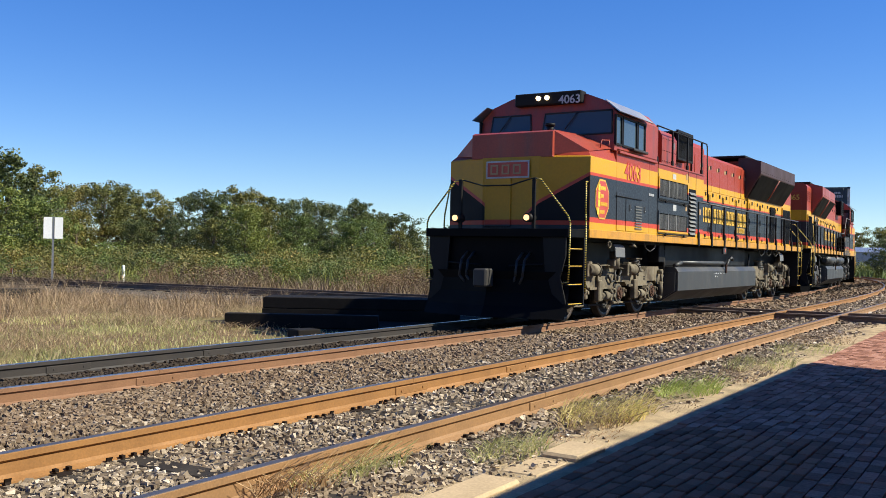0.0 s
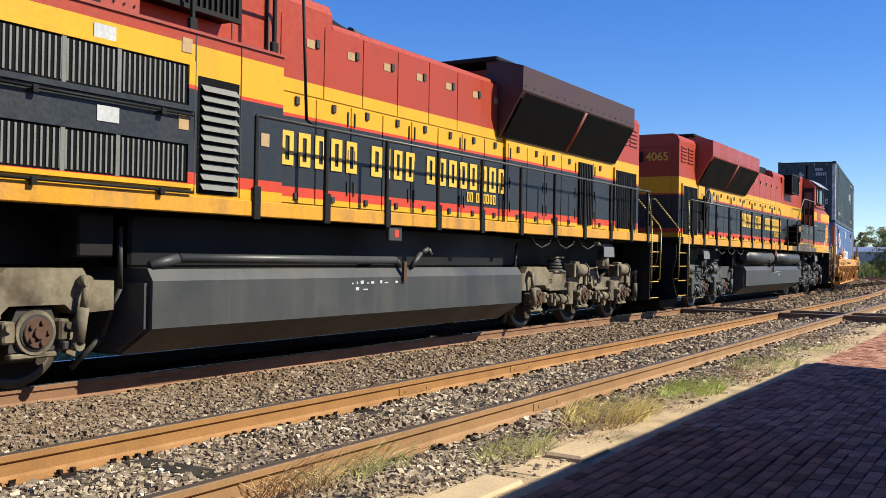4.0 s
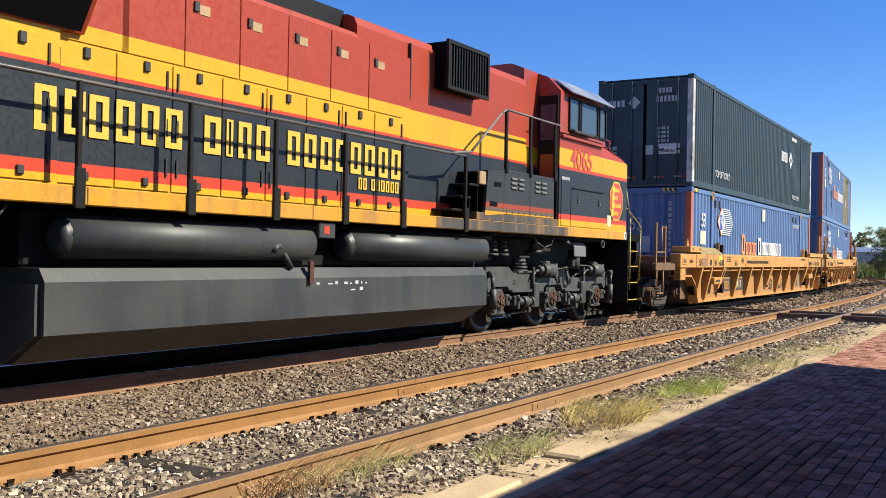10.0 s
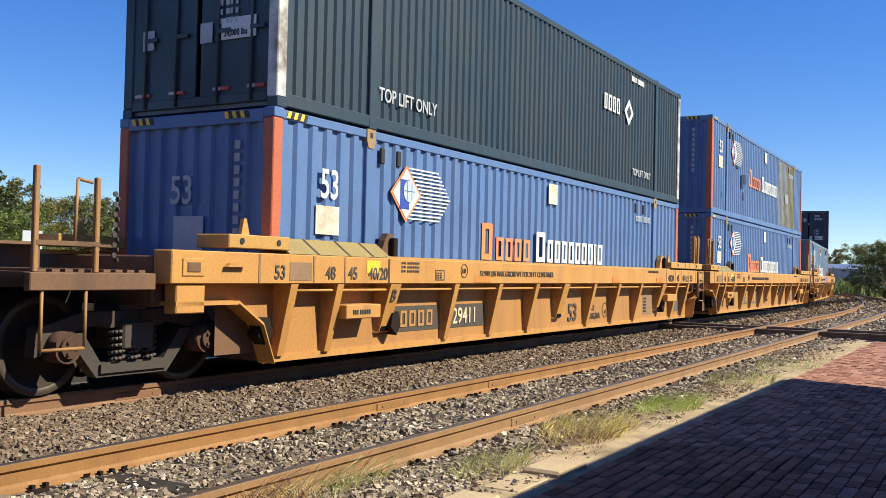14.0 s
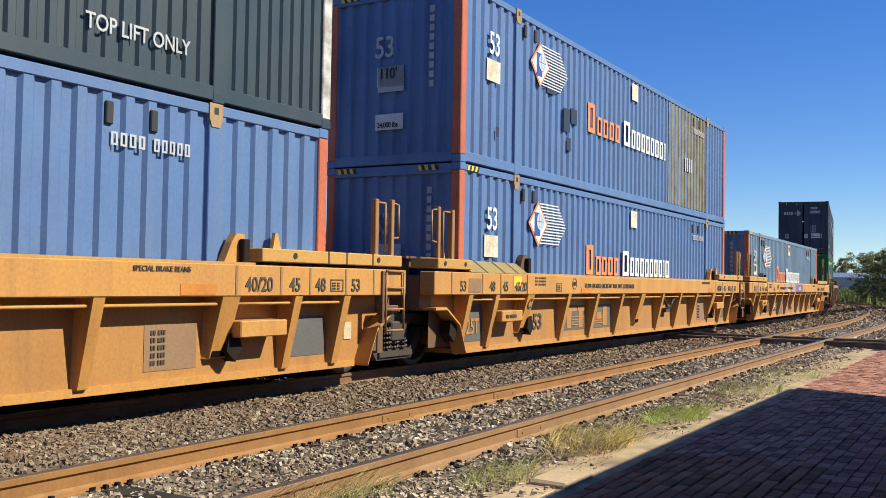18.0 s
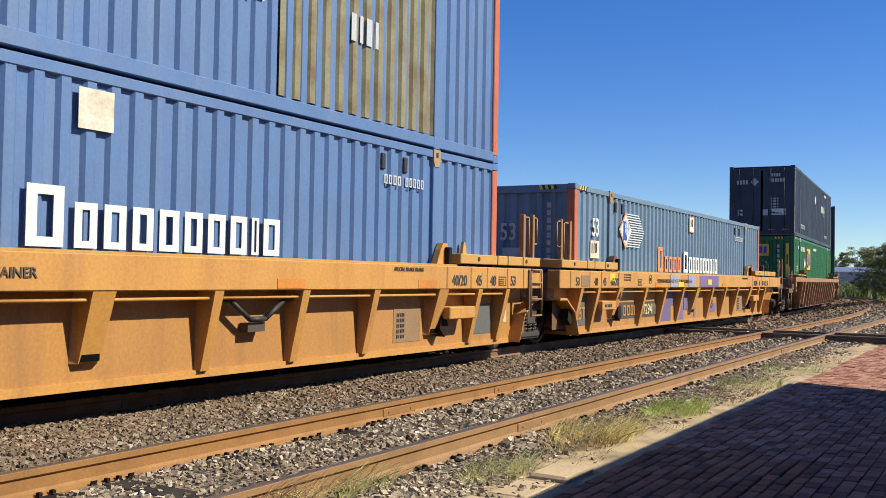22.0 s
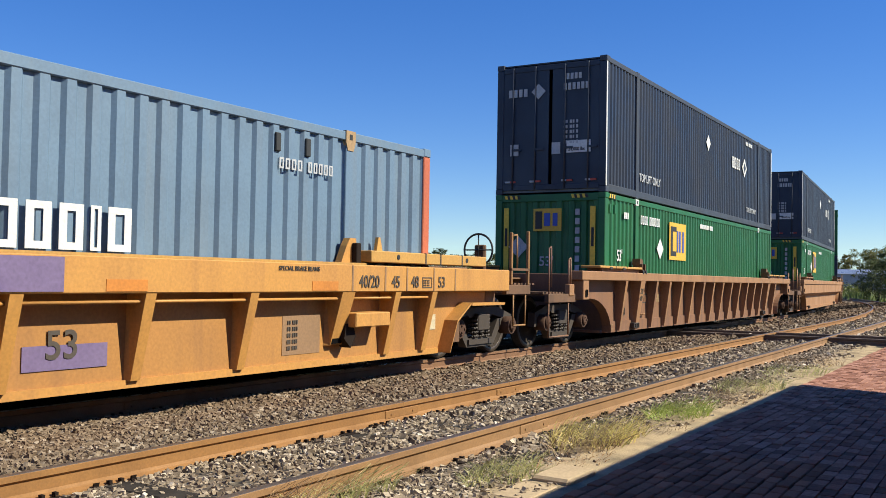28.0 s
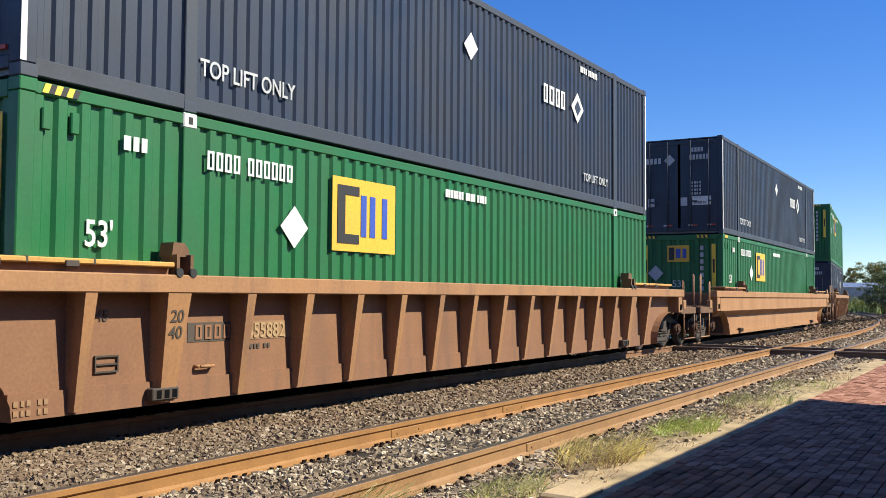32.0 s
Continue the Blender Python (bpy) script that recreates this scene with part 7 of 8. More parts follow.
def locomotive(label):
    """A six-axle diesel; x runs from the nose corner (0) to the rear, -y is its left side."""
    lo = empty("locomotive", label, "locomotive", "train engines")
    # frame
    part("underframe", B((-0.75, 20.3, -0.72, 0.72, 1.10, 1.64), c=0.03), M_BLACK, lo)
    for xa, xb in ((0.1, 5.3), (14.1, 19.6)):
        part("truck_deck", B((xa, xb, -1.25, 1.25, 1.60, 1.66)), M_DEEP, lo)
    part("tank_saddle", B((5.75, 13.55, -1.12, 1.12, 1.10, 1.64), c=0.03), M_BLACK, lo)
    for sg in (-1, 1):
        part("side_sill", B((0.0, 20.06, sg * 1.40, sg * 1.555, 1.655, 1.82), c=0.008), M_SILL, lo)
    part("walkway", B((0.02, 20.0, -1.40, 1.40, 1.70, 1.80)), M_BLACK, lo)
    part("fuel_tank", Solid().prism([(-1.02, 0.24), (1.02, 0.24), (1.46, 0.52), (1.46, 0.98), (1.38, 1.10), (-1.38, 1.10), (-1.46, 0.98), (-1.46, 0.52)], "x", 5.75, 13.55), M_TANK, lo)
    part("tank_end", Solid().prism([(-1.0, 0.27), (1.0, 0.27), (1.40, 0.52), (1.40, 0.96), (-1.40, 0.96), (-1.40, 0.52)], "x", 5.70, 13.60), M_TANK, lo)
    for xa, xb in ((5.75, 9.2), (9.95, 13.3)):
        t = Solid().cyl((xa, 1.30, 1.38), (xb, 1.30, 1.38), 0.2, 18).cyl((xa - 0.06, 1.30, 1.38), (xa, 1.30, 1.38), 0.1, 14, 0.2).cyl((xb, 1.30, 1.38), (xb + 0.06, 1.30, 1.38), 0.2, 14, 0.1)
        part("air_reservoir", t, M_TANK, lo)
    part("sill_pipe", Solid().tube([(5.8, -1.35, 1.12), (6.1, -1.42, 1.2), (9.9, -1.42, 1.2), (10.1, -1.35, 1.12)], 0.05, 10), M_TANK, lo)
    for y in (-1.48, 1.48):
        part("fuel_sight", B((10.0, 10.07, y - 0.02, y + 0.02, 0.92, 1.18)), M_RUSTY, lo)
        part("fuel_filler", Solid().tube([(10.3, y * 0.95, 1.1), (10.5, y * 0.97, 1.3), (10.62, y, 1.36), (10.68, y, 1.28)], 0.035, 8), M_TANK, lo)
        part("emergency_box", B((9.62, 9.92, y - 0.03, y + 0.03, 1.45, 1.64), c=0.01), M_TANK, lo)
        part("emergency_label", B((9.74, 9.84, y - 0.034, y + 0.034, 1.50, 1.6)), M_STRIPE, lo)
    truck_frame(lo, 2.65, 1)
    truck_frame(lo, 16.9, -1)
    # nose and cab
    n = Solid()
    plan = [(0.0, -1.545), (-0.30, -0.62), (-0.30, 0.62), (0.0, 1.545), (1.35, 1.545), (1.35, -1.545)]
    lowz, pts = 1.80, []
    def ring(z, inset=0.0, back=0.0):
        return [(x + (back if x < 0.5 else 0), y * (1 - inset), z) for x, y in plan]
    r0, r1, r2 = ring(1.80), ring(3.20), ring(3.32, 0.06, 0.12)
    r2 = [(x, y, z + (0.0 if i in (0, 3) else 0.05) + (0.13 if i in (4, 5) else 0)) for i, (x, y, z) in enumerate(r2)]
    k = 6
    n.add(r0 + r1 + r2, [(i, i + k, (i + 1) % k + k, (i + 1) % k) for i in range(k)] + [(i + k, i + 2 * k, (i + 1) % k + 2 * k, (i + 1) % k + k) for i in range(k)] + [tuple(range(2 * k, 3 * k))[::-1]])
    part("nose", n, M_NOSE, lo)
    # yellow front with black swept panels edged in red at both corners
    for sg in (-1, 1):
        q = [(-0.306, sg * 0.30), (-0.306, sg * 0.62), (-0.006, sg * 1.54)]
        zb, zt = (1.98, 1.98, 1.98), (2.02, 2.30, 2.84)
        for nm, dz, out, mt in (("nose_edge_stripe", 0.07, 0.003, M_STRIPE), ("nose_panel", 0.0, 0.007, M_BLACK)):
            vs = [(x - out, y, z) for (x, y), z in zip(q, zb)] + [(x - out, y, z + dz) for (x, y), z in zip(q, zt)]
            part(nm, Solid().add(vs, [(0, 1, 4, 3), (1, 2, 5, 4)]), mt, lo)
        part("nose_face", Solid().add([(-0.302, 0.0, 1.81), (-0.302, sg * 0.62, 1.81), (-0.002, sg * 1.543, 1.81), (-0.302, 0.0, 3.2), (-0.302, sg * 0.62, 3.2), (-0.002, sg * 1.543, 3.2)], [(0, 1, 4, 3), (1, 2, 5, 4)]), M_FRONT, lo)
        part("nose_shoulder", Solid().add([(-0.20, sg * 0.88, 3.70), (-0.20, sg * 0.88, 3.25), (0.12, sg * 1.47, 3.32), (1.33, sg * 1.49, 3.50), (1.30, sg * 0.88, 3.77)], [(0, 1, 2), (0, 2, 3, 4)]), M_RED, lo)
        part("nose_grab", Solid().tube([(0.75, sg * 1.42, 3.42), (0.75, sg * 1.46, 3.60), (1.15, sg * 1.46, 3.64), (1.15, sg * 1.44, 3.46)], 0.012), M_RED, lo)
    part("bell", Solid().cyl((0.15, -0.62, 3.7), (0.15, -0.62, 3.84), 0.06, 12, 0.075).disc((0.15, -0.62, 3.87), "z", 0.10, 0.05, 14), M_BLACK, lo)
    part("nose_top_box", Solid().prism([(-0.29, 3.20), (1.30, 3.20), (1.30, 3.78), (-0.20, 3.72), (-0.29, 3.68)], "y", -0.88, 0.88), M_RED, lo)
    part("nose_door", B((-0.335, -0.30, -0.02, 0.55, 1.85, 3.1), c=0.008), M_FRONT, lo)
    part("cab_side_panel", B((1.35, 3.32, -1.545, 1.545, 1.80, 3.50), c=0.006), M_NOSE, lo)
    part("cab_side_panel", B((3.32, 3.88, -1.545, 1.10, 1.80, 3.50), c=0.006), M_NOSE, lo)
    cb = Solid()
    cab = [(-1.545, 3.45), (1.545, 3.45), (1.545, 4.22), (1.30, 4.48), (0.85, 4.66), (-0.85, 4.66), (-1.30, 4.48), (-1.545, 4.22)]
    fr = [(1.20 + (z - 3.45) * 0.16, y, z) for y, z in cab]
    cb.add(fr + [(3.32, y, z) for y, z in cab], [(i, (i + 1) % 8, 8 + (i + 1) % 8, 8 + i) for i in range(8)] + [tuple(range(8))[::-1], tuple(range(8, 16))])
    part("cab", cb, M_RED, lo)
    part("cab_back", Solid().prism([(-1.545, 3.45), (1.10, 3.45), (1.10, 4.56), (0.85, 4.66), (-0.85, 4.66), (-1.30, 4.48), (-1.545, 4.22)], "x", 3.32, 3.88), M_RED, lo)
    for ya, yb in ((-1.48, 0.08), (0.34, 1.32)):
        za, zb = 3.80, 4.28
        xa, xb = 1.20 + 0.16 * (za - 3.45) - 0.012, 1.20 + 0.16 * (zb - 3.45) - 0.012
        part("windshield", Solid().add([(xa, ya, za), (xa, yb, za), (xb, yb - 0.04, zb), (xb, ya + 0.04, zb)], [(0, 3, 2, 1)]), M_GLASS, lo)
        part("windshield_seal", Solid().tube([(xa, ya, za), (xa, yb, za), (xb, yb - 0.04, zb), (xb, ya + 0.04, zb), (xa, ya, za)], 0.018), M_HAZ, lo)
        part("wiper", Solid().tube([(xb - 0.03, (ya + yb) / 2, zb), (xa - 0.03, (ya + yb) / 2 + 0.25, za + 0.12)], 0.012), M_HAZ, lo)
    for sg in (-1, 1):
        for xa, xb in ((1.22, 1.58), (1.62, 2.46), (2.50, 2.98)):
            f = Solid()
            for q in ((xa, xa + 0.04, 3.60, 4.14), (xb - 0.04, xb, 3.60, 4.14)):
                f.box(q[0], q[1], sg * 1.53, sg * 1.575, q[2], q[3])
            f.box(xa, xb, sg * 1.53, sg * 1.575, 3.56, 3.60).box(xa, xb, sg * 1.53, sg * 1.575, 4.14, 4.18)
            w = part("cab_window", f, M_BLACK, lo)
            part("pane", B((xa + 0.04, xb - 0.04, sg * 1.542, sg * 1.552, 3.60, 4.14)), M_GLASS, w)
        part("arm_rest", B((2.05, 2.92, sg * 1.56, sg * 1.66, 3.52, 3.57), c=0.01), M_HAZ, lo)
        aw = Solid().add([(1.15, sg * 1.36, 4.46), (3.2, sg * 1.36, 4.46), (3.12, sg * 1.68, 4.20), (1.10, sg * 1.68, 4.20), (1.15, sg * 1.36, 4.48), (3.2, sg * 1.36, 4.48), (3.12, sg * 1.70, 4.21), (1.10, sg * 1.70, 4.21)],
                         [(0, 1, 2, 3), (4, 7, 6, 5), (2, 6, 7, 3), (1, 5, 6, 2), (0, 3, 7, 4)])
        part("window_awning", aw, M_CHROME, lo)
        part("window_ledge", B((1.4, 3.7 if sg < 0 else 3.3, sg * 1.54, sg * 1.60, 3.40, 3.46), c=0.01), M_RED, lo)
        oc = Solid()
        pts = [(0.60 + 0.37 * math.cos(q), 2.42 + 0.42 * math.sin(q)) for q in [math.radians(22.5 + 45 * i) for i in range(8)]]
        oc.prism(pts if sg < 0 else pts[::-1], "y", sg * 1.549, sg * 1.555)
        part("herald", oc, M_LETTER, lo, "yellow octagon border")
        pts = [(0.60 + 0.34 * math.cos(q), 2.42 + 0.385 * math.sin(q)) for q in [math.radians(22.5 + 45 * i) for i in range(8)]]
        part("herald_field", Solid().prism(pts if sg < 0 else pts[::-1], "y", sg * 1.556, sg * 1.559), M_STRIPE, lo, "red octagon field")
        for i, n in enumerate((5, 3, 7, 5)):
            z, x = 2.58 - i * 0.155, (0.37 if i < 3 else 0.33)
            bars("herald_bar", [0.75], 0.135, M_LOGO_Y, lo, side_m(x if sg < 0 else 1.20 - x, sg * 1.561, z, sg > 0))
            bars("herald_bar", [0.42] * n, 0.075, M_LOGO_Y, lo, side_m(x + 0.13 if sg < 0 else 1.07 - x, sg * 1.561, z + 0.02, sg > 0), gap=0.26)
        if sg > 0:
            part("end_plate", B((0.02, 0.14, sg * 1.556, sg * 1.562, 1.67, 1.81)), M_WHITE, lo, "small white end plate")
            letters("end_letter", "F", 0.09, M_HAZ, lo, side_m(0.11, sg * 1.566, 1.695, True))
            part("data_sticker", B((0.86, 1.06, sg * 1.549, sg * 1.553, 1.90, 2.12)), M_CREAM, lo, "cream data sticker")
        for x0, x1, z1 in ((1.08, 2.82, 2.52), (2.84, 3.24, 2.66)) if sg > 0 else ((1.38, 1.86, 2.62), (1.90, 3.22, 2.52)):
            part("battery_door", B((x0, x1, sg * 1.544, sg * 1.557, 1.84, z1), c=0.005), M_NOSE, lo)
        for x in ((1.5, 2.5) if sg > 0 else (2.12, 3.02)):
            part("door_latch", B((x - 0.035, x + 0.035, sg * 1.556, sg * 1.566, 2.26, 2.40), c=0.006), M_HAZ, lo)
            part("latch_loop", Solid().tube([(x - 0.015, sg * 1.575, 2.30), (x + 0.015, sg * 1.575, 2.30)], 0.012, 6), M_GREYL, lo)
        part("door_bar", Solid().tube([(1.3, sg * 1.57, 2.535), (2.8, sg * 1.57, 2.535)], 0.012, 6), M_BLACK, lo)
        bars("mark", [0.6] * 7, 0.055, M_GREYL, lo, side_m(3.30 if sg < 0 else 3.22, sg * 1.553, 2.66, sg > 0), gap=0.25)
        for k in range(4):
            part("sill_joint", B((3.9 + 3.1 * k, 3.912 + 3.1 * k, sg * 1.55, sg * 1.558, 1.66, 1.815)), M_PANEL, lo)
    part("number_board", B((1.22, 1.50, -0.80, 0.72, 4.46, 4.72), c=0.02), M_BLACK, lo)
    for y in (-0.10, 0.10):
        part("headlight", Solid().disc((1.20, y + 0.06, 4.60), "x", 0.05, 0.05, 20), M_LAMP, lo, "bright round headlight")
    for y in (-0.77, 0.77):
        b = part("ditch_light", Solid().cyl((-1.0, y + 0.06, 2.0), (-0.75, y + 0.06, 2.0), 0.085, 16), M_BLACK, lo)
        part("ditch_lens", Solid().disc((-1.01, y + 0.06, 2.0), "x", 0.055, 0.02, 18), M_DITCH, b, "glowing amber lens")
    part("nose_badge", B((-0.345, -0.33, 0.52, -0.42, 2.80, 3.14)), M_GREYL, lo, "pale edge of the nose badge")
    part("nose_badge", B((-0.349, -0.33, 0.49, -0.39, 2.83, 3.11)), M_STRIPE, lo, "dark red nose badge with grey bars")
    bars("badge_letter", [0.9, 0.9, 0.9], 0.19, M_NOTICE, lo, end_m(-0.354, 0.42, 2.875), gap=0.4, strokes=2)
    # electrical cabinet on the left, equipment cabinet and stairs on the right
    part("inverter_cabinet", B((3.90, 7.48, -1.545, -0.9, 1.80, 3.45), c=0.006), M_HOOD, lo)
    part("cabinet_gutter", B((3.9, 7.5, -1.565, -1.545, 3.43, 3.46)), M_RED, lo)
    for x in (3.93, 6.16, 6.80):
        part("panel_seam", B((x, x + 0.012, -1.551, -1.545, 1.84, 3.42)), M_HAZ, lo)
    for za, zb in ((2.70, 3.10), (1.94, 2.32)):
        # flat black sheet gives the shallow intake its deep shade
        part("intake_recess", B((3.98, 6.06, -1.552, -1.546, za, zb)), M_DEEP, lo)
        part("intake_frame", B((3.92, 6.14, -1.572, -1.55, zb, zb + 0.05), (3.92, 6.14, -1.572, -1.55, za - 0.05, za), (3.92, 3.98, -1.572, -1.55, za, zb), (6.06, 6.14, -1.572, -1.55, za, zb)), M_HOOD, lo)
        part("intake_rail", Solid().tube([(3.9, -1.585, za - 0.09), (6.12, -1.585, za - 0.09)], 0.014, 6), M_BLACK, lo)
        for x in (4.35, 5.72):
            part("intake_hook", B((x - 0.03, x + 0.03, -1.61, -1.57, za - 0.14, za - 0.07), c=0.006), M_BLACK, lo)
        for x in (4.62, 5.20):
            part("intake_post", B((x, x + 0.045, -1.566, -1.552, za, zb)), M_GREYP2, lo)
        fin = B((0, 0.020, -1.562, -1.552, za + 0.02, zb - 0.02)).mesh("intake_fin")
        for i in range(34):
            part("intake_fin", fin, M_GREYP2, lo, "", pose(4.01 + i * 0.060, 0, 0))
    for i in range(11):
        z = 1.94 + i * 0.098
        part("louver", Solid().add([(6.24, -1.548, z), (6.74, -1.548, z), (6.74, -1.60, z - 0.05), (6.24, -1.60, z - 0.05), (6.24, -1.548, z + 0.02), (6.74, -1.548, z + 0.02)], [(0, 1, 2, 3), (4, 3, 2, 5), (0, 3, 4), (1, 5, 2)]), M_GREYP2, lo)
    # black backing sheet paints the dark between the louvers
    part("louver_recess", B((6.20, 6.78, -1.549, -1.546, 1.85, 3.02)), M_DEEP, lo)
    for x, z in ((4.95, 3.14), (5.0, 2.42), (5.95, 2.46), (5.98, 3.22), (7.12, 2.42)):
        part("notice", B((x, x + (0.24 if x < 5.5 else 0.13), -1.553, -1.545, z, z + 0.14)), M_NOTICE if x > 5.5 else M_GREYL, lo)
    for x in (3.86, 4.97, 6.13, 7.33):
        part("roof_stanchion", B((x - 0.022, x + 0.022, -1.545, -1.505, 3.45, 4.28), c=0.006), M_BLACK, lo)
        part("stanchion_foot", B((x - 0.05, x + 0.05, -1.55, -1.50, 3.45, 3.58), c=0.008), M_BLACK, lo)
    part("roof_rail", Solid().tube([(3.86, -1.525, 4.28), (7.76, -1.525, 4.28), (7.80, -1.53, 4.2), (7.88, -1.54, 2.80), (8.05, -1.54, 2.74)], 0.018, 8), M_BLACK, lo)
    for i in range(9):
        part("door_louver", B((2.42, 2.82, -1.578, -1.556, 1.90 + i * 0.058, 1.924 + i * 0.058)), M_GREYP2, lo)
    cbx = part("equipment_cabinet", B((3.53, 5.40, 1.548, 0.9, 1.94, 2.65), c=0.01), M_LOWBOX, lo)
    part("cabinet_base", B((3.325, 6.25, 1.545, 0.9, 1.82, 1.94), c=0.006), M_WORNSILL, lo)
    part("worn_sill_plate", B((2.95, 7.4, 1.556, 1.561, 1.665, 1.815)), M_WORNSILL, lo, "sill worn to dark metal with yellow patches")
    part("bell", Solid().cyl((3.49, 1.15, 1.34), (3.49, 1.15, 1.40), 0.17, 18, 0.15).cyl((3.49, 1.15, 1.40), (3.49, 1.15, 1.56), 0.11, 18, 0.05).cyl((3.49, 1.15, 1.56), (3.49, 1.15, 1.62), 0.04, 12), M_TRUCKD, lo, "cast bell under the walkway")
    part("bell_bracket", B((3.0, 3.32, 1.10, 1.25, 1.38, 1.44), c=0.01), M_NOTICE, lo)
    for x in (4.75, 5.12):
        for k in range(4):
            part("valve", Solid().disc((x, 1.2, 1.30 + k * 0.07), "z", 0.11 - 0.016 * k, 0.045, 14), M_TRUCKD, lo)
    part("cabinet_seam", B((4.46, 4.475, 1.545, 1.553, 1.96, 2.63)), M_HAZ, cbx)
    for xg in (4.72, 3.86):
        for j in range(2):
            for i in range(3):
                part("cabinet_louver", B((xg + j * 0.25, xg + j * 0.25 + 0.19, 1.546, 1.572, 2.35 + i * 0.075, 2.39 + i * 0.075), c=0.008), M_GREYP2, cbx)
    for k in range(9):
        for z in (1.98, 2.61):
            part("cabinet_bolt", Solid().disc((3.62 + k * 0.21, 1.55, z), "y", 0.013, 0.012, 6), M_HAZ, cbx)
    # a flight of steps up to the cab door, in a side plate with grip slots
    part("stair_side", Solid().prism([(5.40, 1.94), (6.0, 1.90), (5.92, 2.60), (5.40, 2.64)], "y", 1.50, 1.548), M_LOWBOX, lo)
    for x, z in ((5.5, 2.36), (5.62, 2.05)):
        part("grip_slot", B((x, x + 0.24, 1.545, 1.552, z, z + 0.07), c=0.01), M_DEEP, lo)
    for i in range(4):
        part("stair", B((5.9 + i * 0.24, 6.2 + i * 0.24, 1.52, 0.95, 2.52 - i * 0.2, 2.56 - i * 0.2), c=0.01), M_BLACK, lo)
        part("stair_riser", B((5.9 + i * 0.24, 5.92 + i * 0.24, 1.50, 0.95, 1.82, 2.52 - i * 0.2)), M_DEEP, lo)
    part("door_lamp", B((5.98, 6.18, 1.50, 1.55, 2.36, 2.56), c=0.01), M_NOTICE, lo, "square amber lens in a grey frame")
    for x in (5.33, 4.47, 3.51):
        part("stair_stanchion", B((x - 0.028, x + 0.028, 1.515, 1.56, 2.62, 3.60), c=0.006), M_BLACK, lo)
        part("stanchion_foot", B((x - 0.04, x + 0.04, 1.55, 1.575, 2.60, 2.80), c=0.006), M_BLACK, lo)
    part("stair_rail", Solid().tube([(7.05, 1.545, 2.74), (6.45, 1.545, 2.82), (5.50, 1.54, 3.52), (5.33, 1.54, 3.60), (3.28, 1.535, 3.60)], 0.018, 8), M_FILTER, lo)
    # hood
    def hood(x0, x1, w, zt, name, mat=M_HOOD, rnd=0.16):
        s = Solid().prism([(-w, 1.80), (w, 1.80), (w, zt - rnd), (w - rnd * 0.35, zt - rnd * 0.3), (w - rnd, zt), (-w + rnd, zt), (-w + rnd * 0.35, zt - rnd * 0.3), (-w, zt - rnd)], "x", x0, x1)
        return part(name, s, mat, lo)
    hood(3.88, 8.80, 1.16, 4.40, "hood")
    hood(8.80, 13.3, 1.20, 4.18, "hood")
    hood(13.3, 19.55, 1.26, 4.38, "hood")
    part("hood_skin", B((7.60, 8.80, -1.20, 1.20, 1.82, 4.02), c=0.004), M_HOOD, lo)
    part("roof_hatch", Solid().prism([(8.78, 4.15), (10.95, 4.15), (10.95, 4.20), (9.7, 4.41), (9.5, 4.45), (8.78, 4.45)], "y", -0.55, 0.92), M_BLACK, lo)
    bx = [(-1.10, 3.48), (-1.42, 3.50), (-1.43, 4.12), (-1.34, 4.27), (-1.10, 4.30)]
    part("blower_box", Solid().prism(bx[::-1], "x", 4.5, 5.56), M_RED, lo)
    for z in (3.56, 3.80, 4.08):
        for k in range(9):
            part("box_rivet", Solid().disc((4.56 + k * 0.117, -1.432, z), "y", 0.012, 0.012, 6), M_SOOT, lo)
    part("notice", B((5.22, 5.42, -1.436, -1.425, 3.90, 4.04)), M_GREYP2, lo)
    part("cooling_grille", B((5.73, 6.90, -1.38, 1.38, 3.72, 4.40), c=0.02), M_DEEP, lo)
    for sg in (-1, 1):
        part("grille_frame", B((5.70, 6.93, sg * 1.37, sg * 1.42, 4.36, 4.42), (5.70, 6.93, sg * 1.37, sg * 1.42, 3.70, 3.75), (5.70, 5.75, sg * 1.37, sg * 1.42, 3.75, 4.36), (6.88, 6.93, sg * 1.37, sg * 1.42, 3.75, 4.36)), M_BLACK, lo)
        part("hood_seam", B((7.04, 7.055, sg * 1.16, sg * 1.166, 3.45, 4.24), (7.58, 7.60, sg * 1.16, sg * 1.206, 3.45, 4.24)), M_HAZ, lo)
    for sg in (-1, 1):
        for i in range(14):
            part("grille_bar", B((5.79 + i * 0.079, 5.82 + i * 0.079, sg * 1.38, sg * 1.405, 3.75, 4.36)), M_BLACK, lo)
    part("horn", Solid().cyl((11.2, 0.1, 4.58), (10.8, 0.1, 4.58), 0.04, 8, 0.09).cyl((11.2, 0.35, 4.66), (10.75, 0.35, 4.66), 0.04, 8, 0.1).cyl((11.2, 0.6, 4.58), (11.6, 0.6, 4.58), 0.04, 8, 0.09).box(11.1, 11.3, 0.05, 0.65, 4.15, 4.60), M_HAZ, lo)
    # flared radiators
    for sg in (-1, 1):
        rd = Solid()
        pr = [(sg * 1.262, 3.22), (sg * 1.68, 3.95), (sg * 1.68, 4.34), (sg * 1.2, 4.47), (sg * 1.0, 4.47), (sg * 1.0, 3.22)]
        rd.prism(pr if sg > 0 else pr[::-1], "x", 13.05, 18.1)
        part("radiator_flare", rd, M_RED, lo)
        a, b = Vector((0, sg * 1.285, 3.24)), Vector((0, sg * 1.675, 3.92))
        off = Vector((0, sg * 0.02, -0.012))
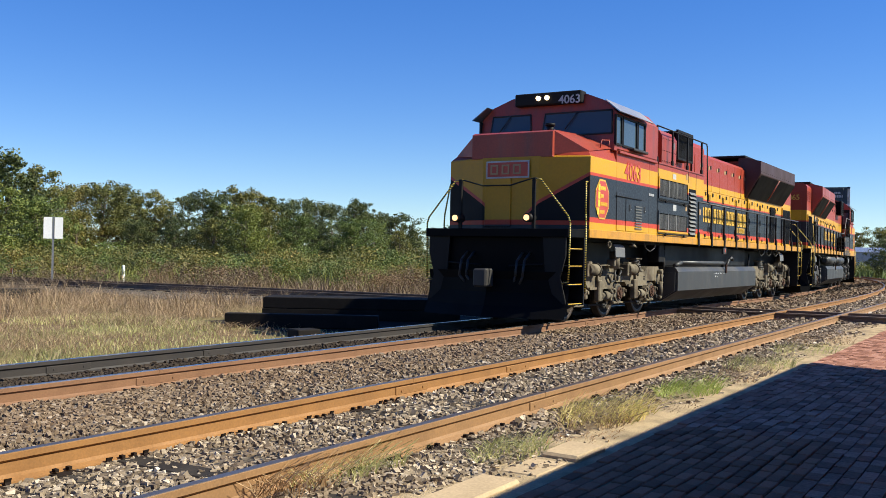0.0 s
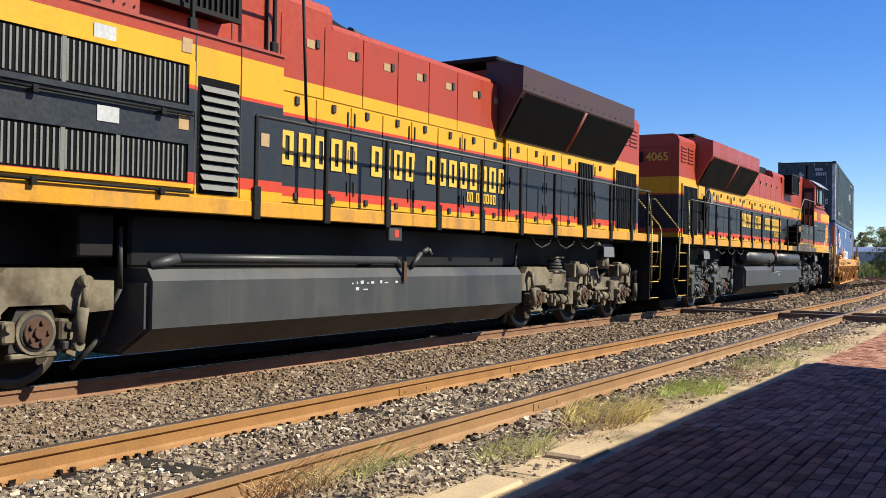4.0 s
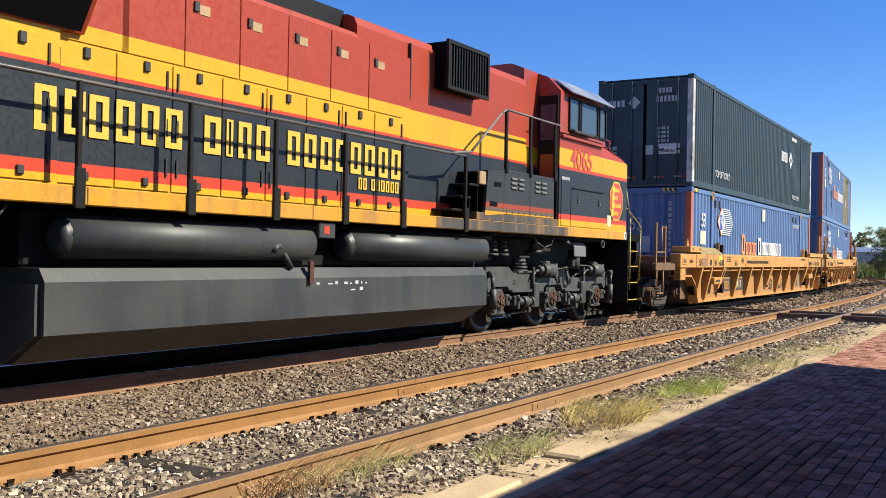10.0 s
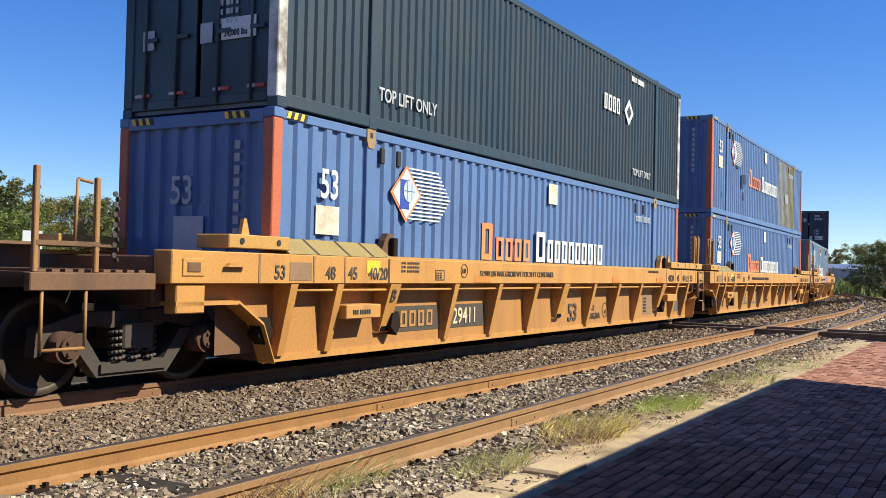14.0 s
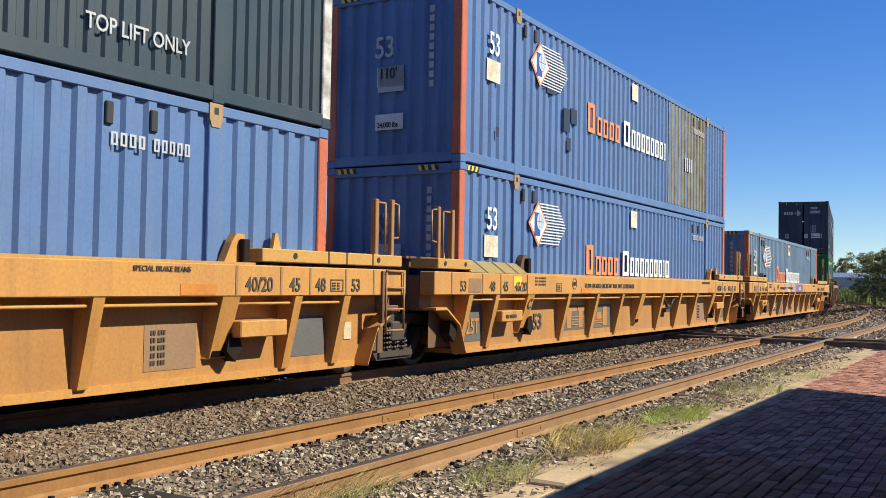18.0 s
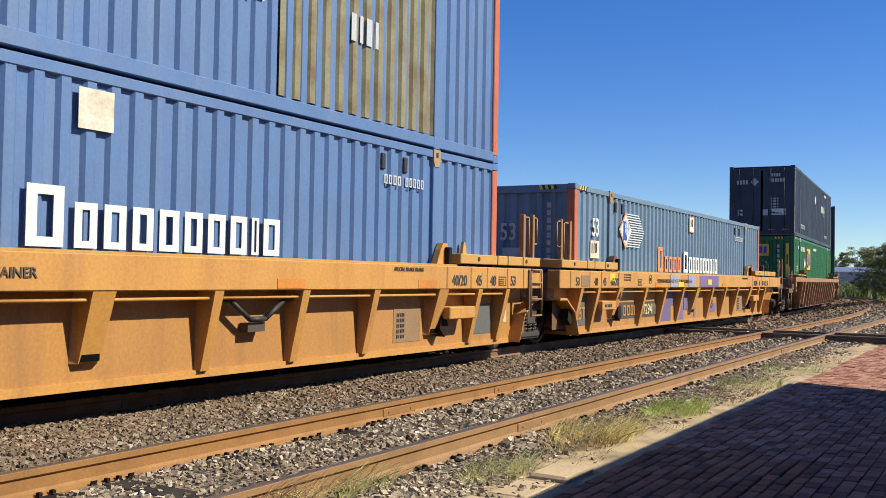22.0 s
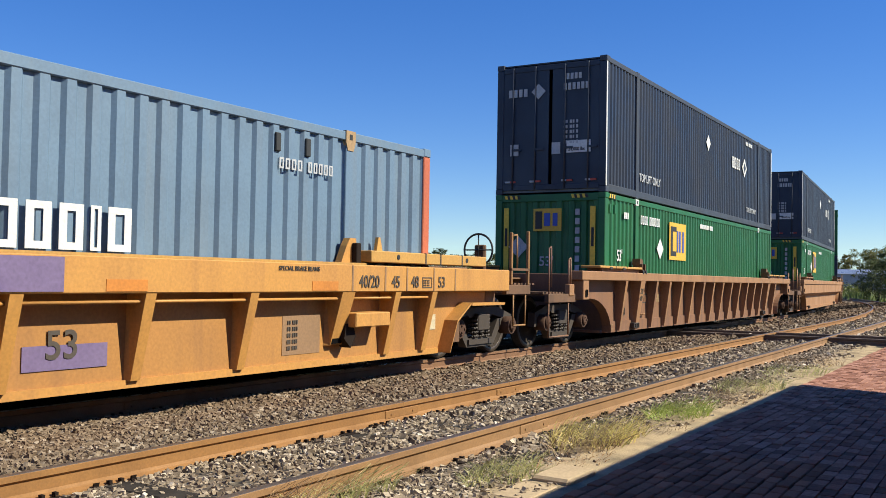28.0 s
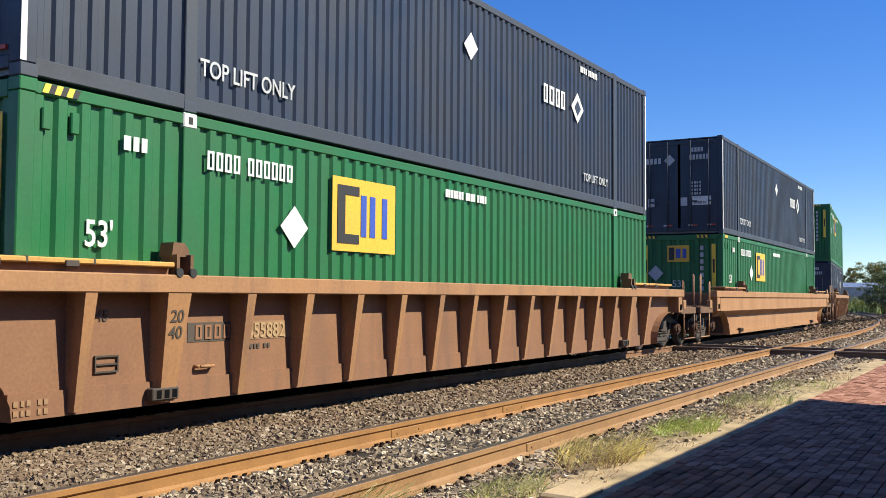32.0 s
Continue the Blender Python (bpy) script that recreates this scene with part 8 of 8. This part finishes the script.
        for xa, xb in ((13.12, 15.52), (15.62, 18.03)):
            q = [Vector((xx, 0, 0)) + p + off for xx, p in ((xa, a), (xb, a), (xb, b), (xa, b))]
            part("radiator_screen", Solid().add(q, [(0, 1, 2, 3) if sg < 0 else (3, 2, 1, 0)]), M_DEEP, lo)
        part("screen_rib", Solid().tube([a + Vector((15.57, sg * 0.02, 0)), b + Vector((15.57, sg * 0.02, 0))], 0.035, 6), M_RED, lo)
        for i in range(17):
            part("flare_bolt", Solid().disc((13.15 + i * 0.3, sg * 1.683, 4.02), "y", 0.014, 0.01, 6), M_BLACK, lo)
    part("radiator_top", B((13.0, 18.2, -1.22, 1.22, 4.45, 4.53), c=0.02), M_BLACK, lo)
    # doors along the hood
    for sg in (-1, 1):
        xs = [7.75, 8.45, 9.15, 9.85, 10.55, 11.25, 11.95, 12.65, 13.35, 14.05, 14.75, 15.45] + ([16.95] if sg < 0 else [16.2])
        for i, x in enumerate(xs):
            y = sg * (1.20 if x < 13.2 else 1.26)
            d = part("hood_door", B((x + 0.012, x + 0.688, y, y + sg * 0.014, 1.86, 3.14), c=0.005), M_HOOD, lo)
            hx = x + (0.62 if i % 2 else 0.06)
            for z in (2.1, 2.5, 2.98):
                part("hinge", B((hx, hx + 0.02, y + sg * 0.012, y + sg * 0.030, z - 0.09, z + 0.09)), M_HAZ, d)
            part("latch", B((x + 0.30, x + 0.37, y + sg * 0.012, y + sg * 0.04, 3.02, 3.12), c=0.006), M_HAZ, d)
            part("latch", B((x + 0.30, x + 0.37, y + sg * 0.012, y + sg * 0.04, 1.90, 1.98), c=0.006), M_HAZ, d)
        for x in (7.8, 8.6, 9.4, 10.2, 11.0, 11.8, 12.5):
            part("upper_door", B((x, x + 0.785, sg * 1.20, sg * 1.212, 3.16, 4.06), c=0.005), M_HOOD, lo)
            part("latch", B((x + 0.62, x + 0.68, sg * 1.21, sg * 1.235, 3.76, 3.86)), M_HAZ, lo)
            part("notice", B((x + 0.45, x + 0.60, sg * 1.21, sg * 1.218, 3.74, 3.84)), M_NOTICE, lo)
        part("rear_intake", B((18.1, 19.3, sg * 1.262, sg * 1.29, 1.90, 3.11)), M_DEEP, lo)
        part("intake_frame", B((18.05, 18.1, sg * 1.26, sg * 1.30, 1.84, 3.16), (19.3, 19.35, sg * 1.26, sg * 1.30, 1.84, 3.16), (18.1, 19.3, sg * 1.26, sg * 1.30, 3.11, 3.16), (18.1, 19.3, sg * 1.26, sg * 1.30, 1.84, 1.90)), M_HOOD, lo)
        for i in range(11):
            part("intake_bar", B((18.16 + i * 0.105, 18.17 + i * 0.105, sg * 1.288, sg * 1.30, 1.92, 3.09)), M_HAZ, lo)
        if sg < 0:
            part("vent_door", B((16.25, 16.9, sg * 1.262, sg * 1.285, 1.92, 3.1)), M_DEEP, lo)
        for i in range(8 if sg < 0 else 0):
            part("vent_bar", B((16.27 + i * 0.08, 16.285 + i * 0.08, sg * 1.28, sg * 1.30, 1.92, 3.1)), M_HAZ, lo)
        for j in range(2):
            for i in range(5):
                part("end_louver", B((18.40 + j * 0.55, 18.85 + j * 0.55, sg * 1.26, sg * 1.285, 3.74 + i * 0.085, 3.70 + i * 0.085)), M_RED, lo)
        # walkway rail
        posts = [7.05 if sg < 0 else 6.6, 8.25, 9.5, 10.75, 12.0, 13.3, 14.6, 15.9, 17.2, 18.35, 19.35]
        for x in posts:
            p = part("stanchion", B((x - 0.025, x + 0.025, sg * 1.52, sg * 1.565, 1.66, 2.74), c=0.006), M_BLACK, lo)
            part("stanchion_foot", B((x - 0.055, x + 0.055, sg * 1.555, sg * 1.585, 1.62, 1.98), c=0.008), M_BLACK, p)
        part("hand_rail", Solid().tube([(posts[0], sg * 1.54, 2.74), (19.5, sg * 1.54, 2.74)], 0.019, 10), M_PIPE, lo)
        word = [0.55] * 6 + [-0.35] + [0.6, 0.25, 0.5, 0.55] + [-0.35] + [0.55] * 8
        if sg < 0:
            bars("word", word, 0.40, M_LETTER, lo, side_m(7.50, -1.226, 2.30), gap=0.225, strokes=2)
        else:
            bars("word", word[:2], 0.40, M_LETTER, lo, side_m(13.56, 1.279, 2.30, True), gap=0.21, strokes=2)
            bars("word", word[2:], 0.40, M_LETTER, lo, side_m(12.952, 1.226, 2.30, True), gap=0.21, strokes=2)
        bars("word", [0.5, 0.5, -0.3] + [0.55] * 6, 0.15, M_LETTER, lo, side_m(12.1 if sg < 0 else 8.80, sg * 1.226, 2.11, sg > 0), gap=0.19, strokes=2)
    part("brake_wheel", lathe([(0.012 * math.cos(q), 0.26 + 0.012 * math.sin(q)) for q in np.linspace(0, 5.5, 8)], 32), M_CAST_L, lo, "hand brake wheel", pose(17.55, 1.42, 2.86))
    part("brake_stand", Solid().prism([(17.45, 2.1), (17.62, 2.1), (17.60, 2.95), (17.5, 2.95)], "y", 1.30, 1.40), M_BLACK, lo)
    for q in (0.5, 2.6, 4.7):
        part("wheel_spoke", Solid().tube([(17.55, 1.42, 2.86), (17.55 + 0.25 * math.cos(q), 1.42, 2.86 + 0.25 * math.sin(q))], 0.009, 6), M_CAST_L, lo)
    # rear end
    part("rear_panel", B((19.55, 19.58, -1.05, 1.05, 1.84, 4.05), c=0.01), M_HOOD, lo)
    part("rear_light_box", B((19.58, 19.65, -0.35, 0.35, 3.70, 3.95), c=0.02), M_BLACK, lo)
    for y in (-0.14, 0.14):
        part("rear_headlight", Solid().disc((19.66, y, 3.83), "x", 0.09, 0.03, 18), M_GREYL, lo)
    part("cab_rear_door", B((3.324, 3.36, 1.13, 1.52, 1.84, 4.14), c=0.008), M_BLACK, lo)
    part("rear_door_pane", B((3.355, 3.366, 1.18, 1.47, 3.35, 3.98)), M_GLASS, lo)
    part("rear_door_panel", B((3.355, 3.364, 1.18, 1.47, 2.2, 3.1)), M_RED, lo)
    # black plate draws the shade inside the brake wheel niche
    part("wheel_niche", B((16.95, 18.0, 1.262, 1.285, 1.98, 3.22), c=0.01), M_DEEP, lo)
    part("niche_wall", B((17.42, 17.98, 1.285, 1.292, 2.86, 3.20), c=0.004), M_YELLOW, lo, "yellow back of the brake wheel niche")
    part("niche_box", B((17.3, 17.9, 1.285, 1.33, 1.98, 2.3), c=0.02), M_BLACK, lo)
    part("grey_notice", B((16.56, 16.86, 1.276, 1.284, 2.82, 3.06)), M_GREYP2, lo)
    for sg in (-1, 1):
        for i, (x, w) in enumerate(((8.9, 0.05), (9.0, 0.03), (9.08, 0.09), (9.22, 0.05), (9.3, 0.1), (9.5, 0.07), (9.6, 0.12), (9.85, 0.08), (8.98, 0.1), (9.14, 0.14))):
            z = 0.90 if i < 8 else 0.82
            part("chalk_mark", B((x, x + w * 0.7, sg * 1.459, sg * 1.464, z, z + 0.016 + 0.012 * (i % 3))), M_GREYL, lo)
        for xa in (13.9, 14.9, 15.9, 3.3):
            part("sill_cable", Solid().tube([(xa, sg * 1.45, 1.64), (xa + 0.12, sg * 1.46, 1.5), (xa + 0.4, sg * 1.46, 1.44), (xa + 0.7, sg * 1.46, 1.52), (xa + 0.8, sg * 1.45, 1.64)], 0.014, 6), M_HAZ, lo)
        part("sill_box", B((5.1, 5.5, sg * 0.9, sg * 1.2, 1.2, 1.62), c=0.02), M_BLACK, lo)
        part("tow_hook", Solid().tube([(1.15 + 0.07 * math.cos(q), sg * 1.5, 1.55 + 0.07 * math.sin(q)) for q in np.linspace(0, 6.283, 11)], 0.018), M_TRUCK, lo)
    steps_and_rails(lo, -0.18, -1)
    steps_and_rails(lo, 19.60, 1)
    return lo


M_TAPE, _nt, _bs = nodes_of("striped_hand_rail")
_tc, _w = _nt.nodes.new("ShaderNodeTexCoord"), _nt.nodes.new("ShaderNodeTexWave")
_w.wave_type, _w.bands_direction = "BANDS", "Z"
_w.inputs["Scale"].default_value = 7.0
_nt.links.new(_tc.outputs["Object"], _w.inputs["Vector"])
_nt.links.new(ramp(_nt, _w.outputs["Fac"], [(0.0, (0.02, 0.02, 0.02)), (0.45, (0.02, 0.02, 0.02)), (0.5, (0.6, 0.45, 0.05)), (1.0, (0.7, 0.5, 0.06))]), _bs.inputs["Base Color"])
_bs.inputs["Roughness"].default_value = 0.5


# ---- the train ----
M_TRUCK2 = surface("truck_charcoal", (0.058, 0.058, 0.055), (0.020, 0.019, 0.018), 0.6, big=3.0, amount=0.9, relief=0.25)


def travelled(t):
    """Metres the train has run since the start; it slows a little."""
    k = min(1.0, max(0.0, (t - 1.5) / 4.0))
    return 4.11320212 * t - 1.44066767e-02 * t ** 2 + 3.24293045e-04 * t ** 3 - 6.17323144e-06 * t ** 4 + 0.11 * k * k * (3 - 2 * k)


TIMES = [0.5 * i for i in range(65)]
FAST = [0.15 * i for i in range(214)] + [32.0]
RIDING = []   # (thing, its place along the train at the start, half its wheelbase, height, turned about)


def ride(thing, u, half, z=0.0, back=False):
    RIDING.append((thing, u, half, z, back))
    return thing


engine = locomotive("red, yellow and black road locomotive leading the train, lamps lit")
engine_2 = copy_thing(engine, pose(0, 0, 0))
tagged(engine_2, "red, yellow and black road locomotive running backwards, second in the train")
for e in (engine, engine_2):
    for x, r in WHEEL_LATER:
        wheelset(e, x, r, sense=-1 if e is engine else 1)
for e, num in ((engine, "4063"), (engine_2, "4065")):
    letters("road_number", num, 0.34, M_STRIPE, e, side_m(1.80, -1.552, 2.92), narrow=1.0)
    letters("road_number", num, 0.34, M_STRIPE, e, side_m(2.85, 1.552, 2.92, True), narrow=1.0)
    letters("road_number", num, 0.17, M_GREYL, e, end_m(1.215, -0.30, 4.46))
    letters("road_number", num, 0.20, M_LETTER, e, pose(19.59, 0.42, 3.72, 90, 0, 90))
for o in engine.children_recursive:
    if o.name.startswith("radiator_flare"):
        o.data = o.data.copy()
        o.data.materials[0] = M_SOOT
dark = {}
for o in engine_2.children_recursive:
    if o.data and o.data.materials and o.data.materials[0] in (M_TRUCK, M_CAST_L):
        if o.data not in dark:
            dark[o.data] = o.data.copy()
            dark[o.data].materials[0] = M_TRUCK2
        o.data = dark[o.data]
ride(engine, 16.87 + 9.78, 7.1, 0.0)
ride(engine_2, 58.75 - 9.78, 7.1, 0.0, True)

FLOOR_Z = 0.25
U1, U2, U3, G1, G2, G3 = 72.47, 91.77, 111.07, 134.25, 157.2, 180.3
set_marks = [("53", -8.72), ("48", -7.78), ("45", -7.32), ("40/20", -6.88)]
rear_marks = [("40/20", 5.93), ("45", 6.66), ("48", 7.13), ("53", 7.84)]
w1 = orange_well("yellow-orange well car with a platform end, leading its set", True, False, set_marks + rear_marks)
w2 = orange_well("yellow-orange middle well car of an articulated set", False, False, set_marks + rear_marks)
w3 = orange_well("yellow-orange well car with purple spray paint on its side", False, True, set_marks + rear_marks, False)
g1 = brown_well("rust-brown well car with close upright ribs", M_WELLB)
g2 = brown_well("tan well car with smooth plain sides", M_WELLT, False)
g3 = brown_well("rust-brown well car with close upright ribs", M_WELLB)
def panel_mark(car, x0, x1, z0, z1, mat, y=-1.336):
    return part("painted_panel", B((x0, x1, y, y + 0.005, z0, z1)), mat, car)


for car, x0 in ((w1, -5.92), (w3, -5.62)):
    panel_mark(car, x0, x0 + 1.28, 0.40, 0.76, M_PANEL)
    panel_mark(car, x0 + 1.44, x0 + 2.74, 0.40, 0.76, M_PANEL)
    bars("mark", [0.72] * 4, 0.23, M_WELLS, car, side_m(x0 + 0.22, -1.343, 0.465), gap=0.30, strokes=2)
    letters("car_number", "729411", 0.235, M_CREAM, car, side_m(x0 + 1.54, -1.343, 0.465), narrow=0.92)
# the grey field with a large faded emblem of plain shapes
panel_mark(w2, -4.40, -3.18, 0.38, 0.86, M_GREYP)
panel_mark(w2, -2.98, -1.72, 0.38, 0.86, M_GREYP)
for x0, x1, z0, z1 in ((-4.30, -3.60, 0.74, 0.82), (-4.08, -3.86, 0.42, 0.74), (-3.55, -3.2, 0.74, 0.82), (-3.48, -3.30, 0.42, 0.74), (-2.9, -2.7, 0.42, 0.82), (-2.55, -2.3, 0.55, 0.70), (-2.2, -1.95, 0.42, 0.82)):
    panel_mark(w2, x0, x1, z0, z1, M_WELLS, -1.342)
for k in range(4):
    panel_mark(w2, -3.85, -3.2, 0.62 - 0.05 * k, 0.64 - 0.05 * k, M_WELLS, -1.345)
    panel_mark(w2, -2.9, -2.1, 0.62 - 0.05 * k, 0.64 - 0.05 * k, M_WELLS, -1.345)
for car, mark in ((w1, "B"), (w2, "C"), (w3, "A")):
    letters("unit_letter", mark, 0.17, M_PANEL, car, pose(-6.27, -1.532, 0.84, 106.5, 0, 0), narrow=0.9)
text_side(w2, "53", 0.27, -5.62, -1.343, 0.46)
text_side(w1, "53", 0.33, 0.30, -1.343, 0.35)
text_side(w1, "RWG33A", 0.12, 1.33, -1.343, 0.35)
text_side(w1, "L20I-2", 0.10, 1.33, -1.343, 0.53)
text_side(w1, "H", 0.08, 2.30, -1.343, 0.44)
part("stencil_ring", Solid().tube([(2.33 + 0.15 * math.cos(q), -1.342, 0.52 + 0.15 * math.sin(q)) for q in np.linspace(0, 6.2832, 25)], 0.006, 4), M_PANEL, w1)
text_side(w3, "53", 0.25, 1.62, -1.345, 0.50)
panel_mark(w1, 7.0, 7.66, 0.36, 0.84, M_GREYP)
panel_mark(w2, 7.0, 7.66, 0.36, 0.84, M_GREYP)
for car in (w2, w3):
    panel_mark(car, -8.22, -7.48, 0.34, 0.92, M_GREYP)
    letters("load_mark", "125T", 0.24, M_WELLS, car, side_m(-8.2, -1.343, 0.46), narrow=0.78)
for w in (w1, w2, w3):
    panel_mark(w, 4.80, 5.50, 0.34, 0.80, M_PANEL2)
    for k in range(5):
        bars("small_print", [0.6, 0.5, -0.3, 0.7, 0.5, 0.4], 0.045, M_PANEL, w, side_m(4.88, -1.343, 0.70 - 0.075 * k))
# spray paint on the third well
for x0, x1 in ((-2.85, -2.1), (-1.35, -0.65)):
    panel_mark(w3, x0, x1, 1.10, 1.40, M_LILAC, -1.608)
panel_mark(w3, -0.30, 1.6, 1.10, 1.40, M_PURPLE, -1.608)
panel_mark(w3, 0.5, 0.85, 1.16, 1.30, M_SAFETY, -1.612)
panel_mark(w3, -2.2, -1.75, 1.10, 1.22, M_SAFETY, -1.612)
for x0, x1, z0, z1, m in ((-3.0, -1.72, 0.24, 1.04, M_PURPLE), (-1.48, -0.9, 0.24, 1.04, M_PURPLE), (-0.85, -0.35, 0.5, 1.04, M_PURPLE), (-2.0, -1.75, 0.24, 0.62, M_WELLS), (0.10, 0.24, 0.3, 1.04, M_PURPLE), (1.4, 2.3, 0.40, 0.62, M_PURPLE)):
    panel_mark(w3, x0, x1, z0, z1, m, -1.342 if m is not M_WELLS else -1.346)
# lettering on the ribbed car
panel_mark(g1, -6.12, -5.50, 0.78, 0.98, M_PANEL, -1.341)
bars("mark", [0.62] * 4, 0.15, M_WELLB, g1, side_m(-6.02, -1.348, 0.805), gap=0.28, strokes=2)
panel_mark(g1, -5.34, -4.50, 0.78, 0.98, M_PANEL2, -1.341)
letters("car_number", "655882", 0.16, M_NOTICE, g1, side_m(-5.26, -1.348, 0.80), narrow=0.92)
bars("small_print", [0.8, 0.6, 0.7, -0.4, 0.8, 0.7], 0.05, M_PANEL, g1, side_m(-5.2, -1.345, 0.68), gap=0.5)
letters("lettering", "20", 0.12, M_PANEL, g1, pose(-6.56, -1.557, 1.00, 98.3, 0, 0))
letters("lettering", "40", 0.12, M_PANEL, g1, pose(-6.56, -1.534, 0.84, 98.3, 0, 0))
text_side(g1, "45", 0.10, -7.26, -1.343, 1.02)
part("placard_holder", B((-7.27, -7.0, -1.36, -1.34, 0.54, 0.555), (-7.27, -7.0, -1.36, -1.34, 0.685, 0.70), (-7.27, -7.255, -1.36, -1.34, 0.555, 0.685), (-7.015, -7.0, -1.36, -1.34, 0.555, 0.685), (-7.25, -7.02, -1.358, -1.345, 0.61, 0.625)), M_PANEL, g1)
part("grab_handle", Solid().tube([(-6.02, -1.34, 0.53), (-6.0, -1.40, 0.53), (-5.80, -1.40, 0.53), (-5.78, -1.34, 0.53)], 0.018, 8), M_RIBB, g1)
for k in range(2):
    bars("small_print", [0.9, 0.6, 0.8, -0.4, 0.7, 0.8], 0.05, M_PANEL2, g1, side_m(-8.1, -1.372, 0.31 - 0.08 * k), gap=0.5)
for w, u in ((w1, U1), (w2, U2), (w3, U3), (g1, G1), (g2, G2), (g3, G3)):
    ride(w, u, 9.6)

c1 = blue_box("blue corrugated container with orange corner posts", M_BLUE)
c1t = umax_box("charcoal corrugated container with white posts and doors", M_DARKBOX)
c2 = blue_box("blue corrugated container with orange corner posts", M_BLUE)
c2t = blue_box("blue corrugated container with a faded rusty rear section", M_BLUE, True)
c3 = blue_box("pale weathered blue corrugated container standing alone", M_PALE, False, True)
e1, e2, e3 = (green_box("green corrugated container with a yellow square badge") for _ in range(3))
n1, n2, n3 = (umax_box("navy corrugated container with grey rails and doors", M_NAVY) for _ in range(3))
for c, u, up in ((c1, U1 - 0.36, 0), (c1t, U1 - 0.32, 1), (c2, U2 - 0.16, 0), (c2t, U2 - 0.16, 1), (c3, U3, 0), (e1, G1, 0), (n1, G1, 1), (e2, G2, 0), (n2, G2, 1), (n3, G3, 0), (e3, G3, 1)):
    ride(c, u, 9.6, FLOOR_Z + up * (CH + 0.005))


def motions():
    for thing, u, half, z, back in RIDING:
        rows = []
        for t in TIMES:
            a = u - travelled(t)
            x0, y0, _ = on_line(a - half)
            x1, y1, _ = on_line(a + half)
            th = math.degrees(math.atan2(y1 - y0, x1 - x0))
            m = pose((x0 + x1) / 2, (y0 + y1) / 2, z, 0, 0, th + (180 if back else 0))
            if thing in (engine, engine_2):
                m = m @ pose(-9.78, 0, 0)
            rows.append((t, m))
        walk(thing, rows)
    for ob, r, sense in WHEELS:
        p = ob.matrix_basis.translation.copy()
        walk(ob, [(t, pose(p.x, p.y, p.z, 0, sense * math.degrees(travelled(t) / r), 0)) for t in FAST])


# ---- platform bricks ----
random.seed(3)
BRICK = [B((-0.098, 0.098, -0.047, 0.047, -0.06, 0.0), c=c).mesh("brick") for c in (0.006, 0.009)]
near, rest = 0, Solid()
for j in range(0, 47):
    y = 2.56 - j * 0.104
    if y < -1.6:
        break
    for i in range(0, 105):
        x = 3.6 + i * 0.206 + (0.103 if j % 2 else 0.0)
        dist_in = math.atan2(y, x)
        if math.degrees(dist_in) < 5.0 or x > 24.5:
            continue
        tilt = (random.uniform(-0.8, 0.8), random.uniform(-0.8, 0.8), random.uniform(-1.2, 1.2))
        zt = -0.168 + random.uniform(-0.006, 0.005) + 0.012 * noise.noise((x * 0.6, y * 0.6, 12))
        if near < 300 and x < 8.2:
            near += 1
            part("brick", BRICK[(i + j) % 2], M_BRICK, pavement, "", pose(x, y, zt, *tilt))
        elif x < 24.5:
            m = pose(x, y, zt, *tilt)
            q = B((-0.098, 0.098, -0.047, 0.047, -0.04, 0.0))
            rest.add([m @ Vector(p) for p in q.v], q.f)
tagged(part("brick_paving", rest, M_BRICK_REST, pavement), "worn red platform bricks", kind="stuff")




motions()
